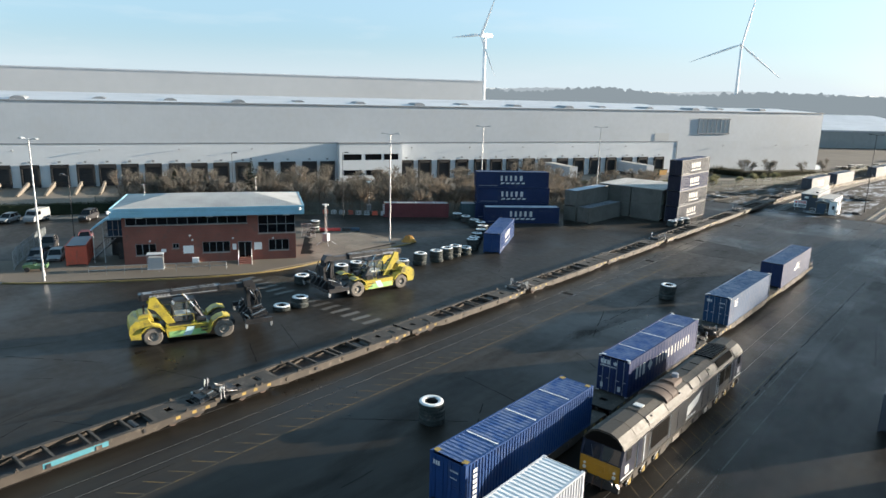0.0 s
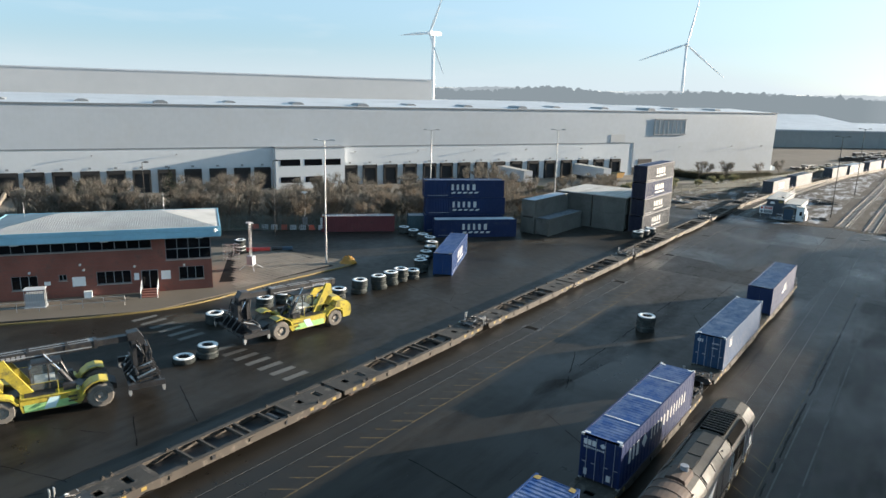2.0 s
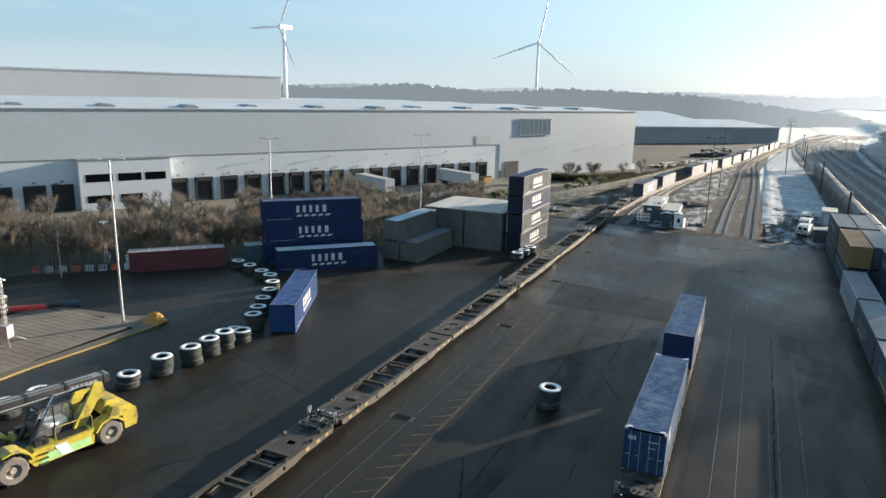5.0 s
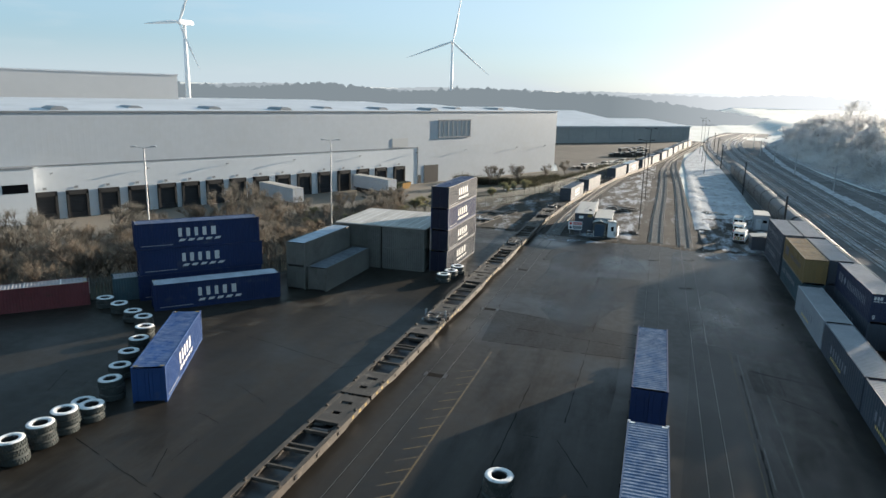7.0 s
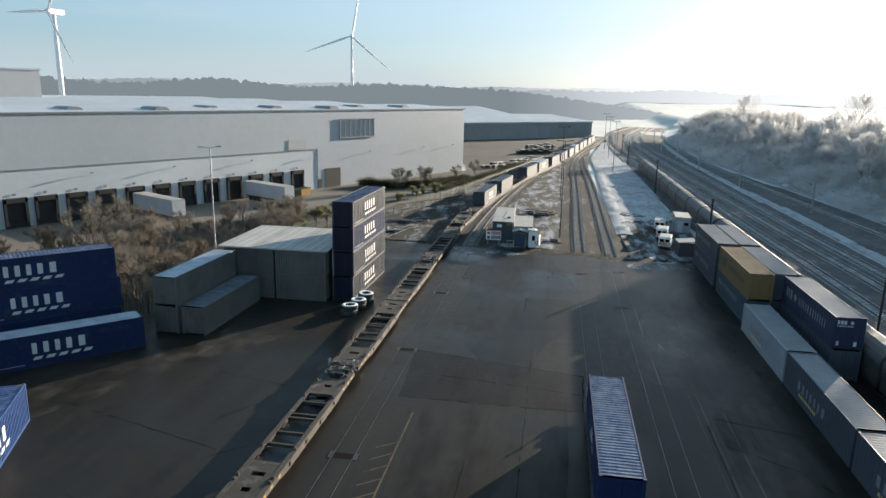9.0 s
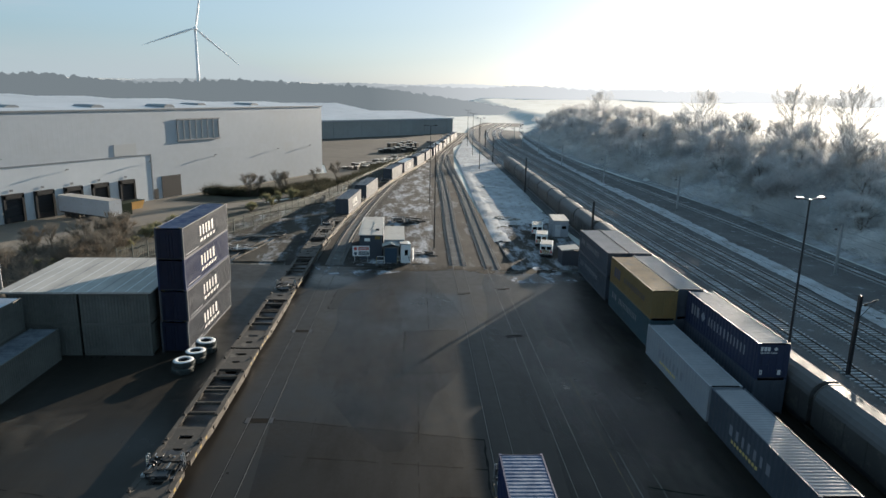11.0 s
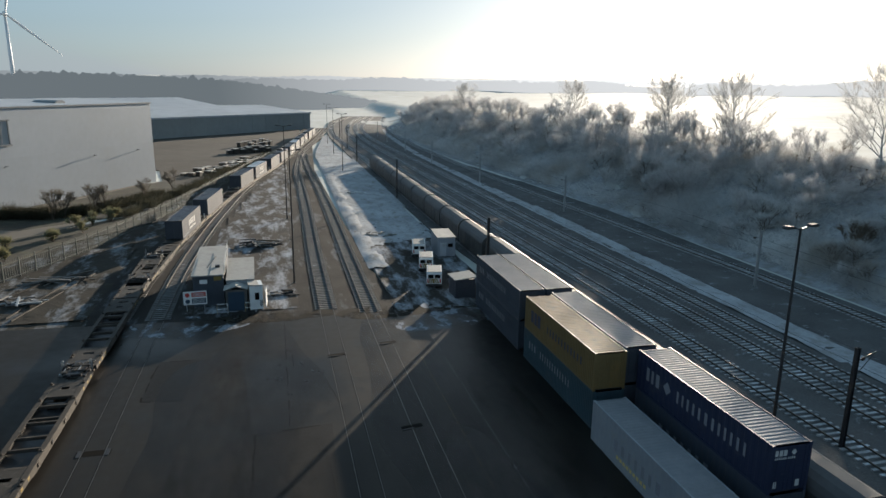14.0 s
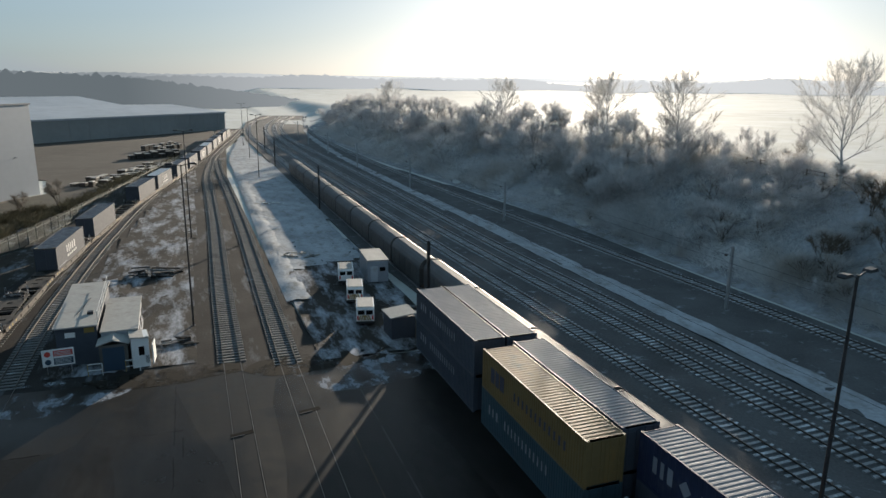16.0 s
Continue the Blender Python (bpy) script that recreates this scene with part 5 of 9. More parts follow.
for k in range(-1, 5):
    y = 22.0 + 39.3 * k
    if y > -60 and k < 4:
        put_wagon(-41.2, y + 0.75, True)
        if y + 20 < 165:
            put_wagon(-41.2, y + 20.0, False)
tealpanel = MB()
tealpanel.box(-39.893, 10.2, 0.58, -39.885, 14.0, 0.92)
tealpanel.box(-39.893, 1.2, 0.66, -39.885, 2.6, 0.9)
solid("teal_panel", tealpanel, "wagon_teal", "teal identification board on a wagon side", "board")

# the loaded train in the yard
XT = -19.75
for y, fr in ((20.2, True), (39.9, False), (62.2, True), (80.2, False), (-2.0, False)):
    put_wagon(XT, y, fr, label="low container wagon carrying a blue box")
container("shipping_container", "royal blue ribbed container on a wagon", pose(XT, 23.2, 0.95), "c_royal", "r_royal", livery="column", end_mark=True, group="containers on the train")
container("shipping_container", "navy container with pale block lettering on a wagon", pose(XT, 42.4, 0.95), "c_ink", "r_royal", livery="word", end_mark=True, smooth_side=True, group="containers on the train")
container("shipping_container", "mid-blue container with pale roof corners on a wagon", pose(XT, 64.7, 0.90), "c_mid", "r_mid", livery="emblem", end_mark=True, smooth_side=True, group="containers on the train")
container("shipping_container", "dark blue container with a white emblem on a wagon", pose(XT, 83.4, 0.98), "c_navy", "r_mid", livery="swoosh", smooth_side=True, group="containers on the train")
put_wagon(-14.9, 8.2, True, label="low container wagon carrying a frosted box")
container("shipping_container", "frosted white-roofed container on a wagon", pose(-14.9, 13.3, 0.95), "c_white", "r_white", group="containers on the train")

# the parked grocery boxes
container("shipping_container", "navy blue container with white bars standing on the yard", pose(-72.75 + 0.9, 94.1 + 0.85, 0, 0, 0, -43.6), "c_navy", "r_rime", livery="fivebar", group="grocery containers")
for z, dx in ((0.0, 0.0), (2.94, 0.12), (5.88, -0.06)):
    container("shipping_container", "navy blue container with white bars in a stack of three", pose(-75.9 + dx, 97.4 + dx, z, 0, 0, -43.6), "c_navy", "r_navy", livery="fivebar", group="grocery containers")
container("shipping_container", "royal blue container with white bars standing alone", pose(-56.1, 76.2, 0, 0, 0, 26.3), "c_royal", "r_royal", livery="fivebar", group="grocery containers")
# weathered sides also paled for the sun, door ends near black for shade
for k in range(4):
    container("shipping_container", "weathered navy container with white bars in a stack of four", pose(-47.85 + 0.08 * (k % 2), 121.8 + 0.1 * (k % 3), 2.92 * k, 0, 0, -0.6), "c_navy" if k == 2 else "c_worn", "r_navy", livery="fivebar", ends="loco_blue", group="grocery containers")
container("shipping_container", "maroon container beside the fence", pose(-88.4, 85.6, 0, 0, 0, -43.6), "maroon", "r_frost", length=12.19, h=2.6, livery="column", group="parked containers")
container("shipping_container", "small pale blue box behind a stack", pose(-78.4, 96.2, 0, 0, 0, -43.6), "c_teal", "r_frost", length=2.9, h=2.6, group="parked containers")
# grey boxes forming an open-sided shed
for x, y, z, rz, rf_ in ((-61.45, 107.6, 0, -1, "c_grey"), (-61.45, 107.6, 2.9, -1, "r_rime"), (-58.7, 107.8, 0, -1, "r_ash")):
    container("storage_container", "weathered grey storage container by the shed", pose(x, y, z, 0, 0, rz), "c_grey", rf_, length=12.19, group="storage containers")
for k in range(2):
    for z in (0, 2.9):
        container("storage_container", "weathered grey storage container under the shed roof", pose(-62.0 + 6.3 * k, 122.2, z, 0, 0, -90), "c_grey", "c_grey", length=6.06, group="storage containers")
b = MB()
b.prism([(-62.6, 120.6), (-49.4, 120.9), (-49.6, 133.6), (-62.8, 133.2)], 5.86, 6.02, "z")
shed = solid("shed_roof", b, "shed_roof", "flat frosted roof over storage containers", "roof")
for k in range(1, 12):
    b = MB()
    f0 = k / 12
    b.strip([(-62.6 + 13.2 * f0, 120.65 + 0.3 * f0), (-62.8 + 13.2 * f0, 133.1 + 0.4 * f0)], 0.09, 6.035)
    part("roof_seam", b, "r_white" if k % 4 else "r_ash", shed)

# boxes along the main line, the navy ones greyed in the paint for haze
XC1, XC2 = -1.95, 0.75
GRP = "containers by the main line"
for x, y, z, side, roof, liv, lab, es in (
        (XC1, 138.6, 0, "c_ash", "c_ash", "dim", "haze-greyed navy container, lower of two", False), (XC1, 138.6, 2.9, "c_ash", "r_frost", "dim", "haze-greyed navy container with frosted ribbed roof", False),
        (XC2, 138.6, 0, "c_ash", "c_ash", None, "haze-greyed navy container, lower of two", False), (XC2, 138.6, 2.9, "c_ash", "r_frost", None, "haze-greyed navy container with frosted ribbed roof", False),
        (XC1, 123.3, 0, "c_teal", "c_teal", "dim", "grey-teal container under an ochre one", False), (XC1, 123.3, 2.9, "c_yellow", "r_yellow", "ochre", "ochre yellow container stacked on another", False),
        (XC2, 123.9, 0, "c_ash", "c_ash", None, "haze-greyed navy container, lower of two", False), (XC2, 123.9, 2.9, "c_ash", "r_frost", None, "dark container with pale frosted ribbed roof", False),
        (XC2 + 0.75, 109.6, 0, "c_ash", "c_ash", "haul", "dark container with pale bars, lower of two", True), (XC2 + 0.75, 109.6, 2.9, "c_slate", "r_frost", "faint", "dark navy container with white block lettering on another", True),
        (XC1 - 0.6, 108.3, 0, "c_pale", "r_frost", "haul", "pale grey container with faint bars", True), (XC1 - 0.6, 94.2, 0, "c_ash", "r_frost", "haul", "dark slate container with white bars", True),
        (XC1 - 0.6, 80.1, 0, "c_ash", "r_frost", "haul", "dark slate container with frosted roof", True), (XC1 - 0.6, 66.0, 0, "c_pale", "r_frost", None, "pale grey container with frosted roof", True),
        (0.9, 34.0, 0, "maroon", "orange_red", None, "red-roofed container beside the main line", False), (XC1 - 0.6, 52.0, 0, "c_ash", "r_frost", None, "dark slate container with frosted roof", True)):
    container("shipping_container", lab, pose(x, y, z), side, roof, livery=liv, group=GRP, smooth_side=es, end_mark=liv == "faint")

# ---- locomotive ----


def locomotive(m):
    lo = thing("locomotive", "grimy silver diesel freight locomotive with yellow cab end", "locomotive", m=m)
    L, hw = 21.6, 1.32
    arch = [(-hw, 2.98), (-hw + 0.10, 3.22), (-0.86, 3.62), (-0.40, 3.82), (0.40, 3.82), (0.86, 3.62), (hw - 0.10, 3.22), (hw, 2.98)]
    b = MB()
    b.box(-hw, 1.9, 1.15, hw, L - 1.9, 2.98)
    part("body", b, "loco_silver", lo)
    b = MB()
    b.prism(arch, 1.95, L - 1.95, "y")
    part("roof", b, "loco_roof", lo, "soot-brown faceted roof")
    for end in (0, 1):
        k = (lambda y: y) if end == 0 else (lambda y: L - y)

        def along(y0, y1):
            return min(k(y0), k(y1)), max(k(y0), k(y1))

        b = MB()
        b.prism([(k(y), z) for y, z in ((0.0, 1.0), (0.0, 2.05), (0.30, 2.98), (1.9, 2.98), (1.9, 1.0))], -hw, hw, "x")
        c = part("cab", b, "loco_blue", lo, "navy cab with white markings")
        b = MB()
        b.prism([(x * 1.015, z + 0.012) for x, z in arch], *along(0.22, 1.96), "y")
        part("cab_roof", b, "loco_roof", c)
        b = MB()
        b.prism([(x * 0.93, 2.98 + (z - 2.98) * 0.86) for x, z in arch], *along(0.19, 0.24), "y")
        part("headcode_panel", b, "grille", c)
        b = MB()
        b.box(-hw + 0.05, along(-0.035, 0.0)[0], 0.98, hw - 0.05, along(-0.035, 0.0)[1], 2.02)
        part("warning_panel", b, "loco_yellow", c, "scuffed yellow warning panel")
        b = MB()
        b.box(-0.34, along(-0.07, -0.03)[0], 1.3, 0.34, along(-0.07, -0.03)[1], 1.72)
        part("lamp_box", b, "loco_yellow", c)
        for s in (-1, 1):
            b = MB()
            b.prism([(k(0.02 - 0.03), 2.12), (k(0.27 - 0.03), 2.90), (k(0.27 + 0.02), 2.90), (k(0.02 + 0.02), 2.12)], min(s * 0.07, s * 1.16), max(s * 0.07, s * 1.16), "x")
            part("windscreen", b, "glass", c)
            b = MB()
            b.cyl((s * 0.45, k(-0.02), 2.08), (s * 0.72, k(0.18), 2.72), 0.016, 5)
            part("wiper", b, "steel_dark", c)
            b = MB()
            ya, yb = along(0.62, 1.25)
            b.box(s * (hw + 0.004) - 0.012, ya, 2.2, s * (hw + 0.004) + 0.012, yb, 2.88)
            part("side_window", b, "glass", c)
            b = MB()
            ya, yb = along(0.55, 1.05)
            b.box(s * (hw + 0.004) - 0.008, ya, 1.42, s * (hw + 0.004) + 0.008, yb, 1.92)
            b.box(s * (hw + 0.004) - 0.008, along(0.1, 1.75)[0], 1.16, s * (hw + 0.004) + 0.008, along(0.1, 1.75)[1], 1.26)
            part("white_marking", b, "letter_white", c)
            b = MB()
            b.cyl((s * 0.95, k(-0.09), 1.3), (s * 0.95, k(0.0), 1.3), 0.11, 10)
            b.cyl((s * 0.95, k(-0.09), 1.58), (s * 0.95, k(0.0), 1.58), 0.08, 10)
            part("headlight", b, "letter_white", c)
            b = MB()
            b.cyl((s * 0.87, k(0.0), 1.02), (s * 0.87, k(-0.45), 1.02), 0.12, 10)
            b.cyl((s * 0.87, k(-0.45), 1.02), (s * 0.87, k(-0.52), 1.02), 0.26, 14)
            part("buffer", b, "steel_dark", lo)
            b = MB()
            b.cyl((s * 0.25, k(-0.04), 0.95), (s * 0.32, k(-0.22), 0.35), 0.04, 6)
            part("brake_pipe", b, "rust", lo)
        b = MB()
        b.prism([(-1.25, 0.28), (-1.25, 0.62), (-1.0, 0.98), (1.0, 0.98), (1.25, 0.62), (1.25, 0.28)], *along(0.05, 0.28), "y")
        b.cyl((0, k(0), 0.95), (0, k(-0.5), 0.9), 0.08, 8)
        part("snowplough", b, "steel_dark", lo)
    for s in (-1, 1):
        def plate(y0, y1, z0, z1, d):
            q = MB()
            q.box(min(s * hw, s * (hw + d)), y0, z0, max(s * hw, s * (hw + d)), y1, z1)
            return q

        # intake grilles with slats, doors with gaps, livery patches, handrails
        for y0, y1, z0, z1 in ((4.0, 6.7, 1.55, 2.92), (16.0, 17.2, 1.75, 2.92), (17.5, 18.7, 1.75, 2.92)):
            g_ = part("side_grille", plate(y0, y1, z0, z1, 0.02), "grille", lo)
            q = 0
            while z0 + 0.07 + q * 0.15 < z1 - 0.06:
                part("slat", plate(y0 + 0.04, y1 - 0.04, z0 + 0.05 + q * 0.15, z0 + 0.10 + q * 0.15, 0.05), "grille", g_)
                q += 1
            b = MB()
            for a0, a1, c0, c1 in ((y0 - 0.06, y0, z0, z1), (y1, y1 + 0.06, z0, z1), (y0 - 0.06, y1 + 0.06, z1, z1 + 0.06)):
                b.box(min(s * hw, s * (hw + 0.04)), a0, c0, max(s * hw, s * (hw + 0.04)), a1, c1)
            part("grille_frame", b, "loco_silver", g_)
        for y0, y1 in ((7.0, 8.2), (8.3, 9.5), (12.8, 13.9), (14.0, 15.1)):
            d_ = part("access_door", plate(y0, y1, 1.3, 2.88, 0.018), "loco_silver", lo)
            part("hinge", plate(y0 + 0.03, y0 + 0.08, 1.5, 1.7, 0.035), "steel_dark", d_)
        part("blue_door", plate(2.05, 2.75, 1.2, 2.92, 0.02), "loco_blue", lo, "navy crew door")
        part("blue_door", plate(L - 2.75, L - 2.05, 1.2, 2.92, 0.02), "loco_blue", lo)
        part("white_stripe", plate(2.95, 3.2, 1.2, 2.9, 0.012), "c_pale", lo)
        b = MB()
        b.prism([(9.9, 1.55), (11.9, 2.0), (12.5, 2.75), (11.2, 2.5), (10.0, 2.3)], s * (hw + 0.008) - 0.008, s * (hw + 0.008) + 0.008, "x")
        part("emblem", b, "letter_white", lo, "white swept emblem")
        for q in range(6):
            part("letter_bar", plate(9.9 + q * 0.3, 10.08 + q * 0.3, 1.3, 1.48, 0.012), "letter_white", lo)
        for y in (1.97, 2.85, 3.75, 6.85, 15.5, 15.9, L - 2.85, L - 1.97):
            b = MB()
            b.cyl((s * (hw + 0.07), y, 1.25), (s * (hw + 0.07), y, 2.9), 0.022, 6)
            part("handrail", b, "letter_white", lo)
        b = MB()
        b.box(min(s * (hw - 0.06), s * (hw + 0.06)), 0.1, 1.0, max(s * (hw - 0.06), s * (hw + 0.06)), L - 0.1, 1.15)
        part("solebar", b, "loco_roof", lo)
        b = MB()
        b.box(min(s * (hw - 0.04), s * (hw + 0.05)), 0.5, 2.95, max(s * (hw - 0.04), s * (hw + 0.05)), L - 0.5, 3.0)
        part("cant_rail", b, "loco_silver", lo)
        for yb in (3.4, 18.2):
            b = MB()
            b.prism([(yb - 2.4, 0.42), (yb - 2.2, 0.86), (yb + 2.2, 0.86), (yb + 2.4, 0.42), (yb + 1.4, 0.34), (yb - 1.4, 0.34)], s * 1.12 - 0.08, s * 1.12 + 0.08, "x")
            bg = part("bogie_frame", b, "wagon", lo)
            for q in (-1.95, 0, 1.95):
                b = MB()
                b.cyl((s * 0.72, yb + q, 0.52), (s * 0.86, yb + q, 0.52), 0.52, 20)
                part("wheel", b, "rust", bg)
                b = MB()
                b.cbox(s * 1.22, yb + q, 0.36, 0.16, 0.36, 0.34)
                part("axlebox", b, "wagon_yellow", bg)
                b = MB()
                for dq in (-0.42, 0.42):
                    b.cyl((s * 1.24, yb + q + dq, 0.4), (s * 1.24, yb + q + dq, 0.85), 0.09, 8)
                part("spring", b, "wagon", bg)
                b = MB()
                b.cyl((s * 1.3, yb + q - 0.55, 0.6), (s * 1.26, yb + q + 0.35, 0.95), 0.035, 6)
                part("damper", b, "steel_grey", bg)
    b = MB()
    b.prism([(-1.1, 0.35), (-1.25, 0.5), (-1.25, 1.1), (1.25, 1.1), (1.25, 0.5), (1.1, 0.35)], 7.4, 13.4, "y")
    part("fuel_tank", b, "wagon", lo)
    for s in (-1, 1):
        for k, (y, w_, z0, z1) in enumerate(((6.3, 0.9, 0.4, 1.0), (7.0, 0.5, 0.5, 1.05), (8.4, 1.1, 0.5, 1.1), (10.1, 1.3, 0.5, 1.08), (12.0, 1.0, 0.5, 1.1), (13.9, 0.6, 0.45, 1.0), (14.8, 0.9, 0.4, 1.05))):
            b = MB()
            b.box(min(s * 1.0, s * 1.30), y - w_ / 2, z0, max(s * 1.0, s * 1.30), y + w_ / 2, z1)
            b.cyl((s * 1.32, y - w_ / 2, z1 - 0.1), (s * 1.32, y + w_ / 2, z1 - 0.1), 0.04, 6)
            part("equipment_box", b, ("wagon", "steel_dark", "hub")[k % 3], lo)
    # roof: exhaust silencers, radiator, hatches, panel joints, lifting eyes
    b = MB()
    b.prism([(1.0 * math.cos(math.pi * k / 12), 3.50 + 0.56 * math.sin(math.pi * k / 12)) for k in range(13)], 6.9, 8.9, "y")
    si = part("silencer", b, "rust", lo, "rusty pinkish exhaust silencer")
    b = MB()
    for y in (6.95, 7.9, 8.85):
        b.prism([(1.03 * math.cos(math.pi * k / 12), 3.50 + 0.59 * math.sin(math.pi * k / 12)) for k in range(13)], y - 0.03, y + 0.03, "y")
    part("silencer_band", b, "rust", si)
    b = MB()
    b.prism([(-0.62, 3.6), (-0.5, 4.02), (-0.2, 4.12), (0.2, 4.12), (0.5, 4.02), (0.62, 3.6)], 9.15, 10.5, "y")
    st = part("silencer", b, "rust", lo)
    b = MB()
    b.cyl((0.15, 10.2, 4.05), (0.15, 10.2, 4.35), 0.22, 12)
    part("exhaust_port", b, "letter_dim", st)
    for y0, y1 in ((10.9, 12.4), (12.5, 14.0), (14.1, 15.6), (3.9, 6.5)):
        for s in (-1, 1):
            b = MB()
            b.prism([(s * 0.88, 3.63), (s * 1.18, 3.26), (s * 1.21, 3.30), (s * 0.90, 3.68)], y0, y1, "y")
            part("roof_hatch", b, "loco_roof", lo)
        b = MB()
        b.box(-0.36, y0 + 0.05, 3.82, 0.36, y1 - 0.05, 3.86)
        part("roof_hatch", b, "loco_roof", lo)
    for y in (2.0, 3.85, 6.7, 10.75, 15.8, 19.5):
        b = MB()
        b.prism([(x * 1.012, z + 0.02) for x, z in arch], y - 0.03, y + 0.03, "y")
        part("roof_joint", b, "wagon", lo)
    for s in (-1, 1):
        b = MB()
        b.prism([(s * 0.88, 3.64), (s * 1.20, 3.24), (s * 1.23, 3.28), (s * 0.90, 3.70)], 16.0, 19.2, "y")
        part("radiator_grille", b, "grille", lo)
        for y in (4.5, 9.0, 14.5):
            b = MB()
            b.cyl((s * 0.98, y, 3.5), (s * 1.04, y, 3.62), 0.05, 6)
            part("lifting_eye", b, "steel_dark", lo)
    b = MB()
    b.box(-0.7, 16.0, 3.76, 0.7, 19.2, 3.88)
    part("radiator_grille", b, "grille", lo, "dark radiator grille in the roof")
    for q in range(9):
        b = MB()
        b.box(-0.68, 16.1 + q * 0.35, 3.88, 0.68, 16.16 + q * 0.35, 3.92)
        part("radiator_slat", b, "steel_dark", lo)
    b = MB()
    b.box(-0.25, 4.5, 3.86, 0.35, 4.95, 3.92)
    part("aerial_plate", b, "letter_white", lo)
    return lo


locomotive(pose(-15.0, 31.5, 0))

# ---- the long dark train on the main line ----


def coach(m, label):
    c = thing("train_vehicle", label, "train", "vehicles of the dark train", m=m)
    L, hw = 12.4, 1.38
    sec = [(-hw, 0.75)] + [(-hw, 2.7)] + [(-hw * math.cos(a), 2.7 + 1.25 * math.sin(a)) for a in (0.25, 0.55, 0.9, 1.25)] + [(hw * math.cos(a), 2.7 + 1.25 * math.sin(a)) for a in (1.25, 0.9, 0.55, 0.25)] + [(hw, 2.7), (hw, 0.75)]
    b = MB()
    b.prism([sec[0], sec[1], sec[-2], sec[-1]], 0.25, L - 0.25, "y")
    part("body", b, "train", c)
    b = MB()
    b.prism(sec[1:-1], 0.2, L - 0.2, "y")
    part("roof", b, "train_roof", c)
    for y in (0.2, L - 0.32):
        b = MB()
        b.prism([(x * 1.02, z * 1.008) for x, z in sec[1:-1]], y, y + 0.12, "y")
        part("end_rib", b, "train", c)
    b = MB()
    b.box(-1.2, 0.6, 0.3, 1.2, L - 0.6, 0.78)
    part("underframe", b, "steel_dark", c)
    for k in range(5):
        b = MB()
        b.box(-hw - 0.03, 1.4 + k * 2.35, 0.8, hw + 0.03, 1.52 + k * 2.35, 2.75)
        part("side_rib", b, "train", c)
    return c


cc = coach(pose(4.1, 268.6, 0), "dark round-roofed railway vehicle on the main line")
for k in range(1, 17):
    copy_thing(cc, pose(4.1 + (0.35 if k > 8 else 0.0), 268.6 - 12.45 * k, 0))

# ---- the loaded train curving away ----
ev = curve_points(TR_WAGON, 0.5)


def on_siding(y, length):
    """Plan place and turn of something standing on the siding from y onwards."""
    i = min(range(len(ev)), key=lambda k: abs(ev[k][1] - y))
    (x0, y0), (x1, y1) = ev[i], ev[min(len(ev) - 1, i + int(length * 2))]
    return x0, y0, math.degrees(math.atan2(x0 - x1, y1 - y0))


for n, y in enumerate((188.7, 208.0, 240.0, 256.4, 275.5, 292.0, 311.0, 327.5, 346.5, 363.0, 382.0, 398.5)):
    x0, y0, rz = on_siding(y, 13.7)
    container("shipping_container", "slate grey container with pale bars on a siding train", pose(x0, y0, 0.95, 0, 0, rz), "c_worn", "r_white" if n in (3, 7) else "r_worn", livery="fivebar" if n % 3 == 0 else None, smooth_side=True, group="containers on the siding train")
for n, y in enumerate((167.0, 186.6, 206.0, 221.2, 238.3, 255.0, 273.5)):
    x0, y0, rz = on_siding(y, 18.9)
    put_wagon(x0, y0, n % 2 == 0, rz, "empty low container wagon on the siding" if n in (0, 3) else "low container wagon carrying a box along the siding")

# ---- site office ----
OB = pose(-72.8, 53.6, 0.12, 0, 0, -124.0)      # local x runs along the front, y outwards


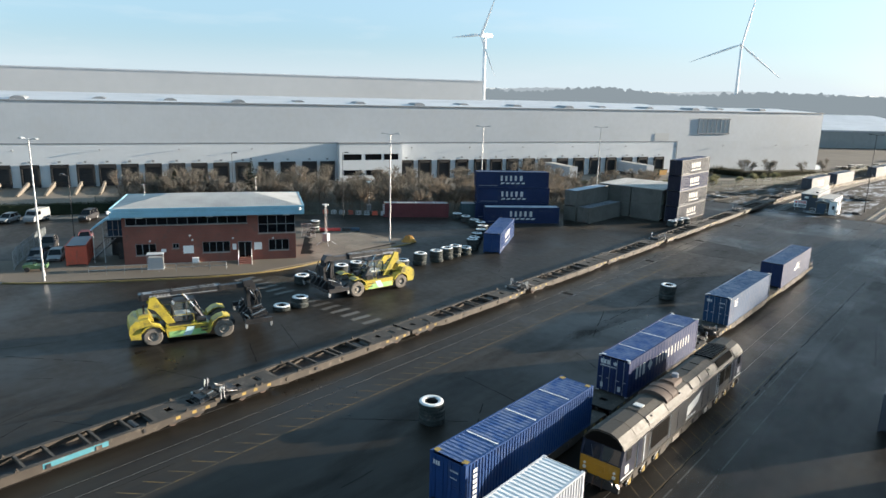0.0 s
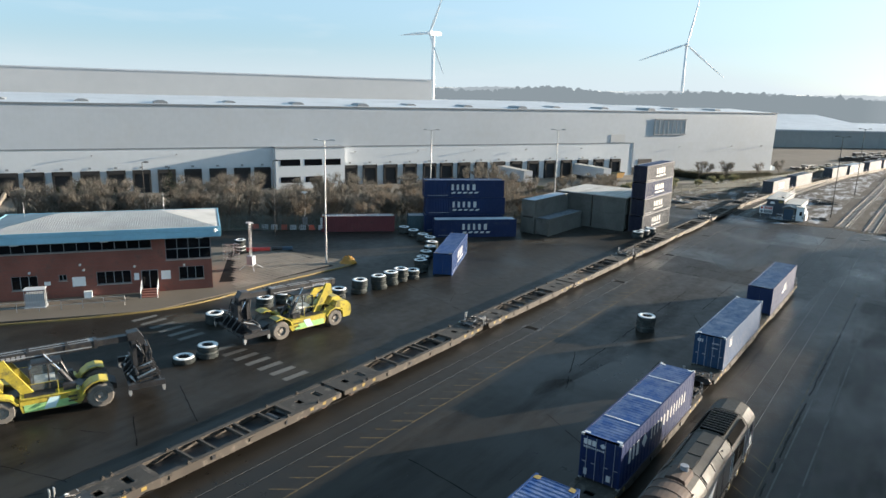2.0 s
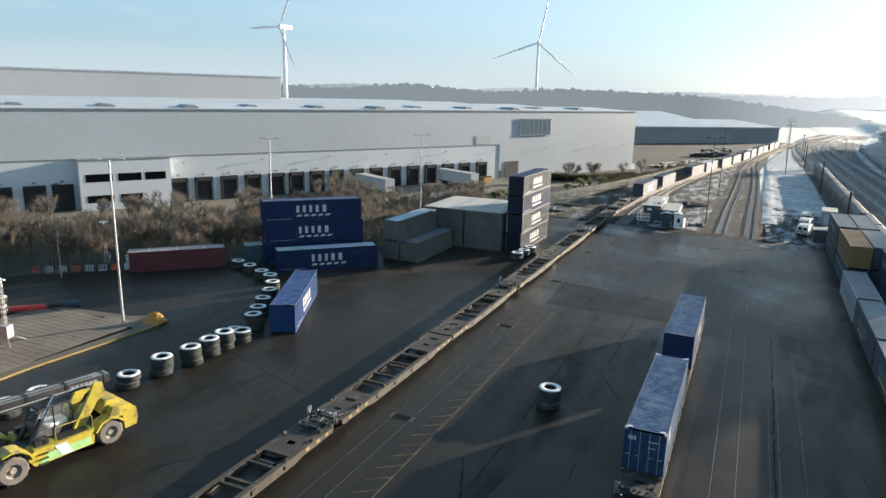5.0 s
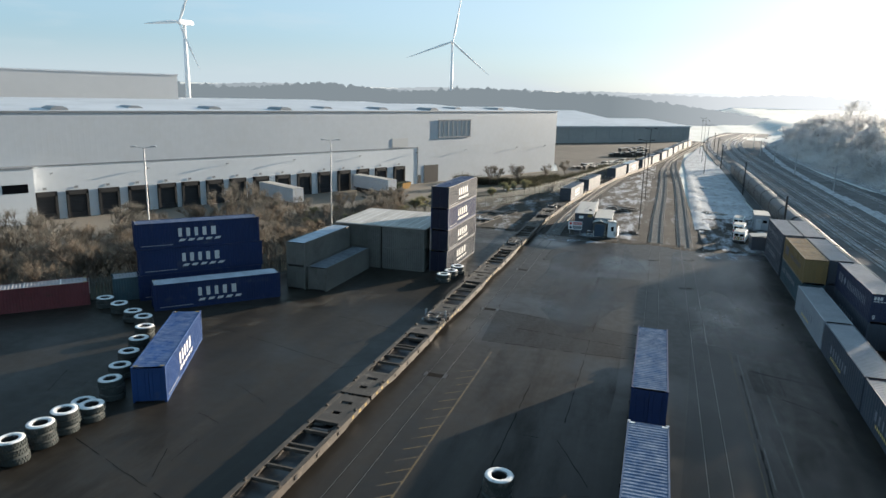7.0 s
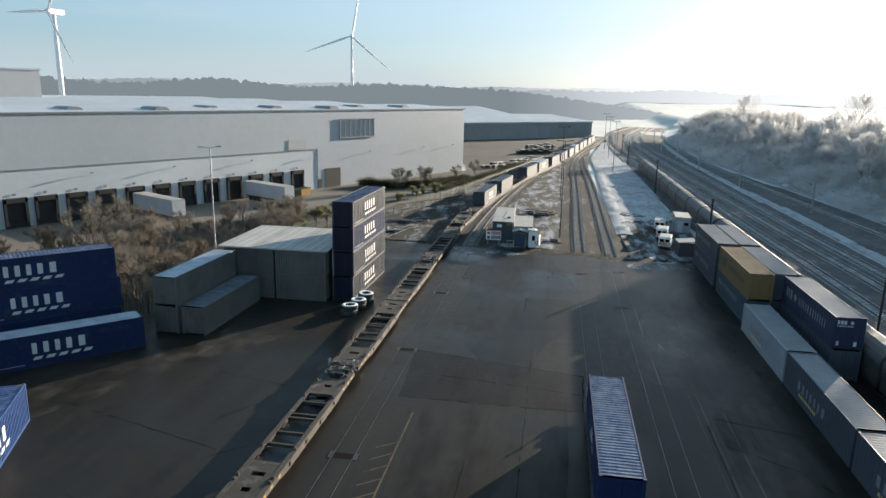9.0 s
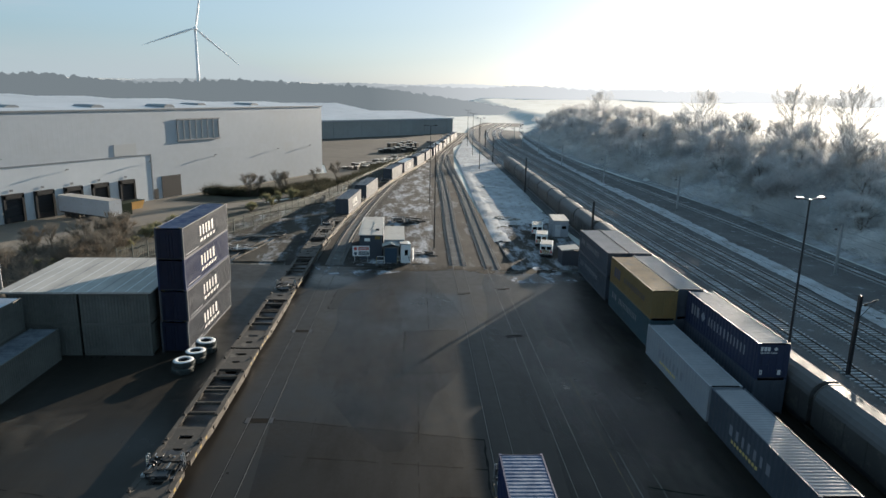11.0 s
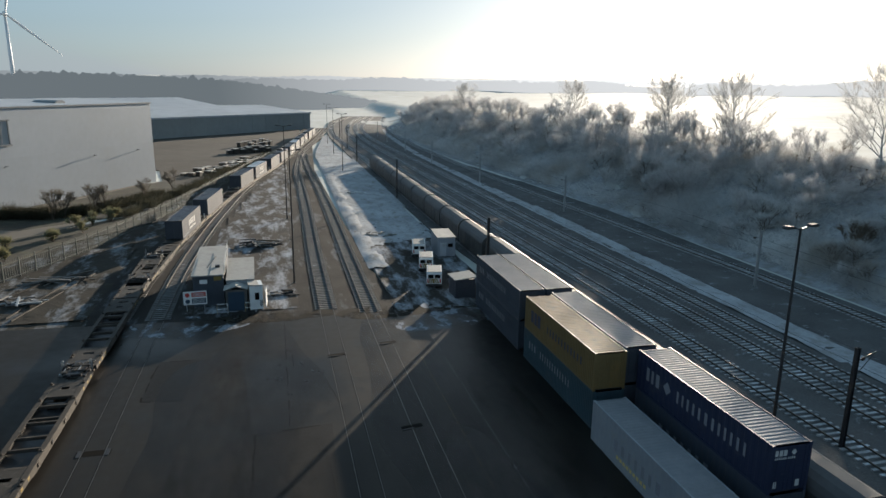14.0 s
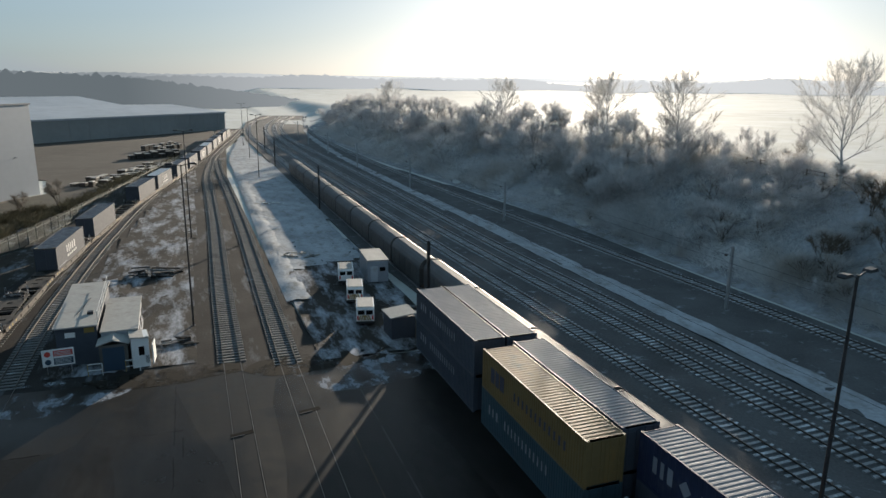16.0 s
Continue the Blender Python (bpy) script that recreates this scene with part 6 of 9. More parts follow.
def office():
    o = thing("site_office", "two-storey red brick office with pale blue fascia and frosted roof", "building", m=OB)
    L, D = 21.7, 10.5
    openings = [(0.9, 3.6, 1.2, 2.75), (5.8, 7.6, 0.0, 2.6), (8.6, 12.1, 1.2, 2.7), (15.0, 15.8, 1.9, 2.6), (17.8, 20.3, 1.1, 2.65), (-0.02, 4.9, 3.6, 6.1), (6.3, 21.3, 5.05, 6.1)]
    # front wall cut up round its openings
    xs = sorted({0.0, L, *[max(0, a[0]) for a in openings], *[a[1] for a in openings]})
    zs = sorted({0.0, 6.3, *[a[2] for a in openings], *[a[3] for a in openings]})
    w = MB()
    for x0, x1 in zip(xs, xs[1:]):
        run = None
        for z0, z1 in zip(zs, zs[1:]):
            hole = any(a[0] - 0.03 <= x0 and x1 <= a[1] + 0.03 and a[2] - 0.03 <= z0 and z1 <= a[3] + 0.03 for a in openings)
            if not hole:
                w.box(x0, -0.3, z0, x1, 0, z1)
    part("front_wall", w, "brick", o)
    for name, q in (("side_wall", (0, -D, 0, 0.3, -0.3, 6.3)), ("side_wall", (L - 0.3, -D, 0, L, -0.3, 6.3)), ("rear_wall", (0.3, -D, 0, L - 0.3, -D + 0.3, 6.3))):
        w = MB()
        w.box(*q)
        part(name, w, "brick", o)
    # brick courses standing just proud
    for k in range(13):
        w = MB()
        z = 0.25 + k * 0.45
        for x0, x1 in ((0.0, L),):
            cuts = sorted((max(0, a[0]), a[1]) for a in openings if a[2] < z + 0.03 and a[3] > z)
            x = 0.0
            for c0, c1 in cuts + [(L, L)]:
                if c0 > x + 0.05:
                    w.box(x, 0.0, z, c0, 0.012, z + 0.03)
                x = max(x, c1)
        part("mortar_course", w, "mortar", o)
    for k, (x0, x1, z0, z1) in enumerate(openings):
        x0 = max(0.02, x0)
        n = 2 if x1 - x0 < 2 else 3 if x1 - x0 < 3 else 4 if x1 - x0 < 6 else 12
        if k == 1:
            b = MB()
            b.box(x0 + 0.06, -0.2, 0, x1 - 0.06, -0.14, z1 - 0.06)
            d = part("entrance_door", b, "glass", o)
            b = MB()
            for xx in (x0, (x0 + x1) / 2 - 0.04, x1 - 0.08):
                b.box(xx, -0.16, 0, xx + 0.08, -0.05, z1)
            b.box(x0, -0.16, z1 - 0.1, x1, -0.05, z1)
            part("door_frame", b, "trim_grey", d)
            continue
        b = MB()
        b.box(x0, -0.2, z0, x1, -0.12, z0 + 0.08)
        b.box(x0, -0.2, z1 - 0.08, x1, -0.12, z1)
        for i in range(n + 1):
            xx = x0 + (x1 - x0 - 0.07) * i / n
            b.box(xx, -0.195, z0, xx + 0.07, -0.115, z1)
        if k == 5:
            b.box(x0, -0.19, 4.8, x1, -0.11, 4.88)
        win = part("window", b, "trim_grey", o)
        for i in range(n):
            b = MB()
            xx = x0 + (x1 - x0 - 0.07) * i / n
            b.box(xx + 0.07, -0.17, z0 + 0.08, xx + (x1 - x0) / n, -0.15, z1 - 0.08)
            part("pane", b, "glass", win)
        b = MB()
        b.box(x0 - 0.05, -0.05, z0 - 0.08, x1 + 0.05, 0.06, z0)
        part("sill", b, "concrete", win)
    # hipped metal roof with a deep blue fascia
    a = 1.1
    e = [(-a, a), (L + a, a), (L + a, -D - a), (-a, -D - a)]
    w = MB()
    w.v = [(x, y, 7.42) for x, y in e] + [(5.4, -D / 2, 8.5), (L - 5.4, -D / 2, 8.5)]
    w.f = [(1, 0, 4, 5), (2, 1, 5), (3, 2, 5, 4), (0, 3, 4)]
    rp = part("roof", w, "office_roof", o, "frosted ribbed metal roof")
    rib = MB()
    x = -0.6
    while x < L + 0.6:
        top = min(1.0, (x + a) / 6.5, (L + a - x) / 6.5)
        y1 = a + (-D / 2 - a) * top
        rib.add([(x - 0.03, a, 7.43), (x + 0.03, a, 7.43), (x + 0.03, y1, 7.43 + 1.07 * top), (x - 0.03, y1, 7.43 + 1.07 * top), (x, a, 7.452), (x, y1, 7.452 + 1.07 * top)], [(0, 4, 5, 3), (4, 1, 2, 5)])
        x += 0.25
    tagged(part("roof_ribs", rib, "office_roof", rp), "raised seams of the metal roof", kind="stuff")
    for q in ((-a, a - 0.06, L + a, a + 0.06), (-a, -D - a - 0.06, L + a, -D - a + 0.06), (-a - 0.06, -D - a, -a + 0.06, a), (L + a - 0.06, -D - a, L + a + 0.06, a)):
        w = MB()
        w.box(q[0], q[1], 6.35, q[2], q[3], 7.0)
        w.box(q[0], q[1] + 0.02, 7.03, q[2], q[3] + 0.02, 7.5)
        part("fascia", w, "fascia_blue", o)
    w = MB()
    w.box(-a, -D - a, 6.3, L + a, a, 6.36)
    part("soffit", w, "trim_grey", o)
    for x in (1.2, 11.0, 19.5):
        w = MB()
        w.cbox(x, 0.5, 6.12, 0.8, 0.3, 0.16)
        part("floodlight", w, "white_paint", o)
    for x, z in ((3.0, 2.95), (8.2, 3.1), (13.3, 3.0), (18.5, 3.0), (13.6, 3.6)):
        w = MB()
        w.cyl((x, 0, z), (x, 0.18, z), 0.13, 10)
        part("bulkhead_lamp", w, "letter_white", o)
    for x0, x1, z0, z1 in ((4.5, 5.5, 1.4, 2.4), (7.8, 8.3, 1.5, 2.3), (13.2, 14.5, 1.2, 2.25), (16.6, 17.2, 1.5, 1.9)):
        w = MB()
        w.box(x0, 0.0, z0, x1, 0.04, z1)
        part("notice_board", w, "white_paint", o)
    for x in (L + 0.9, -0.8):
        w = MB()
        w.cyl((x, a, 7.0), (x + 0.3, a + 0.7, 7.3), 0.05, 6)
        w.cyl((x + 0.3, a + 0.7, 7.0), (x + 0.3, a + 0.7, 7.35), 0.14, 10)
        part("camera_dome", w, "white_paint", o)
    for x, y, hh in ((5.0, -5, 10.6), (19.5, -5.2, 9.8)):
        w = MB()
        w.cyl((x, y, 8.2), (x, y, hh), 0.03, 6)
        part("aerial", w, "steel_grey", o)
    w = MB()
    w.cbox(13.0, 0.45, 0.0, 0.8, 0.5, 0.7)
    part("air_conditioner", w, "white_paint", o)
    return o


office()
# entrance steps with handrails, footway railing, external stair
st = thing("entrance_steps", "brick entrance steps with pale handrails", "steps", m=OB)
for k in range(4):
    b = MB()
    b.box(5.9, 0.3 + k * 0.5, -0.1, 7.5, 0.8 + k * 0.5, 0.52 - k * 0.15)
    part("step", b, "brick", st)
for x in (5.85, 7.55):
    b = MB()
    b.cyl((x, 0.3, 0.4), (x, 0.3, 1.5), 0.035, 6)
    b.cyl((x, 2.6, -0.1), (x, 2.6, 1.0), 0.035, 6)
    b.cyl((x, 0.3, 1.5), (x, 2.6, 1.0), 0.035, 6)
    b.cyl((x, 0.3, 1.0), (x, 2.6, 0.5), 0.03, 6)
    part("handrail", b, "white_paint", st)
rl = thing("footway_railing", "thin grey railing along the office footway", "railing", m=OB)
for k in range(9):
    b = MB()
    b.cyl((9.0 + k * 2.0, 4.4, -0.1), (9.0 + k * 2.0, 4.4, 1.0), 0.03, 6)
    part("post", b, "steel_grey", rl)
for z in (0.5, 1.0):
    b = MB()
    b.cyl((9.0, 4.4, z), (25.0, 4.4, z), 0.025, 6)
    part("rail_bar", b, "steel_grey", rl)
es = thing("external_stair", "dark steel fire escape stair beside the office", "stair", m=OB)
for k in range(12):
    b = MB()
    b.box(22.6 + k * 0.28, -4.0, 3.3 - k * 0.27, 22.9 + k * 0.28, -2.9, 3.34 - k * 0.27)
    part("tread", b, "steel_dark", es)
for y in (-4.0, -2.9):
    b = MB()
    b.cyl((22.5, y, 4.4), (26.0, y, 1.2), 0.04, 6)
    b.cyl((22.5, y, 3.3), (26.0, y, 0.1), 0.05, 6)
    for k in range(5):
        b.cyl((22.6 + k * 0.8, y, 3.2 - k * 0.75), (22.6 + k * 0.8, y, 4.3 - k * 0.73), 0.025, 6)
    part("stringer", b, "steel_dark", es)
b = MB()
b.box(21.9, -5.5, 3.3, 24.3, -1.5, 3.4)
b.box(21.9, -1.6, 4.3, 24.3, -1.52, 4.36)
b.box(24.25, -5.5, 4.3, 24.3, -1.5, 4.36)
part("landing", b, "steel_dark", es)
b = MB()
b.prism([(21.75, 5.75), (21.75, 5.92), (23.7, 5.92), (25.6, 4.55), (25.55, 4.42), (23.65, 5.75)], -6.0, -0.7, "y")
part("canopy", b, "fascia_blue", es, "pale blue canopy over the stair head")
for k in range(3):
    b = MB()
    b.box(21.8 + k * 0.66, -1.62, 3.5, 22.38 + k * 0.66, -1.58, 5.7)
    part("glazed_screen", b, "stair_glass", es)
b = MB()
b.box(21.78, -6.0, 0.0, 24.2, -5.8, 3.25)
b.box(21.78, -3.2, 0.0, 22.9, -3.1, 2.2)
part("store_front", b, "steel_dark", es)
for x in (24.25, 25.5):
    b = MB()
    b.cyl((x, -1.5, 0.0), (x, -1.5, 5.4 if x < 25 else 4.5), 0.05, 6)
    part("canopy_post", b, "steel_grey", es)
gc = thing("gas_cage", "galvanised steel storage cage on the footway", "cage", m=OB @ pose(17.6, 2.6, 0))
for k in range(9):
    b = MB()
    b.cbox(-0.9 + k * 0.225, 0.6, 0, 0.05, 0.05, 1.9)
    part("bar", b, "steel_grey", gc)
for k in range(6):
    b = MB()
    b.cbox(-0.9, -0.5 + k * 0.22, 0, 0.05, 0.05, 1.9)
    part("bar", b, "steel_grey", gc)
b = MB()
b.box(-1.0, -0.65, 1.9, 1.0, 0.68, 1.97)
b.box(-1.0, -0.65, 0.0, 1.0, 0.68, 0.06)
b.box(-0.85, -0.5, 0.06, 0.85, 0.5, 1.5)
part("roof", b, "roof_frost", gc)

# ---- reach stackers ----


def wheel(parent, x, y, r, w, side):
    b = MB()
    prof = [(r * 0.52, -w / 2), (r * 0.9, -w / 2), (r, -w * 0.32), (r, w * 0.32), (r * 0.9, w / 2), (r * 0.52, w / 2)]
    b.lathe(prof, 28, closed=True)
    k = 28
    for i in range(k):
        a = 6.2832 * i / k
        b.cbox(0, 0, -0.03, 0.10, w * 0.42, 0.06, pose(math.cos(a) * r, math.sin(a) * r, w * 0.2 * (1 if i % 2 else -1), 0, 0, math.degrees(a)) @ pose(0, 0, 0, 90, 0, 0))
    t = part("tyre", b, "tyre_dusty", parent, m=pose(x, y, r, 0, 90, 0), smooth=False)
    b = MB()
    b.lathe([(0.0, side * w * 0.30), (r * 0.2, side * w * 0.34), (r * 0.28, side * w * 0.2), (r * 0.46, side * w * 0.2), (r * 0.55, side * w * 0.45)], 20)
    part("rim", b, "hub", t)


def reach_stacker(m, label):
    r = thing("reach_stacker", label, "reach stacker", "reach stackers", m=m)
    P = lambda n, mb, mt, lab="": part(n, mb, mt, r, lab)
    b = MB()
    b.prism([(-4.3, 0.95), (-4.3, 1.25), (-3.9, 1.45), (3.6, 1.45), (4.2, 1.15), (4.2, 0.75), (3.0, 0.6), (-3.2, 0.6)], -0.75, 0.75, "x")
    P("chassis", b, "steel_dark")
    for s in (-1, 1):
        b = MB()
        b.prism([(-1.9, 0.55), (-2.0, 1.0), (-2.0, 1.55), (1.7, 1.55), (2.1, 1.1), (1.7, 0.5)], min(s * 0.75, s * 1.75), max(s * 0.75, s * 1.75), "x")
        sp = P("side_tank", b, "rs_yellow")
        b = MB()
        b.prism([(-1.75, 0.58), (-1.8, 1.12), (0.9, 1.12), (1.5, 0.58)], min(s * 1.752, s * 1.762), max(s * 1.752, s * 1.762), "x")
        part("green_panel", b, "rs_green", sp)
        b = MB()
        b.prism([(-0.6, 0.6), (-0.2, 1.4), (0.5, 1.4), (0.1, 0.6)], min(s * 1.764, s * 1.772), max(s * 1.764, s * 1.772), "x")
        part("blue_panel", b, "rs_sky", sp)
        b = MB()
        b.box(min(s * 1.0, s * 1.9), -1.9, 1.55, max(s * 1.0, s * 1.9), 1.7, 1.62)
        part("walkway", b, "rs_yellow", sp)
        # front mudguard over the drive wheels
        b = MB()
        arc = [(3.0 + 1.25 * math.cos(a), 0.95 + 1.2 * math.sin(a)) for a in (3.0, 2.5, 2.0, 1.57, 1.1)]
        arc += [(3.0 + 1.15 * math.cos(a), 0.95 + 1.1 * math.sin(a)) for a in (1.1, 1.57, 2.0, 2.5, 3.0)]
        b.prism(arc, min(s * 0.8, s * 2.1), max(s * 0.8, s * 2.1), "x")
        P("mudguard", b, "rs_yellow")
        b = MB()
        arc = [(-3.1 + 1.15 * math.cos(a), 0.8 + 1.15 * math.sin(a)) for a in (2.6, 2.1, 1.57, 1.0, 0.4)]
        arc += [(-3.1 + 1.02 * math.cos(a), 0.8 + 1.02 * math.sin(a)) for a in (0.4, 1.0, 1.57, 2.1, 2.6)]
        b.prism(arc, min(s * 0.9, s * 1.85), max(s * 0.9, s * 1.85), "x")
        P("mudguard", b, "rs_yellow")
        # boom support tower
        b = MB()
        b.prism([(-3.35, 3.3), (-3.2, 4.2), (-2.65, 4.3), (-2.25, 3.5), (-1.0, 1.5), (-1.75, 1.5), (-2.75, 3.0)], min(s * 0.72, s * 0.95), max(s * 0.72, s * 0.95), "x")
        P("boom_support", b, "rs_yellow")
        b = MB()
        b.cyl((s * 0.82, 1.6, 1.3), (s * 0.6, 0.6, 2.9), 0.17, 10)
        cy = P("lift_cylinder", b, "steel_dark")
        b = MB()
        b.cyl((s * 0.6, 0.6, 2.9), (s * 0.5, -0.3, 4.2), 0.10, 10)
        part("piston_rod", b, "chrome", cy)
        wheel(r, s * 1.15, 3.0, 0.88, 0.55, s)
        wheel(r, s * 1.75, 3.0, 0.88, 0.55, s)
        wheel(r, s * 1.45, -3.1, 0.83, 0.60, s)
        b = MB()
        b.cyl((s * 1.8, -1.9, 1.6), (s * 1.8, -1.9, 2.6), 0.025, 5)
        b.cyl((s * 1.8, -1.9, 2.6), (s * 1.8, 0.4, 2.6), 0.025, 5)
        b.cyl((s * 1.8, 0.4, 1.6), (s * 1.8, 0.4, 2.6), 0.025, 5)
        P("grab_rail", b, "rs_yellow")
    b = MB()
    b.prism([(-4.9, 0.75), (-5.05, 1.3), (-4.95, 2.0), (-4.5, 2.4), (-3.4, 2.5), (-3.1, 1.9), (-4.0, 1.7), (-4.1, 0.7)], -1.7, 1.7, "x")
    P("counterweight", b, "rs_yellow")
    b = MB()
    b.prism([(-4.3, 2.3), (-4.1, 2.75), (-3.3, 2.8), (-2.9, 2.0)], -1.0, 1.0, "x")
    P("engine_hood", b, "rs_yellow")
    b = MB()
    b.prism([(-1.2, 1.6), (-1.25, 3.2), (-0.9, 3.55), (0.7, 3.5), (1.1, 2.6), (1.0, 1.6)], -0.62, 0.62, "x")
    cab = P("cab", b, "clear_glass", "glazed operator cab")
    cab.visible_shadow = False
    b = MB()
    b.prism([(-1.2, 1.55), (-1.2, 2.1), (0.95, 2.1), (0.95, 1.55)], -0.6, 0.6, "x")
    b.box(-0.66, -1.1, 3.52, 0.66, 0.75, 3.6)
    part("cab_body", b, "steel_dark", cab)
    for q in ((-1.25, 3.2), (0.72, 3.5), (1.08, 2.6), (-1.2, 1.65)):
        b = MB()
        b.box(-0.67, q[0] - 0.05, q[1] - 0.05, 0.67, q[0] + 0.05, q[1] + 0.05)
        part("cab_bar", b, "steel_dark", cab)
    for s in (-1, 1):
        b = MB()
        for (y0, z0), (y1, z1) in (((-1.2, 1.6), (-1.25, 3.2)), ((0.72, 3.5), (1.08, 2.6)), ((1.08, 2.6), (1.0, 1.6)), ((-0.9, 3.55), (0.72, 3.5)), ((-0.1, 1.6), (-0.1, 3.5))):
            b.cyl((s * 0.64, y0, z0), (s * 0.64, y1, z1), 0.05, 5)
        part("cab_frame", b, "steel_dark", cab)
    b = MB()
    b.box(-0.5, -1.0, 1.75, 0.5, 0.3, 2.3)
    part("seat", b, "white_paint", cab)
    for s in (-1, 1):
        b = MB()
        b.box(min(s * 0.78, s * 1.7), -1.7, 1.625, max(s * 0.78, s * 1.7), 0.2, 1.65)
        P("deck_plate", b, "steel_dark", "black chequered deck plate")
        b = MB()
        b.cbox(s * 1.3, 1.1, 1.62, 0.5, 0.8, 0.4)
        P("battery_box", b, "steel_dark")
        for k in range(3):
            b = MB()
            b.box(min(s * 1.76, s * 1.95), 0.95, 0.55 + k * 0.33, max(s * 1.76, s * 1.95), 1.5, 0.59 + k * 0.33)
            P("ladder_rung", b, "steel_dark")
    for k in range(6):
        b = MB()
        b.box(-1.2, -5.02 + 0.012 * k, 1.25 + k * 0.12, 1.2, -4.98 + 0.012 * k, 1.30 + k * 0.12)
        P("radiator_slat", b, "steel_dark")
    b = MB()
    b.cyl((0.75, -3.7, 2.7), (0.75, -3.7, 3.6), 0.09, 10)
    P("exhaust_stack", b, "rust")
    # telescopic boom
    bm_ = pose(0, -3.4, 4.15, 1.3, 0, 0)
    b = MB()
    b.prism([(-0.40, -0.28), (-0.40, 0.24), (-0.34, 0.31), (0.34, 0.31), (0.40, 0.24), (0.40, -0.28)], -0.6, 6.6, "y", bm_)
    boom = P("boom", b, "steel_dark")
    b = MB()
    b.box(-0.36, -0.55, 0.312, 0.36, 6.5, 0.32, bm_)
    part("boom_top", b, "trim_grey", boom, "pale grey boom top")
    for y in (-0.3, 2.2, 4.6, 6.45):
        b = MB()
        b.prism([(-0.43, -0.31), (-0.43, 0.27), (-0.36, 0.35), (0.36, 0.35), (0.43, 0.27), (0.43, -0.31)], y - 0.09, y + 0.09, "y", bm_)
        part("boom_collar", b, "steel_dark", boom)
    for s in (-1, 1):
        b = MB()
        b.cyl((s * 0.44, 0.2, -0.05), (s * 0.44, 6.2, -0.12), 0.035, 6, m=bm_)
        part("boom_pipe", b, "steel_grey", boom)
    b = MB()
    blocks(b, 0, 0, (0.22,) * 6, 0.3, 0.08)
    part("maker_marking", b, "letter_dim", boom, m=bm_ @ pose(0.408, 0.3, -0.17, 0, 0, 90))
    part("maker_marking", b, "letter_dim", boom, m=bm_ @ pose(-0.408, 2.0, -0.17, 0, 0, -90))
    b = MB()
    b.prism([(-0.29, -0.22), (-0.29, 0.22), (0.29, 0.22), (0.29, -0.22)], 6.6, 9.3, "y", bm_)
    part("inner_boom", b, "steel_dark", boom)
    b = MB()
    for x in (-0.25, 0.25):
        b.cyl((x, 0.5, 0.38), (x, 6.0, 0.38), 0.035, 6, m=bm_)
    part("hose", b, "rubber_black", boom)
    # head, rotator and spreader
    b = MB()
    b.prism([(5.3, 4.0), (5.2, 4.75), (6.0, 4.85), (6.35, 4.3), (6.3, 2.9), (5.7, 2.7)], -0.42, 0.42, "x")
    hd = P("boom_head", b, "steel_dark")
    b = MB()
    b.cyl((0, 6.0, 2.85), (0, 6.0, 2.2), 0.55, 14)
    part("rotator", b, "steel_dark", hd)
    for s in (-1, 1):
        b = MB()
        b.cyl((s * 0.5, 5.6, 4.1), (s * 0.5, 6.6, 2.4), 0.08, 8)
        part("tilt_cylinder", b, "chrome", hd)
    b = MB()
    b.box(-0.75, 5.45, 2.2, 0.75, 5.75, 4.2)
    b.box(-0.75, 6.35, 2.2, 0.75, 6.6, 3.7)
    b.prism([(5.5, 3.9), (6.5, 3.6), (6.6, 2.6), (5.5, 2.4)], -0.3, 0.3, "x")
    part("head_frame", b, "steel_dark", hd)
    for k in range(9):
        b = MB()
        x, y = -0.8 + 0.2 * k, 5.4 + 0.14 * (k * 5 % 9)
        b.cyl((x, y, 4.2 - 0.1 * (k % 3)), (x * 1.3, y + 0.25, 3.1), 0.05, 6)
        b.cyl((x * 1.3, y + 0.25, 3.1), (x * 1.1, y - 0.05, 1.9), 0.05, 6)
        part("hanging_hose", b, "rubber_black", hd)
    b = MB()
    b.box(-3.0, 5.55, 1.55, 3.0, 6.45, 2.0)
    sp = P("spreader", b, "steel_dark", "black container spreader beam")
    b = MB()
    for x in (-1.35, -0.5, 0.5, 1.35):
        b.prism([(4.9, 1.1), (4.8, 1.7), (5.4, 2.35), (6.6, 2.35), (7.2, 1.7), (7.1, 1.1), (6.5, 0.98), (5.5, 0.98)], x - 0.06, x + 0.06, "x")
    part("spreader_frame", b, "steel_dark", sp)
    for y, z, rr in ((4.95, 1.35, 0.12), (5.5, 2.2, 0.10), (6.5, 2.2, 0.10), (7.05, 1.35, 0.12)):
        b = MB()
        b.cyl((-2.4, y, z), (2.4, y, z), rr, 8)
        part("cross_tube", b, "steel_dark", sp)
    for x in (-0.9, 0.9):
        b = MB()
        b.cyl((x, 5.0, 1.75), (x * 2.2, 5.2, 1.75), 0.09, 8)
        b.cyl((x * 2.2, 5.2, 1.75), (x * 2.9, 5.3, 1.7), 0.05, 8)
        part("side_cylinder", b, "steel_grey", sp)
    for k in range(12):
        b = MB()
        x = -2.2 + k * 0.53
        b.cyl((x, 5.25 + 0.2 * (k % 2), 2.0), (x + 0.2, 6.7, 2.55 - 0.15 * (k % 3)), 0.06, 6)
        part("spreader_hose", b, "rubber_black" if k % 3 else "steel_grey", sp)
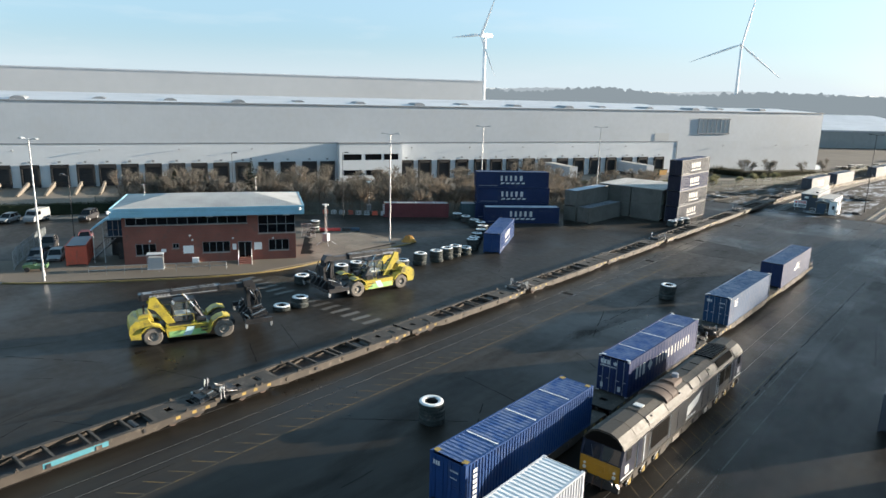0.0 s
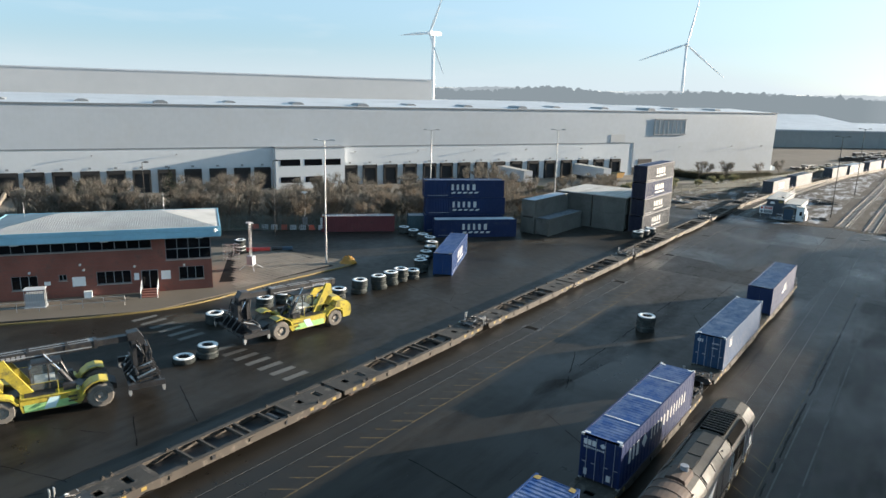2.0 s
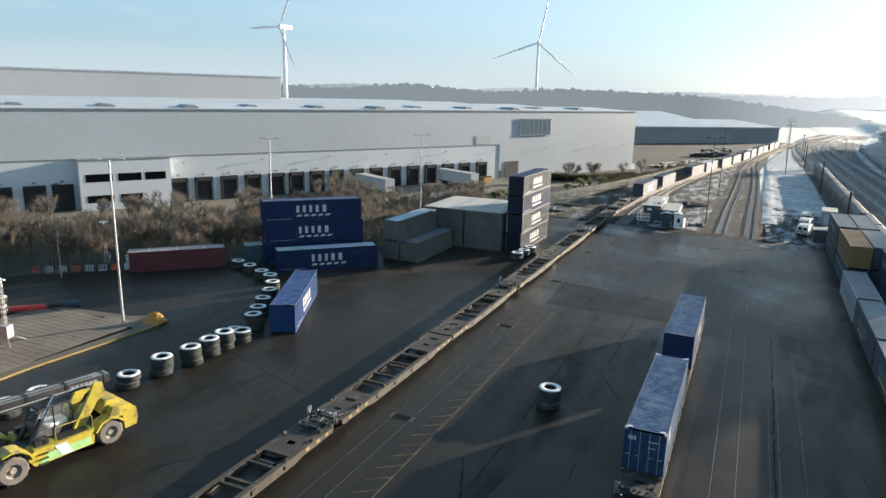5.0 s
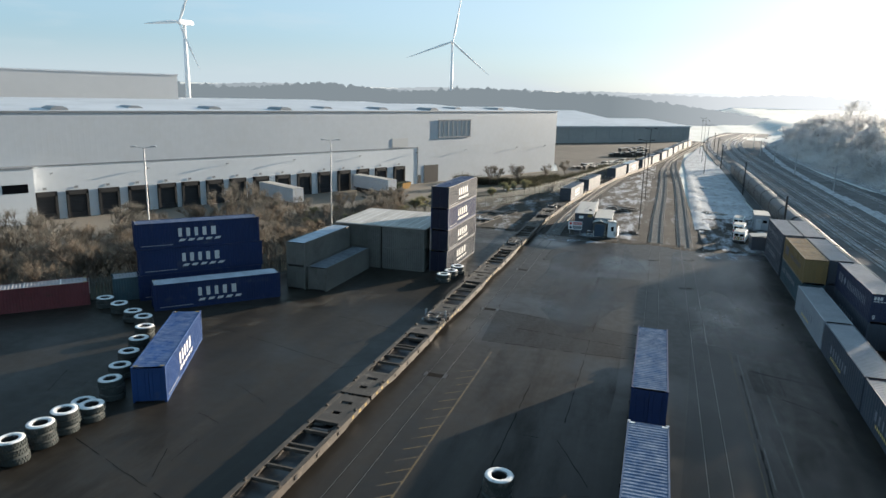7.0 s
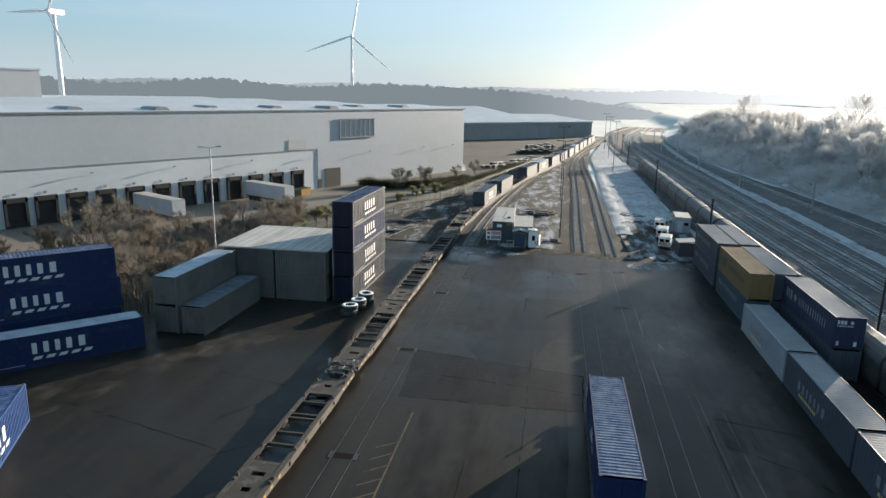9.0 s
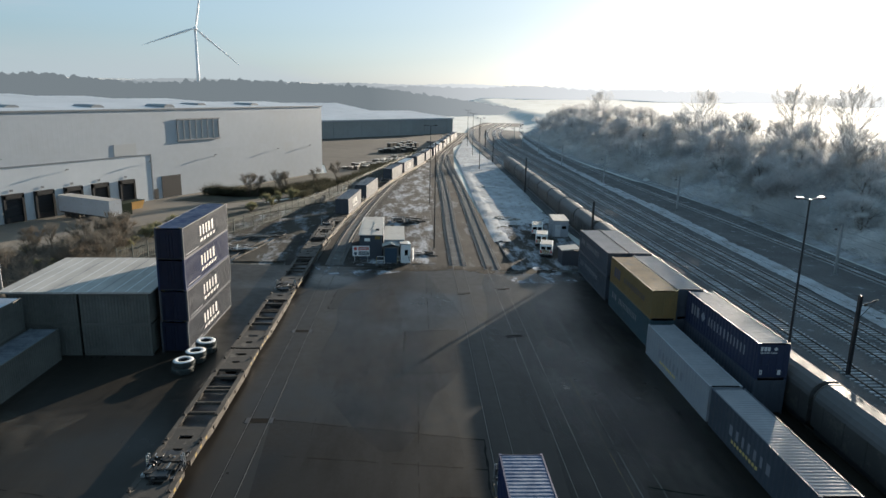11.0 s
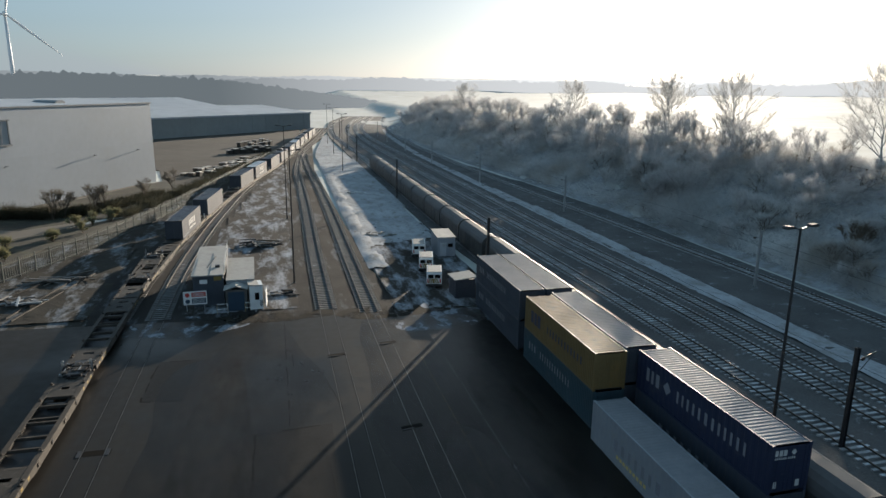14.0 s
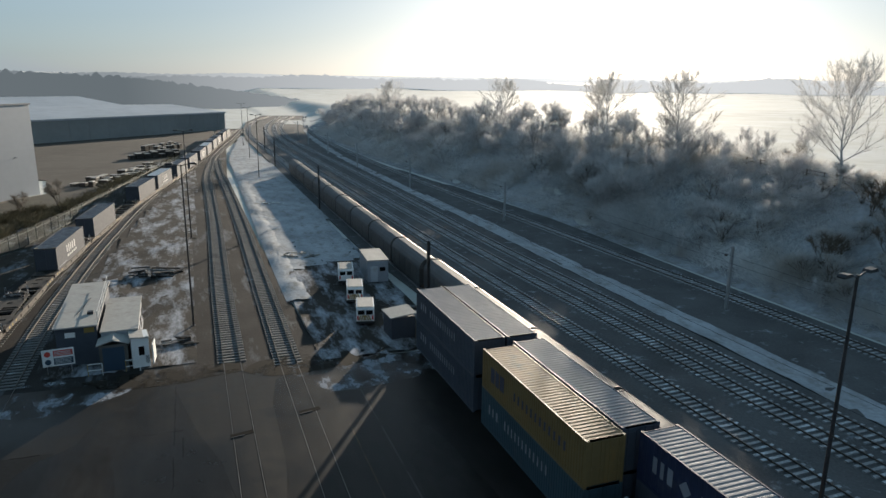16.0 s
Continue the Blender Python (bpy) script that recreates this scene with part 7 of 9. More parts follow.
    for s in (-1, 1):
        b = MB()
        b.box(min(s * 2.85, s * 3.15), 4.75, 1.35, max(s * 2.85, s * 3.15), 7.25, 1.75)
        e = part("end_beam", b, "steel_dark", sp)
        for y in (4.85, 7.15):
            b = MB()
            b.cbox(s * 3.0, y, 1.0, 0.22, 0.22, 0.4)
            b.cyl((s * 3.0, y, 0.86), (s * 3.0, y, 1.0), 0.07, 8, 0.09)
            part("twistlock", b, "steel_grey", e)
        b = MB()
        b.prism([(5.3, 1.6), (6.7, 1.6), (6.4, 1.0), (5.6, 1.0)], min(s * 1.7, s * 1.8), max(s * 1.7, s * 1.8), "x")
        part("guide_plate", b, "steel_dark", sp)
    return r


r1 = reach_stacker(pose(-56.05, 28.3, 0, 0, 0, -21.7), "green-yellow reach stacker with dark boom on wet asphalt")
tagged(copy_thing(r1, pose(-55.1, 51.0, 0, 0, 0, 168.7)), "yellow reach stacker with lowered black spreader")

# ---- tyres ----
tb = MB()
R_, H_ = 0.88, 0.56
tb.lathe([(0.50, 0.02), (0.74, 0.0), (R_, 0.07), (R_, H_ - 0.07), (0.80, H_ - 0.015)], 30)
for i in range(30):
    a = 6.2832 * i / 30
    tb.box(-0.05, -0.055, 0.08, 0.045, 0.055, H_ * 0.46, pose(R_ * math.cos(a), R_ * math.sin(a), 0, 0, 0, math.degrees(a)))
    tb.box(-0.05, -0.055, H_ * 0.54, 0.045, 0.055, H_ - 0.08, pose(R_ * math.cos(a + 0.1), R_ * math.sin(a + 0.1), 0, 0, 0, math.degrees(a + 0.1)))
TYRE = tb.data("tyre", M["tyre"])
ti_ = MB()
ti_.lathe([(0.50, 0.02), (0.46, 0.1), (0.46, H_ - 0.1), (0.50, H_ - 0.02)], 30)
TYRE_IN = ti_.data("tyre_liner", M["rubber_black"], True)
tw = MB()
tw.lathe([(0.47, H_ - 0.06), (0.56, H_ + 0.012), (0.76, H_ + 0.010), (0.85, H_ - 0.03), (0.872, H_ - 0.09)], 30)
TYRE_TOP = tw.data("painted_sidewall", M["tyre_paint"], True)
TYRE_DARK = tw.data("sidewall", M["tyre"], True)
rng = random.Random(8)


def tyre_stack(x, y, n, label, white=True, scale=1.0, z=0.0):
    t = thing("tyre_stack", label, "tyres", "tyre stacks", m=pose(x, y, z, 0, 0, rng.uniform(0, 360)) @ Matrix.Scale(scale, 4))
    for k in range(n):
        ty = part("tyre", TYRE, "", t, m=pose(rng.uniform(-0.09, 0.09), rng.uniform(-0.09, 0.09), k * H_ * 0.985, rng.uniform(-2, 2), rng.uniform(-2, 2), rng.uniform(0, 90)))
        part("tyre_liner", TYRE_IN, "", ty)
        part("sidewall", TYRE_TOP if white and k == n - 1 or scale < 0.9 else TYRE_DARK, "", ty, "white-painted top sidewall" if white and k == n - 1 else "")


LBL = "stack of old lorry tyres with a white-painted top"
for x, y, n in ((-28.0, 31.2, 3), (-28.0, 72.9, 3), (-59.3, 60.6, 2), (-58.8, 63.6, 3), (-58.3, 66.4, 3), (-58.3, 68.6, 3), (-58.4, 70.6, 3), (-58.3, 72.7, 2), (-60.2, 73.9, 1), (-59.4, 75.9, 3), (-61.7, 79.3, 2), (-63.3, 82.1, 2),
                (-64.8, 85.0, 2), (-66.5, 87.6, 2), (-68.8, 90.1, 2), (-71.0, 91.0, 2), (-74.2, 92.6, 2), (-77.0, 93.6, 2), (-56.0, 39.0, 1), (-55.5, 41.0, 2), (-62.5, 46.6, 2), (-58.8, 52.6, 1), (-62.8, 53.1, 2), (-62.6, 55.4, 2), (-61.2, 58.2, 1),
                (-45.7, 117.4, 2), (-45.3, 119.6, 2), (-45.2, 122.0, 2)):
    tyre_stack(x, y, n, LBL if n > 1 else "single old lorry tyre with white-painted sidewall")
tyre_stack(-84.9, 66.6, 4, "stack of pale painted car tyres beside the office", scale=0.85, z=0.13)
# ---- lamp posts and masts ----


def lamp_post(x, y, h, label, heads=2, rz=0.0, r=0.13, mt="steel_grey", floods=False):
    l = thing("lamp_post", label, "lamp post", "yard lamp posts", m=pose(x, y, 0, 0, 0, rz))
    b = MB()
    b.cyl((0, 0, 0), (0, 0, h), r, 12, r * 0.55)
    part("pole", b, mt, l)
    b = MB()
    b.cyl((0, 0, 0), (0, 0, 0.05), r * 2.2, 12)
    b.box(-r * 0.9, r * 0.8, 0.7, r * 0.9, r * 1.25, 1.3)
    part("base", b, mt, l)
    for s in ((-1, 1) if heads == 2 else (1,)):
        b = MB()
        b.cyl((0, 0, h - 0.12), (s * 0.75, 0, h + 0.06), 0.045, 6)
        a = part("arm", b, mt, l)
        b = MB()
        b.prism([(s * 0.7, h + 0.02), (s * 0.8, h + 0.17), (s * 1.3, h + 0.2), (s * 1.45, h + 0.08), (s * 1.4, h + 0.0)], -0.2, 0.2, "y")
        part("lamp_head", b, mt if not floods else "steel_dark", a)
    return l


lamp_post(-71.4, 70.4, 16.6, "tall galvanised twin-headed yard lamp post", rz=35)
lamp_post(-79.4, 103.8, 16.6, "tall galvanised twin-headed lamp post by the shrubs", rz=35)
lamp_post(-68.4, 130.8, 16.4, "tall galvanised twin-headed lamp post behind the storage shed", rz=35)
lamp_post(-83.9, 25.7, 16.6, "tall pale twin-headed lamp post on the footway", rz=20)
lamp_post(7.4, 117.6, 15.7, "tall twin-headed lamp post beside the main line", rz=10, mt="steel_dark")
lamp_post(-22.9, 165.2, 16.4, "tall slim lamp post near the huts", mt="steel_dark", r=0.11)
lamp_post(-22.8, 207.2, 16.8, "tall slim lamp post among the sidings", mt="steel_dark", r=0.11)
lamp_post(-5.8, 275, 16.0, "slim lamp post on the snowy verge", mt="steel_dark", r=0.11)
lamp_post(-4.1, 323.3, 16.0, "slim lamp post on the snowy verge", mt="steel_dark", r=0.11)
lamp_post(-2.9, 365.7, 16.0, "slim lamp post on the snowy verge", mt="steel_dark", r=0.11)
lamp_post(-97.8, 34.6, 10.5, "dark single-headed car park lamp post", heads=1, mt="steel_dark", r=0.08, rz=200)
lamp_post(-101, 62, 12.0, "dark slim post by the fence", heads=1, mt="steel_dark", r=0.07)
lamp_post(-91, 78, 12.0, "dark slim post by the fence", heads=1, mt="steel_dark", r=0.07)


def mast(x, y, h, label, arm=0.0, z=0.0, mt="steel_dark"):
    l = thing("line_mast", label, "mast", "railway masts", m=pose(x, y, z))
    b = MB()
    for s in (-1, 1):
        b.box(s * 0.13 - 0.02, -0.12, 0, s * 0.13 + 0.02, 0.12, h)
    b.box(-0.13, -0.015, 0, 0.13, 0.015, h)
    part("post", b, mt, l)
    if arm:
        b = MB()
        b.cyl((0, 0, h - 1.0), (arm, 0, h - 0.4), 0.04, 6)
        b.cyl((0, 0, h - 2.2), (arm * 0.9, 0, h - 0.5), 0.03, 6)
        part("cantilever", b, mt, l)
        b = MB()
        for k in range(4):
            b.cyl((arm * 0.3, 0, h - 0.92 + k * 0.03), (arm * 0.42, 0, h - 0.88 + k * 0.03), 0.08, 8)
        part("insulator", b, "rust", l)
    return l


# masts past x 20 take a paler steel colour, for the haze over them
for x, y, h, a in ((0.0, 158.2, 8.8, 0), (1.0, 226, 8.6, 0), (1.0, 298, 8.6, 1.6), (3.0, 345, 8.6, 1.6), (5.0, 395, 8.6, 1.6), (12.8, 117.0, 7.4, 1.6), (11.0, 62, 7.4, 1.9), (33.4, 152, 7.2, -2.4), (31.0, 205, 7.2, -2.4), (26.6, 248, 7.2, -2.4), (23.7, 290, 7.2, -2.4), (23.2, 332, 7.2, -2.4), (22.8, 371, 7.2, -2.4), (24.0, 406, 7.2, -2.4)):
    mast(x, y, h, "steel overhead line mast beside the rails", a, mt="steel_grey" if x > 20 else "steel_dark")
wires = thing("overhead_wires", "thin overhead line wires above the main tracks", "wires")
for x in (13.0, 31.0):
    for z in (6.1, 7.2):
        b = MB()
        pts = [(x + 0.0, 60 + k * 53 / 4, z - (0.35 if z > 7 else 0) * (1 - ((k % 4) - 2) ** 2 / 4)) for k in range(26)]
        for i, (px_, py_, pz_) in enumerate(pts):
            b.v += [(px_ - 0.012, py_, pz_), (px_ + 0.012, py_, pz_), (px_, py_, pz_ + 0.02)]
            if i:
                k0 = 3 * i
                b.f += [(k0 - 3, k0 - 2, k0 + 1, k0), (k0 - 2, k0 - 1, k0 + 2, k0 + 1), (k0 - 1, k0 - 3, k0, k0 + 2)]
        part("wire", b, "steel_dark", wires)

# ---- wind turbines ----


def turbine(x, y, hub, blade, az, spin, label):
    t = thing("wind_turbine", label, "wind turbine", "wind turbines", m=pose(x, y, 0, 0, 0, az))
    b = MB()
    b.cyl((0, 0, -2), (0, 0, hub - 1.5), 2.1, 20, 1.25)
    part("tower", b, "turbine", t, smooth=True)
    b = MB()
    b.prism([(-4.0, hub - 1.7), (-4.2, hub + 1.2), (-3.5, hub + 1.9), (6.5, hub + 1.9), (7.6, hub + 1.0), (7.6, hub - 1.4)], -1.7, 1.7, "x")
    part("nacelle", b, "turbine", t)
    b = MB()
    b.lathe([(0.0, 2.6), (0.8, 2.3), (1.5, 1.2), (1.7, 0.0), (1.6, -0.6)], 16, pose(0, -4.4, hub, 90, 0, 0))
    h = part("rotor_hub", b, "turbine", t, smooth=True)
    for k in range(3):
        b = MB()
        n = 8
        vs = []
        for i in range(n + 1):
            f = i / n
            L_ = 1.2 + f * blade
            c = (1.0 + 1.7 * math.sin(min(1, f * 4.5) * 1.57)) * (1 - f) ** 0.75 + 0.25
            tw_ = math.radians(14 * (1 - f))
            th = 0.45 * (1 - f) + 0.06
            for dx, dy in ((-0.35 * c, 0), (0.1 * c, th), (0.65 * c, 0), (0.1 * c, -th)):
                vs.append((dx * math.cos(tw_) - dy * math.sin(tw_), dx * math.sin(tw_) + dy * math.cos(tw_), L_))
        fs = [(4 * i + j, 4 * i + (j + 1) % 4, 4 * i + 4 + (j + 1) % 4, 4 * i + 4 + j) for i in range(n) for j in range(4)]
        b.add(vs, fs, pose(0, -5.0, hub, 0, spin + 120 * k, 0))
        part("blade", b, "turbine", h, smooth=True)
    return t


turbine(-369.6, 483.4, 72, 38, -11.5, 30, "tall white wind turbine standing behind the sheds")
turbine(-270.6, 849.7, 86, 58, 20, 10, "distant white wind turbine above the woods")

# ---- huts, vans and cabins at the yard's end ----
h1 = thing("site_hut", "dark blue two-storey site hut with snowy white roof", "hut", m=pose(-32.3, 157.9, 0, 0, 0, 1.5))
b = MB()
b.box(-1.6, 0, 0, 1.6, 13.6, 3.5)
part("wall", b, "c_ash", h1)
b = MB()
b.box(-1.75, -0.3, 3.5, 1.75, 13.8, 3.62)
part("roof", b, "hut_roof", h1)
b = MB()
for y in (0.4, 4, 8, 12):
    b.cyl((1.7, y, 3.6), (1.7, y, 4.6), 0.03, 5)
b.cyl((1.7, 0.4, 4.6), (1.7, 12, 4.6), 0.03, 5)
b.cyl((1.7, 0.4, 4.1), (1.7, 12, 4.1), 0.03, 5)
part("roof_rail", b, "steel_grey", h1)
b = MB()
b.cyl((-0.2, 3, 3.64), (0.5, 8, 3.64), 0.05, 5)
b.cbox(0.9, 3.0, 3.62, 0.5, 0.4, 0.25)
part("roof_cable", b, "steel_dark", h1)
for x, z in ((-0.9, 2.6), (0.6, 2.9)):
    b = MB()
    b.box(x, -0.04, z, x + 0.8, 0, z + 0.45)
    part("notice", b, "wagon_yellow" if x > 0 else "white_paint", h1)
h2 = thing("portable_cabin", "cream portable cabin with snowy roof beside the hut", "cabin", m=pose(-28.9, 157.4, 0, 0, 0, 1.5))
b = MB()
b.box(-1.45, 0, 0.15, 1.45, 9.8, 2.9)
part("wall", b, "c_pale", h2)
b = MB()
b.box(-1.52, -0.08, 2.9, 1.52, 9.9, 3.02)
part("roof", b, "hut_roof", h2)
for y in (2, 5, 8):
    b = MB()
    b.box(1.44, y, 1.2, 1.49, y + 1.2, 2.2)
    part("window", b, "glass", h2)
po_ = thing("entrance_lobby", "small lobby with blue door and snowy pitched roof", "lobby", m=pose(-29.3, 155.6, 0))
b = MB()
b.box(-1.1, 0, 0, 1.1, 1.75, 2.35)
part("wall", b, "c_grey", po_)
b = MB()
b.prism([(-1.3, 2.35), (0, 2.75), (1.3, 2.35), (1.3, 2.43), (0, 2.85), (-1.3, 2.43)], -0.15, 1.8, "y")
part("roof", b, "hut_roof", po_)
b = MB()
b.box(-0.85, -0.05, 0.05, 0.85, 0, 2.15)
part("door", b, "blue", po_)
bo_ = thing("guard_booth", "white guard booth with chequered corner", "booth", m=pose(-27.2, 155.7, 0, 0, 0, 8))
b = MB()
b.box(-0.7, 0, 0, 0.7, 1.9, 2.75)
part("wall", b, "white_paint", bo_)
b = MB()
b.prism([(-0.78, 2.75), (0.78, 2.6), (0.78, 2.7), (-0.78, 2.87)], -0.1, 2.0, "y")
part("roof", b, "hut_roof", bo_)
b = MB()
b.box(-0.15, -0.03, 1.1, 0.3, 0, 1.9)
part("window", b, "glass", bo_)
b = MB()
for i in range(6):
    for j in range(3):
        if (i + j) % 2:
            b.box(0.35 + j * 0.1, -0.02, 0.3 + i * 0.12, 0.45 + j * 0.1, 0, 0.42 + i * 0.12)
part("chequer_band", b, "steel_dark", bo_)
b = MB()
b.box(0.75, 0.1, 0.2, 0.85, 1.7, 1.9, pose(0.15, 0, 0, 0, 0, -12))
part("leaning_panel", b, "white_paint", bo_)
sg = thing("safety_sign", "white and blue safety sign board on posts", "sign", m=pose(-33.6, 156.4, 0, 0, 0, 4))
for x in (-0.9, 0.9):
    b = MB()
    b.cyl((x, 0.06, 0), (x, 0.06, 2.2), 0.04, 6)
    part("post", b, "steel_grey", sg)
b = MB()
b.box(-1.2, -0.02, 0.75, 1.2, 0.02, 2.25)
bd = part("board", b, "white_paint", sg)
for x0, z0, x1, z1, mt in ((-0.35, 1.62, 1.1, 2.12, "red"), (-0.35, 0.88, 1.1, 1.45, "blue")):
    b = MB()
    b.box(x0, -0.03, z0, x1, -0.02, z1)
    part("sign_panel", b, mt, bd)
for x, z, mt in ((-0.78, 1.85, "red"), (-0.78, 1.15, "blue")):
    b = MB()
    b.cyl((x, -0.02, z), (x, -0.035, z), 0.24, 16)
    part("sign_disc", b, mt, bd)
b = MB()
for k in range(4):
    b.box(-0.25, -0.036, 0.97 + k * 0.12, 0.95, -0.031, 1.02 + k * 0.12)
for k in range(3):
    b.box(-0.25, -0.036, 1.7 + k * 0.13, 0.95, -0.031, 1.76 + k * 0.13)
part("text_bars", b, "letter_white", bd)
for x0 in (-31.3, -28.4):
    rl = thing("pedestrian_barrier", "short white and yellow pedestrian barrier", "barrier", "pedestrian barriers", m=pose(x0, 155.0, 0))
    for x in (0, 1.1):
        b = MB()
        b.cyl((x, 0, 0), (x, 0, 1.05), 0.035, 6)
        part("post", b, "white_paint" if x else "wagon_yellow", rl)
    for z in (0.5, 1.05):
        b = MB()
        b.cyl((0, 0, z), (1.1, 0, z), 0.035, 6)
        part("rail_bar", b, "white_paint", rl)


def van(m, label, chevron=False, mt="white_paint"):
    v = thing("van", label, "van", "parked vans", m=m)
    b = MB()
    prof = [(0.0, 0.35), (-0.02, 1.3), (0.08, 1.95), (0.25, 2.05), (3.4, 2.05), (3.75, 1.85), (4.15, 1.25), (4.85, 1.05), (4.95, 0.7), (4.92, 0.35)]
    b.prism(prof, -0.92, 0.92, "x")
    part("body", b, mt, v)
    b = MB()
    b.box(-0.8, 0.15, 2.05, 0.8, 3.3, 2.09)
    part("roof_frost", b, "shed_roof", v)
    for s in (-1, 1):
        for y in (0.95, 3.95):
            b = MB()
            b.cyl((s * 0.72, y, 0.33), (s * 0.95, y, 0.33), 0.33, 16)
            w_ = part("wheel", b, "rubber_black", v)
            b = MB()
            b.cyl((s * 0.95, y, 0.33), (s * 0.965, y, 0.33), 0.2, 12)
            part("hubcap", b, "steel_grey", w_)
        b = MB()
        b.prism([(2.75, 1.3), (2.75, 1.85), (3.4, 1.85), (3.85, 1.3)], s * 0.925 - 0.01, s * 0.925 + 0.01, "x")
        part("side_window", b, "glass", v)
        b = MB()
        b.box(s * 0.75 - 0.08, -0.04, 0.75, s * 0.75 + 0.08, 0.0, 1.2)
        part("tail_light", b, "red", v)
        b = MB()
        b.box(min(s * 0.08, s * 0.75), -0.03, 1.3, max(s * 0.08, s * 0.75), 0.01, 1.75)
        part("rear_window", b, "glass", v)
    b = MB()
    b.add([(-0.8, 4.13, 1.32), (0.8, 4.13, 1.32), (0.72, 3.78, 1.87), (-0.72, 3.78, 1.87)], [(0, 1, 2, 3)], pose(0, 0.03, 0.02))
    part("windscreen", b, "glass", v)
    b = MB()
    b.box(-0.92, -0.1, 0.35, 0.92, 0.02, 0.6)
    part("bumper", b, "steel_dark", v)
    if chevron:
        b = MB()
        for k in range(6):
            x = -0.7 + k * 0.24
            b.prism([(x, 0.68), (x + 0.14, 0.68), (x + 0.3 if x < 0 else x - 0.16, 1.25), (x + 0.16 if x < 0 else x - 0.3, 1.25)], -0.045, -0.035, "y")
        part("chevrons", b, "wagon_yellow", v)
    return v


van(pose(-6.4, 159.3, 0, 0, 0, -13), "white panel van with yellow rear chevrons and frosted roof", True)
van(pose(-5.8, 166.5, 0, 0, 0, -12), "white panel van with frosted roof on rough ground", True)
van(pose(-5.1, 174.2, 0, 0, 0, -10), "white panel van with snow on its roof", False)
cb = thing("welfare_cabin", "pale grey ribbed welfare cabin with snowy roof", "cabin", m=pose(-1.1, 174.0, 0, 0, 0, -4))
b = corrugated(6.0, 2.7, 0.03, 0.3)
for s in (-1, 1):
    part("side_panel", b.data("side_panel", M["c_pale"]), "", cb, m=pose(-1.3, 6, 0.1, 0, 0, -90) if s < 0 else pose(1.3, 0, 0.1, 0, 0, 90))
b = MB()
b.box(-1.28, 0.03, 0.1, 1.28, 5.97, 2.75)
part("body", b, "c_pale", cb)
b = MB()
b.box(-1.36, -0.06, 2.78, 1.36, 6.06, 2.95)
part("roof", b, "shed_roof", cb)
b = MB()
b.box(0.2, -0.05, 1.5, 0.9, 0.02, 2.0)
part("window", b, "glass", cb)
b = MB()
b.box(-0.95, -0.05, 0.15, -0.05, 0.02, 2.15)
part("door", b, "c_white", cb)
sh_ = thing("lean_to_shed", "dark shed with pale snow-covered roof", "shed", m=pose(-3.7, 154.9, 0, 0, 0, 2))
b = MB()
b.box(-1.2, 0, 0, 1.2, 2.6, 2.2)
part("wall", b, "c_worn", sh_)
b = MB()
b.prism([(-1.35, 2.2), (1.35, 2.45), (1.35, 2.55), (-1.35, 2.3)], -0.15, 2.75, "y")
part("roof", b, "hut_roof", sh_)
rng = random.Random(21)


def scrap_pile(x, y, n, spread, label, mts, lmin=1.0, lmax=4.0):
    t = thing("scrap_pile", label, "scrap", "scrap piles", m=pose(x, y, 0))
    for k in range(n):
        b = MB()
        L_ = rng.uniform(lmin, lmax)
        b.box(-L_ / 2, -rng.uniform(0.06, 0.16), 0, L_ / 2, rng.uniform(0.06, 0.16), rng.uniform(0.08, 0.2))
        part("beam", b, mts[k % len(mts)], t, m=pose(rng.uniform(-spread, spread), rng.uniform(-spread, spread) * 0.6, 0.02 + 0.12 * (k // 5), rng.uniform(-4, 4), rng.uniform(-4, 4), rng.uniform(-35, 35) + (90 if rng.random() < 0.3 else 0)))


scrap_pile(-27.0, 186.5, 26, 2.6, "heap of frosted timbers and rails beside the siding", ("sleeper", "steel_dark", "wagon_deck"), 1.5, 4.5)
scrap_pile(-53.2, 163.0, 22, 2.2, "frosted steel frames lying behind the stack", ("sleeper", "steel_dark", "steel_grey"), 1.2, 3.5)
scrap_pile(-51.0, 171.5, 14, 1.8, "long frosted rails lying in the snow", ("sleeper", "rail"), 3.0, 7.0)
scrap_pile(-56.5, 157.5, 14, 1.8, "broken pallets and blocks behind the stack", ("concrete", "wagon_deck", "sleeper"), 0.6, 1.6)
scrap_pile(-24.6, 160.5, 14, 1.4, "broken boards and debris beside the cabin", ("wagon_deck", "sleeper", "steel_dark"), 0.6, 2.2)
scrap_pile(-8.6, 190.0, 16, 2.4, "scattered broken slabs in the snow", ("sleeper", "concrete"), 0.5, 1.6)
scrap_pile(-7.2, 234.8, 8, 1.4, "pale debris lying on the snowy verge", ("sleeper", "white_paint"), 0.8, 2.6)
scrap_pile(-1.9, 163.0, 12, 1.2, "frosted planks leaning behind the shed", ("sleeper", "wagon_deck"), 1.0, 2.6)

for x, y, rz, L_ in ((-50.6, 166.0, -12, 17), (-49.6, 165.5, -12.6, 18), (-53.5, 168.5, -24, 9)):
    b = MB()
    b.prism([(-0.07, 0.0), (0.07, 0.0), (0.02, 0.04), (0.035, 0.15), (-0.035, 0.15), (-0.02, 0.04)], -L_ / 2, L_ / 2, "y")
    solid("loose_rail", b, "wagon_deck", "frosted length of rail lying on the ground", "rail", "loose rails", m=pose(x, y, 0.03, 0, 0, rz))

# ---- lorry park, docks, car park ----


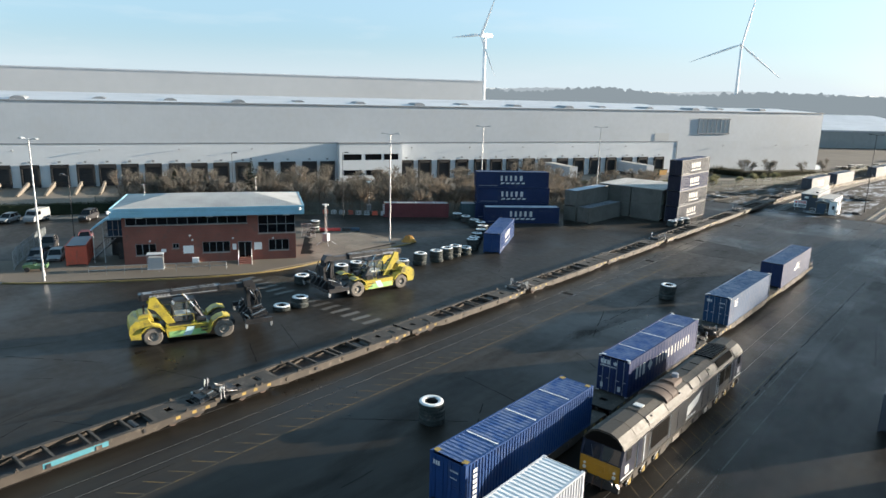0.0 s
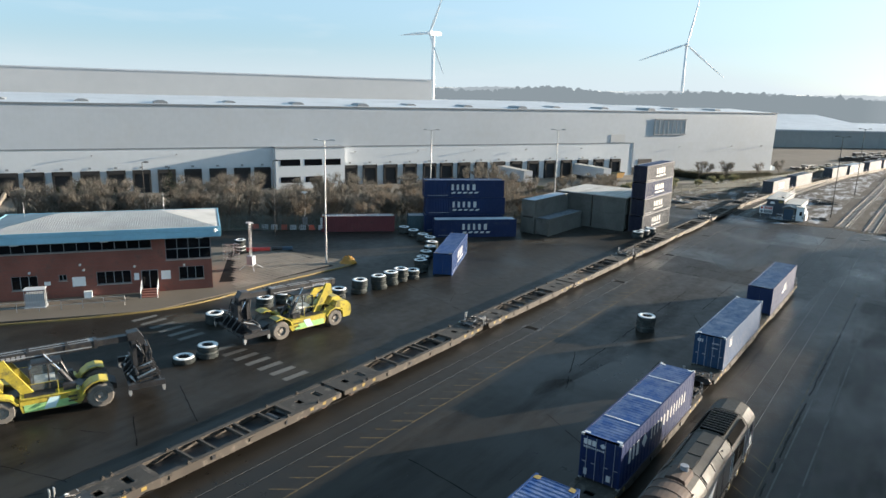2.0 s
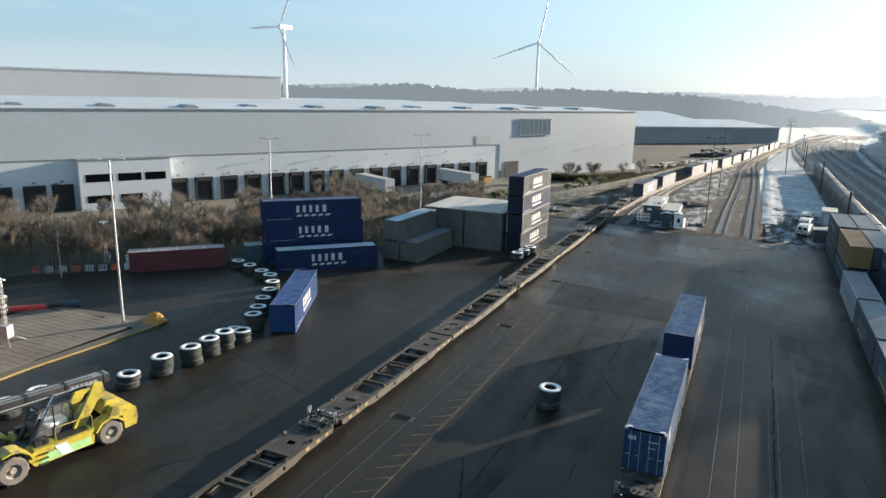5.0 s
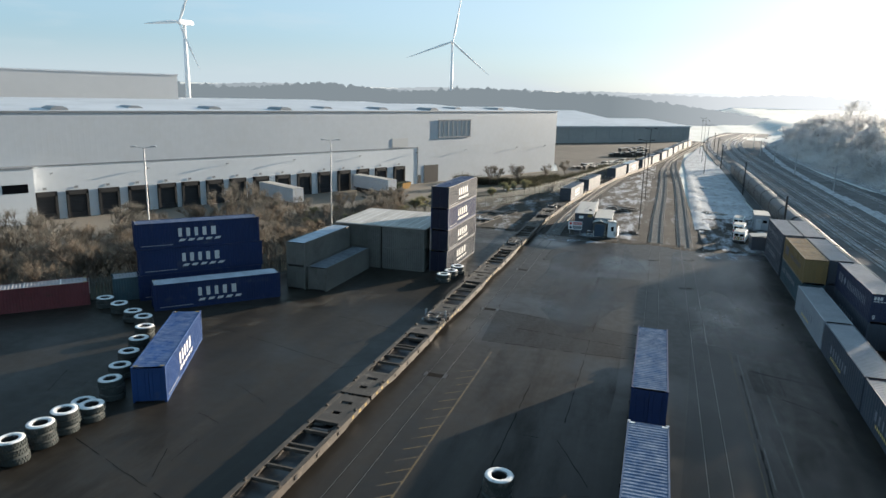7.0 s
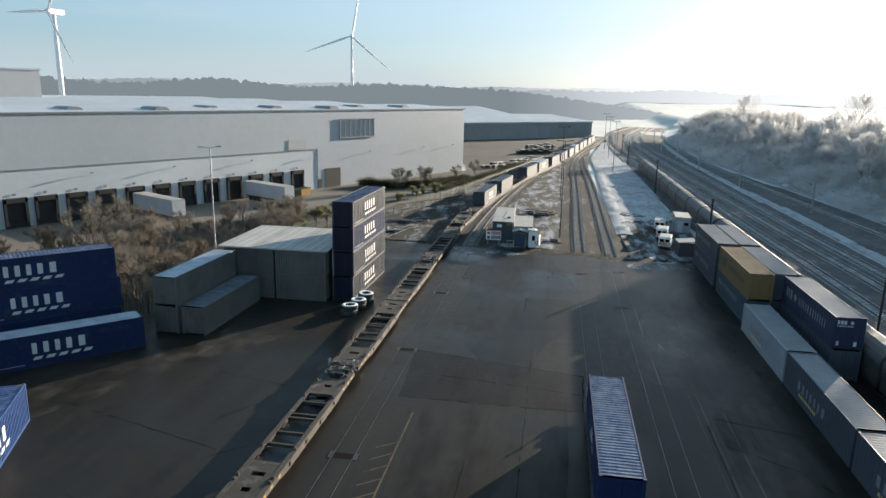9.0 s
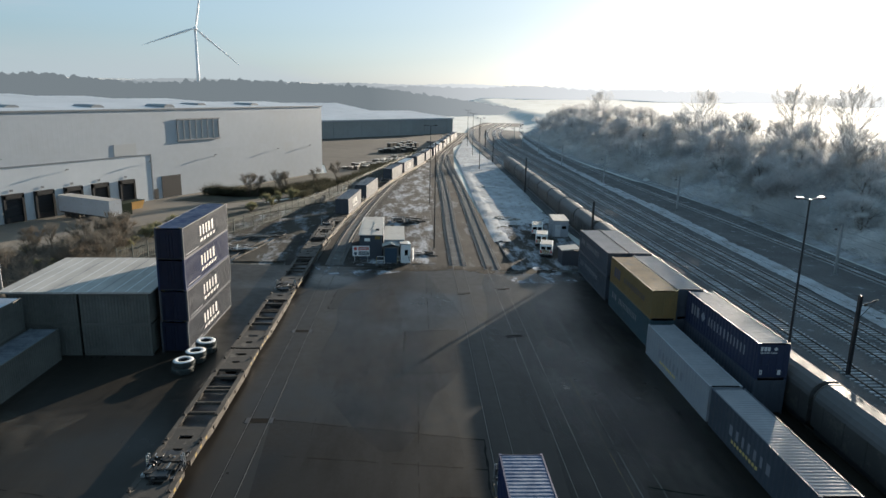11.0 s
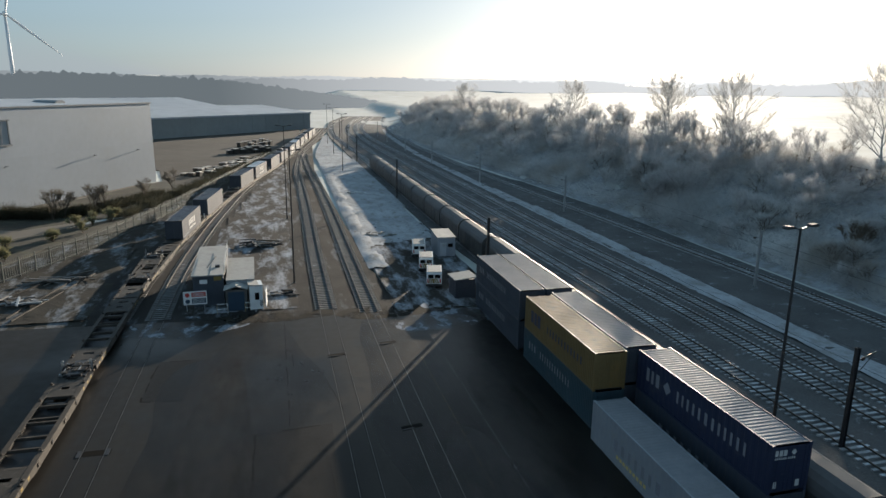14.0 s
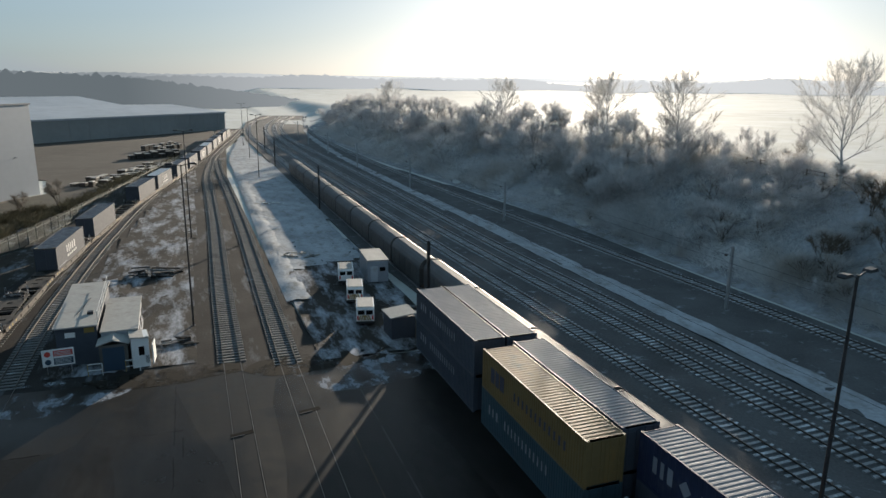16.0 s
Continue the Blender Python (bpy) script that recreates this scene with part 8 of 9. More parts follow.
def trailer(m, label, h=4.0):
    t = thing("lorry_trailer", label, "trailer", "lorry trailers", m=m)
    b = MB()
    b.box(-1.27, 0, 1.1, 1.27, 13.6, h)
    part("body", b, "c_white", t)
    b = MB()
    b.box(-1.27, -0.02, h, 1.27, 13.62, h + 0.03)
    part("roof", b, "shed_roof", t)
    b = MB()
    b.box(-1.2, 0.3, 0.85, 1.2, 13.2, 1.1)
    b.box(-0.9, 10.5, 0.0, -0.75, 10.7, 0.9)
    b.box(0.75, 10.5, 0.0, 0.9, 10.7, 0.9)
    part("underframe", b, "steel_dark", t)
    for y in (1.8, 3.1, 4.4):
        for s in (-1, 1):
            b = MB()
            b.cyl((s * 0.85, y, 0.5), (s * 1.2, y, 0.5), 0.5, 16)
            part("wheel", b, "rubber_black", t)
    return t


tr0 = trailer(WH @ pose(108.4, 1.5, 0, 0, 0, 0), "white box trailer backed onto a loading dock")
copy_thing(tr0, WH @ pose(83.0, 1.5, 0))
sk = thing("skip", "ochre waste skip beside the docks", "skip", m=WH @ pose(72.5, 6.5, 0, 0, 0, 4))
b = MB()
b.prism([(-1.6, 0.2), (-2.3, 1.7), (2.3, 1.7), (1.6, 0.2)], -1.0, 1.0, "y")
part("body", b, "loco_yellow", sk)
b = MB()
b.box(-2.35, -1.05, 1.7, 2.35, 1.05, 1.78)
part("rim", b, "evergreen", sk)
b = MB()
b.box(75.8, 8, 0, 78, 10.5, 2.2)
solid("green_bin", b, "evergreen", "dark green compactor beside the skip", "bin", m=WH)
rng = random.Random(33)


def flat_load(x, y, rz, n_, w_, z_):
    t = thing("flat_load", "low stacked load capped with snow in the lorry park", "load", "snow-covered loads", m=pose(x, y, 0, 0, 0, rz))
    b = MB()
    for q in range(3):
        b.box(-n_ / 2 + 0.05 * (q % 2), -w_ / 2, -0.12 + q * z_ / 3, n_ / 2 - 0.04 * (q % 2), w_ / 2, -0.16 + (q + 1) * z_ / 3)
    part("load", b, "wagon_deck", t)
    b = MB()
    b.prism([(-n_ / 2 - 0.03, z_ - 0.15), (n_ / 2 + 0.03, z_ - 0.15), (n_ / 2 - 0.05, z_ - 0.04), (-n_ / 2 + 0.06, z_ - 0.02)], -w_ / 2 - 0.03, w_ / 2 + 0.03, "y")
    part("snow_cap", b, "shed_roof", t)


for k in range(66):
    f, g_ = rng.random(), rng.uniform(-3.6, 3.6)
    flat_load(-46.5 + 18.0 * f - g_ * 0.9, 271 + 40 * f + g_ * 0.4, rng.choice((66, 68, 156, 160)) + rng.uniform(-5, 5), rng.choice((1.2, 1.6, 2.2, 3.0)), rng.choice((1.0, 1.2)), rng.uniform(0.6, 1.3))
for x0, y0, x1, y1, n in ((-39.5, 328.5, -26.5, 335.5, 7), (-38, 334, -27, 341, 6), (-37, 356, -27.5, 374, 8), (-33, 352, -26, 364, 5)):
    for k in range(n):
        f = k / (n - 1)
        flat_load(x0 + (x1 - x0) * f, y0 + (y1 - y0) * f, math.degrees(math.atan2(y1 - y0, x1 - x0)) + rng.uniform(-4, 4), rng.uniform(1.6, 2.4), 1.6, rng.uniform(1.2, 2.0))


def car(m, mt, label, tall=False):
    """A car along y, its nose at y 4.3: rounded lower body, tapered cabin, lamps and wheels."""
    v = thing("car", label, "car", "parked cars", m=m)
    h = 1.78 if tall else 1.46
    bl = 1.06 if tall else 0.88
    b = MB()
    rings = []
    for y, w, z0, z1 in ((0.0, 0.78, 0.42, bl - 0.12), (0.12, 0.86, 0.30, bl), (1.0, 0.90, 0.24, bl + 0.04), (2.9, 0.90, 0.24, bl + 0.02), (3.4, 0.89, 0.26, bl - 0.04), (4.12, 0.84, 0.30, bl - 0.16), (4.32, 0.72, 0.40, bl - 0.30)):
        rings.append([(-w * 0.94, y, z0), (-w, y, z0 + 0.2), (-w * 0.98, y, z1 - 0.1), (-w * 0.9, y, z1), (w * 0.9, y, z1), (w * 0.98, y, z1 - 0.1), (w, y, z0 + 0.2), (w * 0.94, y, z0)])
    n = len(rings)
    b.add([p for r in rings for p in r], [(8 * i + k, 8 * i + (k + 1) % 8, 8 * i + 8 + (k + 1) % 8, 8 * i + 8 + k) for i in range(n - 1) for k in range(8)] + [tuple(range(8)), tuple(range(8 * n - 8, 8 * n))[::-1]])
    part("body", b, mt, v, smooth=False)
    back = 0.18 if tall else 0.5
    low = [(-0.80, back, bl), (0.80, back, bl), (0.80, 3.15, bl), (-0.80, 3.15, bl)]
    top = [(-0.64, back + 0.28, h), (0.64, back + 0.28, h), (0.64, 2.45, h), (-0.64, 2.45, h)]
    b = MB()
    b.add(low + top, [(0, 1, 5, 4), (1, 2, 6, 5), (2, 3, 7, 6), (3, 0, 4, 7)])
    part("glasshouse", b, "glass", v, "dark car windows")
    b = MB()
    b.add([(x * 1.03, y, z + dz) for dz in (-0.05, 0.02) for x, y, z in top], [(0, 3, 2, 1), (4, 5, 6, 7), (0, 1, 5, 4), (1, 2, 6, 5), (2, 3, 7, 6), (3, 0, 4, 7)])
    part("roof", b, mt, v)
    for s in (-1, 1):
        for (x0, y0, z0), (x1, y1, z1) in (((0.80, back, bl), (0.64, back + 0.28, h)), ((0.80, 3.15, bl), (0.64, 2.45, h)), ((0.81, 1.6, bl), (0.65, 1.6, h))):
            b = MB()
            b.cyl((s * x0, y0, z0), (s * x1, y1, z1), 0.05, 5)
            part("pillar", b, mt, v)
        b = MB()
        b.box(s * 0.62 - 0.16, 4.2, bl - 0.32, s * 0.62 + 0.16, 4.31, bl - 0.2)
        part("headlight", b, "letter_white", v)
        b = MB()
        b.box(s * 0.66 - 0.12, -0.02, bl - 0.3, s * 0.66 + 0.12, 0.06, bl - 0.1)
        part("tail_light", b, "red", v)
        for y in (0.85, 3.42):
            b = MB()
            b.cyl((s * 0.68, y, 0.33), (s * 0.91, y, 0.33), 0.33, 14)
            w_ = part("wheel", b, "rubber_black", v)
            b = MB()
            b.cyl((s * 0.91, y, 0.33), (s * 0.925, y, 0.33), 0.2, 10)
            part("hubcap", b, "steel_grey", w_)
    b = MB()
    b.box(-0.5, 4.28, 0.45, 0.5, 4.335, 0.62)
    part("front_grille", b, "rubber_black", v)
    return v


for x, y, rz, mt, lab, tall in ((-120.9, 46.8, 221, "steel_dark", "dark four-wheel-drive car parked by the hedge", True), (-127.2, 36.6, 221, "trim_grey", "grey car parked by the hedge", False),
                                 (-103.0, 33.5, 240, "steel_dark", "black tall car parked near the office", True), (-97.0, 29.9, 240, "c_ash", "frosted slate car parked near the fence", False), (-95.8, 31.8, 240, "trim_grey", "grey car parked beside the red container", False), (-104.6, 39.0, 240, "maroon", "dark red car parked behind the red container", False)):
    car(pose(x, y, 0.0, 0, 0, rz), mt, lab, tall)
van(pose(-125.2, 40.4, 0, 0, 0, 221), "silver-grey panel van parked in the car park", mt="trim_grey")
container("storage_container", "orange-red small container with frosted blue-grey roof", pose(-88.6, 31.2, 0.12, 0, 0, 60), "orange_red", "r_frost", length=6.06, width=2.44, h=2.6)
container("storage_container", "pale ribbed storage box with a blue roof at the fence", pose(-91.2, 22.6, 0.12, 0, 0, 130.5), "c_pale", "r_mid", length=6.06, width=2.44, h=2.6)
palisade("car_park_fence", [(-91.6, 25.0), (-94.4, 26.4), (-100.8, 30.3), (-106, 34.0)], 2.4, "fence_grey", "pale grey palisade fence by the car park", pitch=0.22)
b = thing("site_buggy", "small green utility vehicle on the footway", "utility vehicle", m=pose(-89.6, 26.8, 0.12, 0, 0, -30))
q = MB()
q.prism([(-1.3, 0.35), (-1.3, 0.85), (-0.2, 0.95), (0.1, 0.7), (0.8, 0.7), (1.3, 0.85), (1.3, 0.35)], -0.7, 0.7, "x")
part("body", q, "buggy_green", b)
q = MB()
for x in (-0.65, 0.65):
    for y in (-0.1, 0.9):
        q.cyl((x, y, 0.7), (x, y * 0.8, 1.8), 0.03, 5)
q.box(-0.68, -0.15, 1.8, 0.68, 0.75, 1.85)
part("roll_cage", q, "steel_dark", b)
for x in (-0.7, 0.7):
    for y in (-0.85, 0.85):
        q = MB()
        q.cyl((x - 0.12, y, 0.3), (x + 0.12, y, 0.3), 0.3, 12)
        part("wheel", q, "rubber_black", b)
cp_ = MB()
for k in range(9):
    cp_.strip([(-124 + k * 2.0, 36 + k * 1.6), (-120.5 + k * 2.0, 33 + k * 1.6)], 0.1, 0.006)
solid("bay_lines", cp_, "white_line", "white parking bay lines in the car park", "marking", kind="structure")

# ---- barriers, CCTV tower and small things by the office ----
for k in range(9):
    f = k / 8
    x, y = -97.2 + 9.6 * f, 79.0 + 8.0 * f
    bb = thing("road_barrier", "white plastic road barrier by the fence" if k % 3 else "faded red plastic road barrier by the fence", "barrier", "road barriers", m=pose(x, y, 0, 0, 0, 44 + 6 * (k % 2)))
    b = MB()
    b.prism([(-0.25, 0), (-0.25, 0.15), (-0.1, 0.35), (-0.08, 0.8), (0.08, 0.8), (0.1, 0.35), (0.25, 0.15), (0.25, 0)], -0.5, 0.5, "x")
    part("block", b, "c_white" if k % 3 else "orange_red", bb)
for k, (x, y, mt) in enumerate(((-84.2, 68.4, "red"), (-83.2, 69.6, "red"), (-82.2, 71.0, "steel_dark"), (-81.3, 72.1, "blue"), (-84.9, 67.5, "red"))):
    bb = thing("road_barrier", "red plastic barrier lying on the paving" if mt == "red" else "dark plastic barrier lying on the paving", "barrier", "lying barriers", m=pose(x, y, 0.12, 0, 0, 50))
    b = MB()
    b.prism([(-0.3, 0), (-0.3, 0.3), (-0.15, 0.5), (0.15, 0.5), (0.3, 0.3), (0.3, 0)], -0.75, 0.75, "x")
    part("block", b, mt, bb)
cc_ = thing("camera_tower", "mobile steel camera tower on a grey base", "camera tower", m=pose(-76.4, 61.9, 0.12, 0, 0, 20))
b = MB()
b.box(-0.42, -0.42, 0.55, 0.42, 0.42, 1.75)
part("base_box", b, "c_pale", cc_)
for x in (-0.9, 0.9):
    for y in (-0.9, 0.9):
        b = MB()
        b.cyl((x * 0.6, y * 0.6, 0.5), (x * 1.2, y * 1.2, 0.0), 0.05, 6)
        part("leg", b, "steel_grey", cc_)
for x, y in ((-0.12, -0.12), (0.12, -0.12), (0.12, 0.12), (-0.12, 0.12)):
    b = MB()
    b.cyl((x, y, 1.75), (x, y, 5.8), 0.025, 6)
    part("mast_tube", b, "steel_grey", cc_)
b = MB()
for k in range(8):
    z = 1.75 + k * 0.5
    for p, q in (((-0.12, -0.12), (0.12, -0.12)), ((0.12, -0.12), (0.12, 0.12)), ((0.12, 0.12), (-0.12, 0.12)), ((-0.12, 0.12), (-0.12, -0.12))):
        b.cyl((*p, z), (*q, z + 0.5), 0.015, 4)
part("lattice", b, "steel_grey", cc_)
b = MB()
b.cyl((0, 0, 5.8), (0, 0, 6.2), 0.16, 10)
b.box(-0.5, -0.08, 6.0, 0.5, 0.08, 6.15)
part("camera_head", b, "white_paint", cc_)
cc2 = copy_thing(cc_, pose(-92.3, 85.6, 0.0, 0, 0, 44))
gt = thing("steel_gate", "open tubular steel gate panel beside the office", "gate", m=pose(-83.0, 62.4, 0.12, 0, 0, 40))
for k in range(12):
    b = MB()
    b.cbox(k * 0.2, 0, 0, 0.04, 0.04, 2.2)
    part("bar", b, "steel_grey", gt)
for z in (0.15, 2.15):
    b = MB()
    b.box(-0.03, -0.03, z, 2.25, 0.03, z + 0.06)
    part("gate_rail", b, "steel_grey", gt)
hp = thing("covered_heap", "yellow sheeted heap on the end of the kerb", "heap", m=pose(-69.4, 72.6, 0.12, 0, 0, 30))
b = MB()
rng = random.Random(2)
b.lathe([(0.0, 1.0), (0.35, 0.92), (0.62, 0.6), (0.8, 0.25), (0.95, 0.0)], 11)
b.v = [(x * 1.3 + rng.uniform(-0.1, 0.1), y + rng.uniform(-0.1, 0.1), z * rng.uniform(0.85, 1.1)) for x, y, z in b.v]
part("sheet", b, "loco_yellow", hp)

# ---- winter shrubs and trees ----


def limb(b, p, d, L_, r, depth, rng, tips, spread=0.55, kids=(2, 4)):
    """A tapered, crooked limb that forks; tips collects the ends."""
    n = 2
    for i in range(n):
        q = p + d * (L_ / n)
        b.cyl(p, q, r * (1 - 0.25 * i / n), 5 if r > 0.12 else 3, r * (1 - 0.25 * (i + 1) / n), caps=False)
        p = q
        d = (d + Vector((rng.uniform(-1, 1), rng.uniform(-1, 1), rng.uniform(-0.4, 0.8))) * 0.16).normalized()
        if depth and i < n - 1 and rng.random() < 0.6:
            e = (d + Vector((rng.uniform(-1, 1), rng.uniform(-1, 1), rng.uniform(-0.2, 0.6))) * spread * 1.3).normalized()
            limb(b, p, e, L_ * rng.uniform(0.45, 0.65), r * 0.5, depth - 1, rng, tips, spread, kids)
    if depth == 0:
        tips.append((p, d))
        return
    for k in range(rng.randint(*kids)):
        e = (d + Vector((rng.uniform(-1, 1), rng.uniform(-1, 1), rng.uniform(-0.3, 0.6))) * spread).normalized()
        limb(b, p, e, L_ * rng.uniform(0.6, 0.85), r * 0.62, depth - 1, rng, tips, spread, kids)


def twigs(tips, rng, per, length, width):
    """Fine twigs as thin crossed blades at the limbs' ends."""
    b = MB()
    for p, d in tips:
        for k in range(per):
            e = (d + Vector((rng.uniform(-1, 1), rng.uniform(-1, 1), rng.uniform(-0.6, 0.9))) * 0.95).normalized()
            L_ = length * rng.uniform(0.5, 1.3)
            s = e.orthogonal().normalized() * width
            s.rotate(Matrix.Rotation(rng.uniform(0, 6.28), 3, e))
            o = p - d * rng.uniform(0, length * 0.6)
            n = len(b.v)
            b.v += [tuple(o - s), tuple(o + s), tuple(o + e * L_)]
            b.f.append((n, n + 1, n + 2))
    return b


def bare_tree(name, label, seed, h, r, depth, mt_twig, m, per=5, tl=0.9, tw=0.02, spread=0.55, trunk_f=0.28, lean=0.0, category="tree", group="", stems=1, kids=(2, 4)):
    rng = random.Random(seed)
    t = thing(name, label, category, group, m=m)
    b, tips = MB(), []
    for k in range(stems):
        d = Vector((rng.uniform(-1, 1) * (0.06 if stems == 1 else 0.4) + lean, rng.uniform(-1, 1) * (0.06 if stems == 1 else 0.4), 1)).normalized()
        limb(b, Vector((rng.uniform(-0.2, 0.2) * (stems > 1), rng.uniform(-0.2, 0.2) * (stems > 1), -0.3)), d, h * trunk_f, r, depth, rng, tips, spread, kids)
    part("trunk", b, "bark_hazed" if mt_twig == "twig_frost" else "bark", t)
    part("crown", twigs(tips, rng, per, tl, tw), mt_twig, t)
    return t


def crown_tree(label, seed, h, r, m, group, wide=0.42):
    """A standing tree with a leader, rising limbs and a full rounded crown of fine branches."""
    rng = random.Random(seed)
    t = thing("tree", label, "tree", group, m=m)
    b, tips = MB(), []
    p, d, trunk = Vector((0, 0, -0.4)), Vector((rng.uniform(-0.05, 0.05), rng.uniform(-0.05, 0.05), 1)).normalized(), []
    for i in range(9):
        q = p + d * (h * 0.085)
        b.cyl(p, q, r * (1 - i / 9.5), 7, r * (1 - (i + 1) / 9.5), caps=False)
        trunk.append((q, r * (1 - (i + 1) / 9.5)))
        p, d = q, (d + Vector((rng.uniform(-1, 1), rng.uniform(-1, 1), 0.3)) * 0.12).normalized()
    centre = Vector((0, 0, h * 0.58))

    def reach(o, e):
        """How far from o along e the rounded crown goes."""
        for k in range(1, 60):
            v = o + e * (0.02 * k * h) - centre
            if (v.x ** 2 + v.y ** 2) / (wide * h) ** 2 + v.z ** 2 / (0.42 * h) ** 2 > 1:
                return 0.02 * k * h
        return h * 0.5

    def branch(o, e, L_, rad, depth):
        n = 4
        for i in range(n):
            q = o + e * (L_ / n)
            b.cyl(o, q, rad * (1 - 0.7 * i / n), 3 if depth < 2 else 5, rad * (1 - 0.7 * (i + 1) / n), caps=False)
            o = q
            e = (e + Vector((rng.uniform(-1, 1), rng.uniform(-1, 1), rng.uniform(-0.5, 0.9))) * 0.14).normalized()
            if depth:
                for k in range(2 if depth == 2 else 1):
                    f = (e + Vector((rng.uniform(-1, 1), rng.uniform(-1, 1), rng.uniform(-0.5, 0.8))) * 0.7).normalized()
                    branch(o, f, L_ * (0.55 - 0.08 * i) * rng.uniform(0.7, 1.15), rad * (0.55 - 0.08 * i), depth - 1)
            tips.append((o, e))

    for k in range(24):
        i = 1 + int(k * 8 / 24)
        o, rad = trunk[i]
        a, tilt = k * 2.4 + rng.uniform(-0.4, 0.4), radians(68 - 50 * (i - 1) / 7) * rng.uniform(0.8, 1.2)
        e = Vector((math.cos(a) * math.sin(tilt), math.sin(a) * math.sin(tilt), math.cos(tilt)))
        branch(o, e, reach(o, e) * rng.uniform(0.8, 1.0), max(0.035, rad * 0.5), 2)
    part("trunk", b, "bark_hazed", t)
    part("crown", twigs(tips, rng, 5, h * 0.055, 0.011), "twig_bank", t)
    return t


PROTO = {}
for key, args in dict(
        shrub_a=dict(seed=3, h=6.6, r=0.07, depth=2, mt_twig="twig", per=22, tl=1.0, tw=0.022, stems=5, spread=0.6, trunk_f=0.36),
        shrub_b=dict(seed=11, h=5.8, r=0.06, depth=2, mt_twig="twig_rust", per=22, tl=0.9, tw=0.026, stems=5, spread=0.7, trunk_f=0.36),
        shrub_c=dict(seed=19, h=6.4, r=0.06, depth=2, mt_twig="twig_frost", per=14, tl=1.1, tw=0.03, stems=5, spread=0.65, trunk_f=0.36),
        shrub_d=dict(seed=29, h=7.4, r=0.08, depth=2, mt_twig="twig", per=22, tl=1.1, tw=0.022, stems=4, spread=0.55, trunk_f=0.38),
        shrub_e=dict(seed=53, h=6.0, r=0.05, depth=2, mt_twig="twig_bank", per=22, tl=1.0, tw=0.022, stems=6, spread=0.75, trunk_f=0.34),
        scrub=dict(seed=23, h=2.8, r=0.04, depth=1, mt_twig="olive", per=24, tl=0.7, tw=0.04, stems=7, spread=0.8, trunk_f=0.42),
        wood_a=dict(seed=31, h=10.5, r=0.13, depth=4, mt_twig="twig_frost", per=10, tl=1.3, tw=0.022, stems=2, spread=0.6, trunk_f=0.27, kids=(2, 3)),
        wood_b=dict(seed=37, h=11.5, r=0.14, depth=4, mt_twig="twig_frost", per=10, tl=1.3, tw=0.022, stems=2, spread=0.55, trunk_f=0.27, kids=(2, 3)),
        wood_c=dict(seed=41, h=9.5, r=0.11, depth=4, mt_twig="twig_frost", per=10, tl=1.2, tw=0.022, stems=3, spread=0.7, trunk_f=0.26, kids=(2, 3)),
        wood_d=dict(seed=43, h=10.0, r=0.12, depth=4, mt_twig="twig_bank", per=10, tl=1.2, tw=0.022, stems=2, spread=0.65, trunk_f=0.27, kids=(2, 3))).items():
    nm, cat, lab = ("shrub", "shrub", "brown leafless winter shrub in the planted bed") if key[:5] in ("shrub", "scrub") else ("tree", "tree", "frosted leafless tree on the embankment")
    PROTO[key] = bare_tree(nm, lab, m=pose(-110, 76, 0), group="shrubs in the planted bed" if nm == "shrub" else "embankment trees", category=cat, **args)
used = set()


def plant(key, x, y, z, s, rng, label=""):
    m = pose(x, y, z, rng.uniform(-4, 4), rng.uniform(-4, 4), rng.uniform(0, 360)) @ Matrix.Diagonal((s * rng.uniform(0.85, 1.2), s * rng.uniform(0.85, 1.2), s, 1))
    if key not in used:
        used.add(key)
        PROTO[key].matrix_basis = m
        return PROTO[key]
    o = copy_thing(PROTO[key], pose(0, 0, 0))
    o.matrix_basis = m
    if label:
        tagged(o, label)
    return o


rng = random.Random(77)
front = [(-127, 52), (-112, 64.5), (-100, 77), (-88, 89.5), (-76, 102), (-66.5, 118), (-64, 138), (-68, 158)]
back = [(-142, 60), (-130, 78), (-118, 96), (-108, 114), (-98, 132), (-88, 150), (-80, 164), (-74, 176)]
for i in range(7):
    for k in range(29):
        f, g_ = rng.random(), rng.random()
        a = Vector(front[i]).lerp(Vector(front[i + 1]), f)
        c = Vector(back[i]).lerp(Vector(back[i + 1]), f)
        p = a.lerp(c, g_ ** 1.3)
        low = 0.75 if i >= 5 else 1.0
        key = rng.choice(("shrub_a", "shrub_d", "shrub_a", "shrub_d", "shrub_b", "shrub_b")) if i < 5 or rng.random() < 0.5 else "scrub"
        plant(key, p.x, p.y, 0.0, rng.uniform(0.75, 1.15) * low, rng, "" if key != "scrub" else "low olive-brown scrub in the planted bed")
for i in range(24):
    f = rng.random()
    a = Vector((-66, 160)).lerp(Vector((-48, 212)), f)
    plant("scrub", a.x - rng.uniform(0.5, 6) - 3 * f, a.y + rng.uniform(-3, 3), 0, rng.uniform(0.6, 1.2), rng, "low olive-brown scrub behind the track fence")
for x, y, s in ((-63.5, 214, 0.95), (-62, 215.5, 0.9), (-58, 220, 0.95), (-56.8, 221.5, 0.85), (-51, 233, 0.8), (-47, 244, 0.9)):
    plant("shrub_a", x, y, 0, s, rng, "leafless shrub at the warehouse corner")
# evergreens standing out of the shrubs


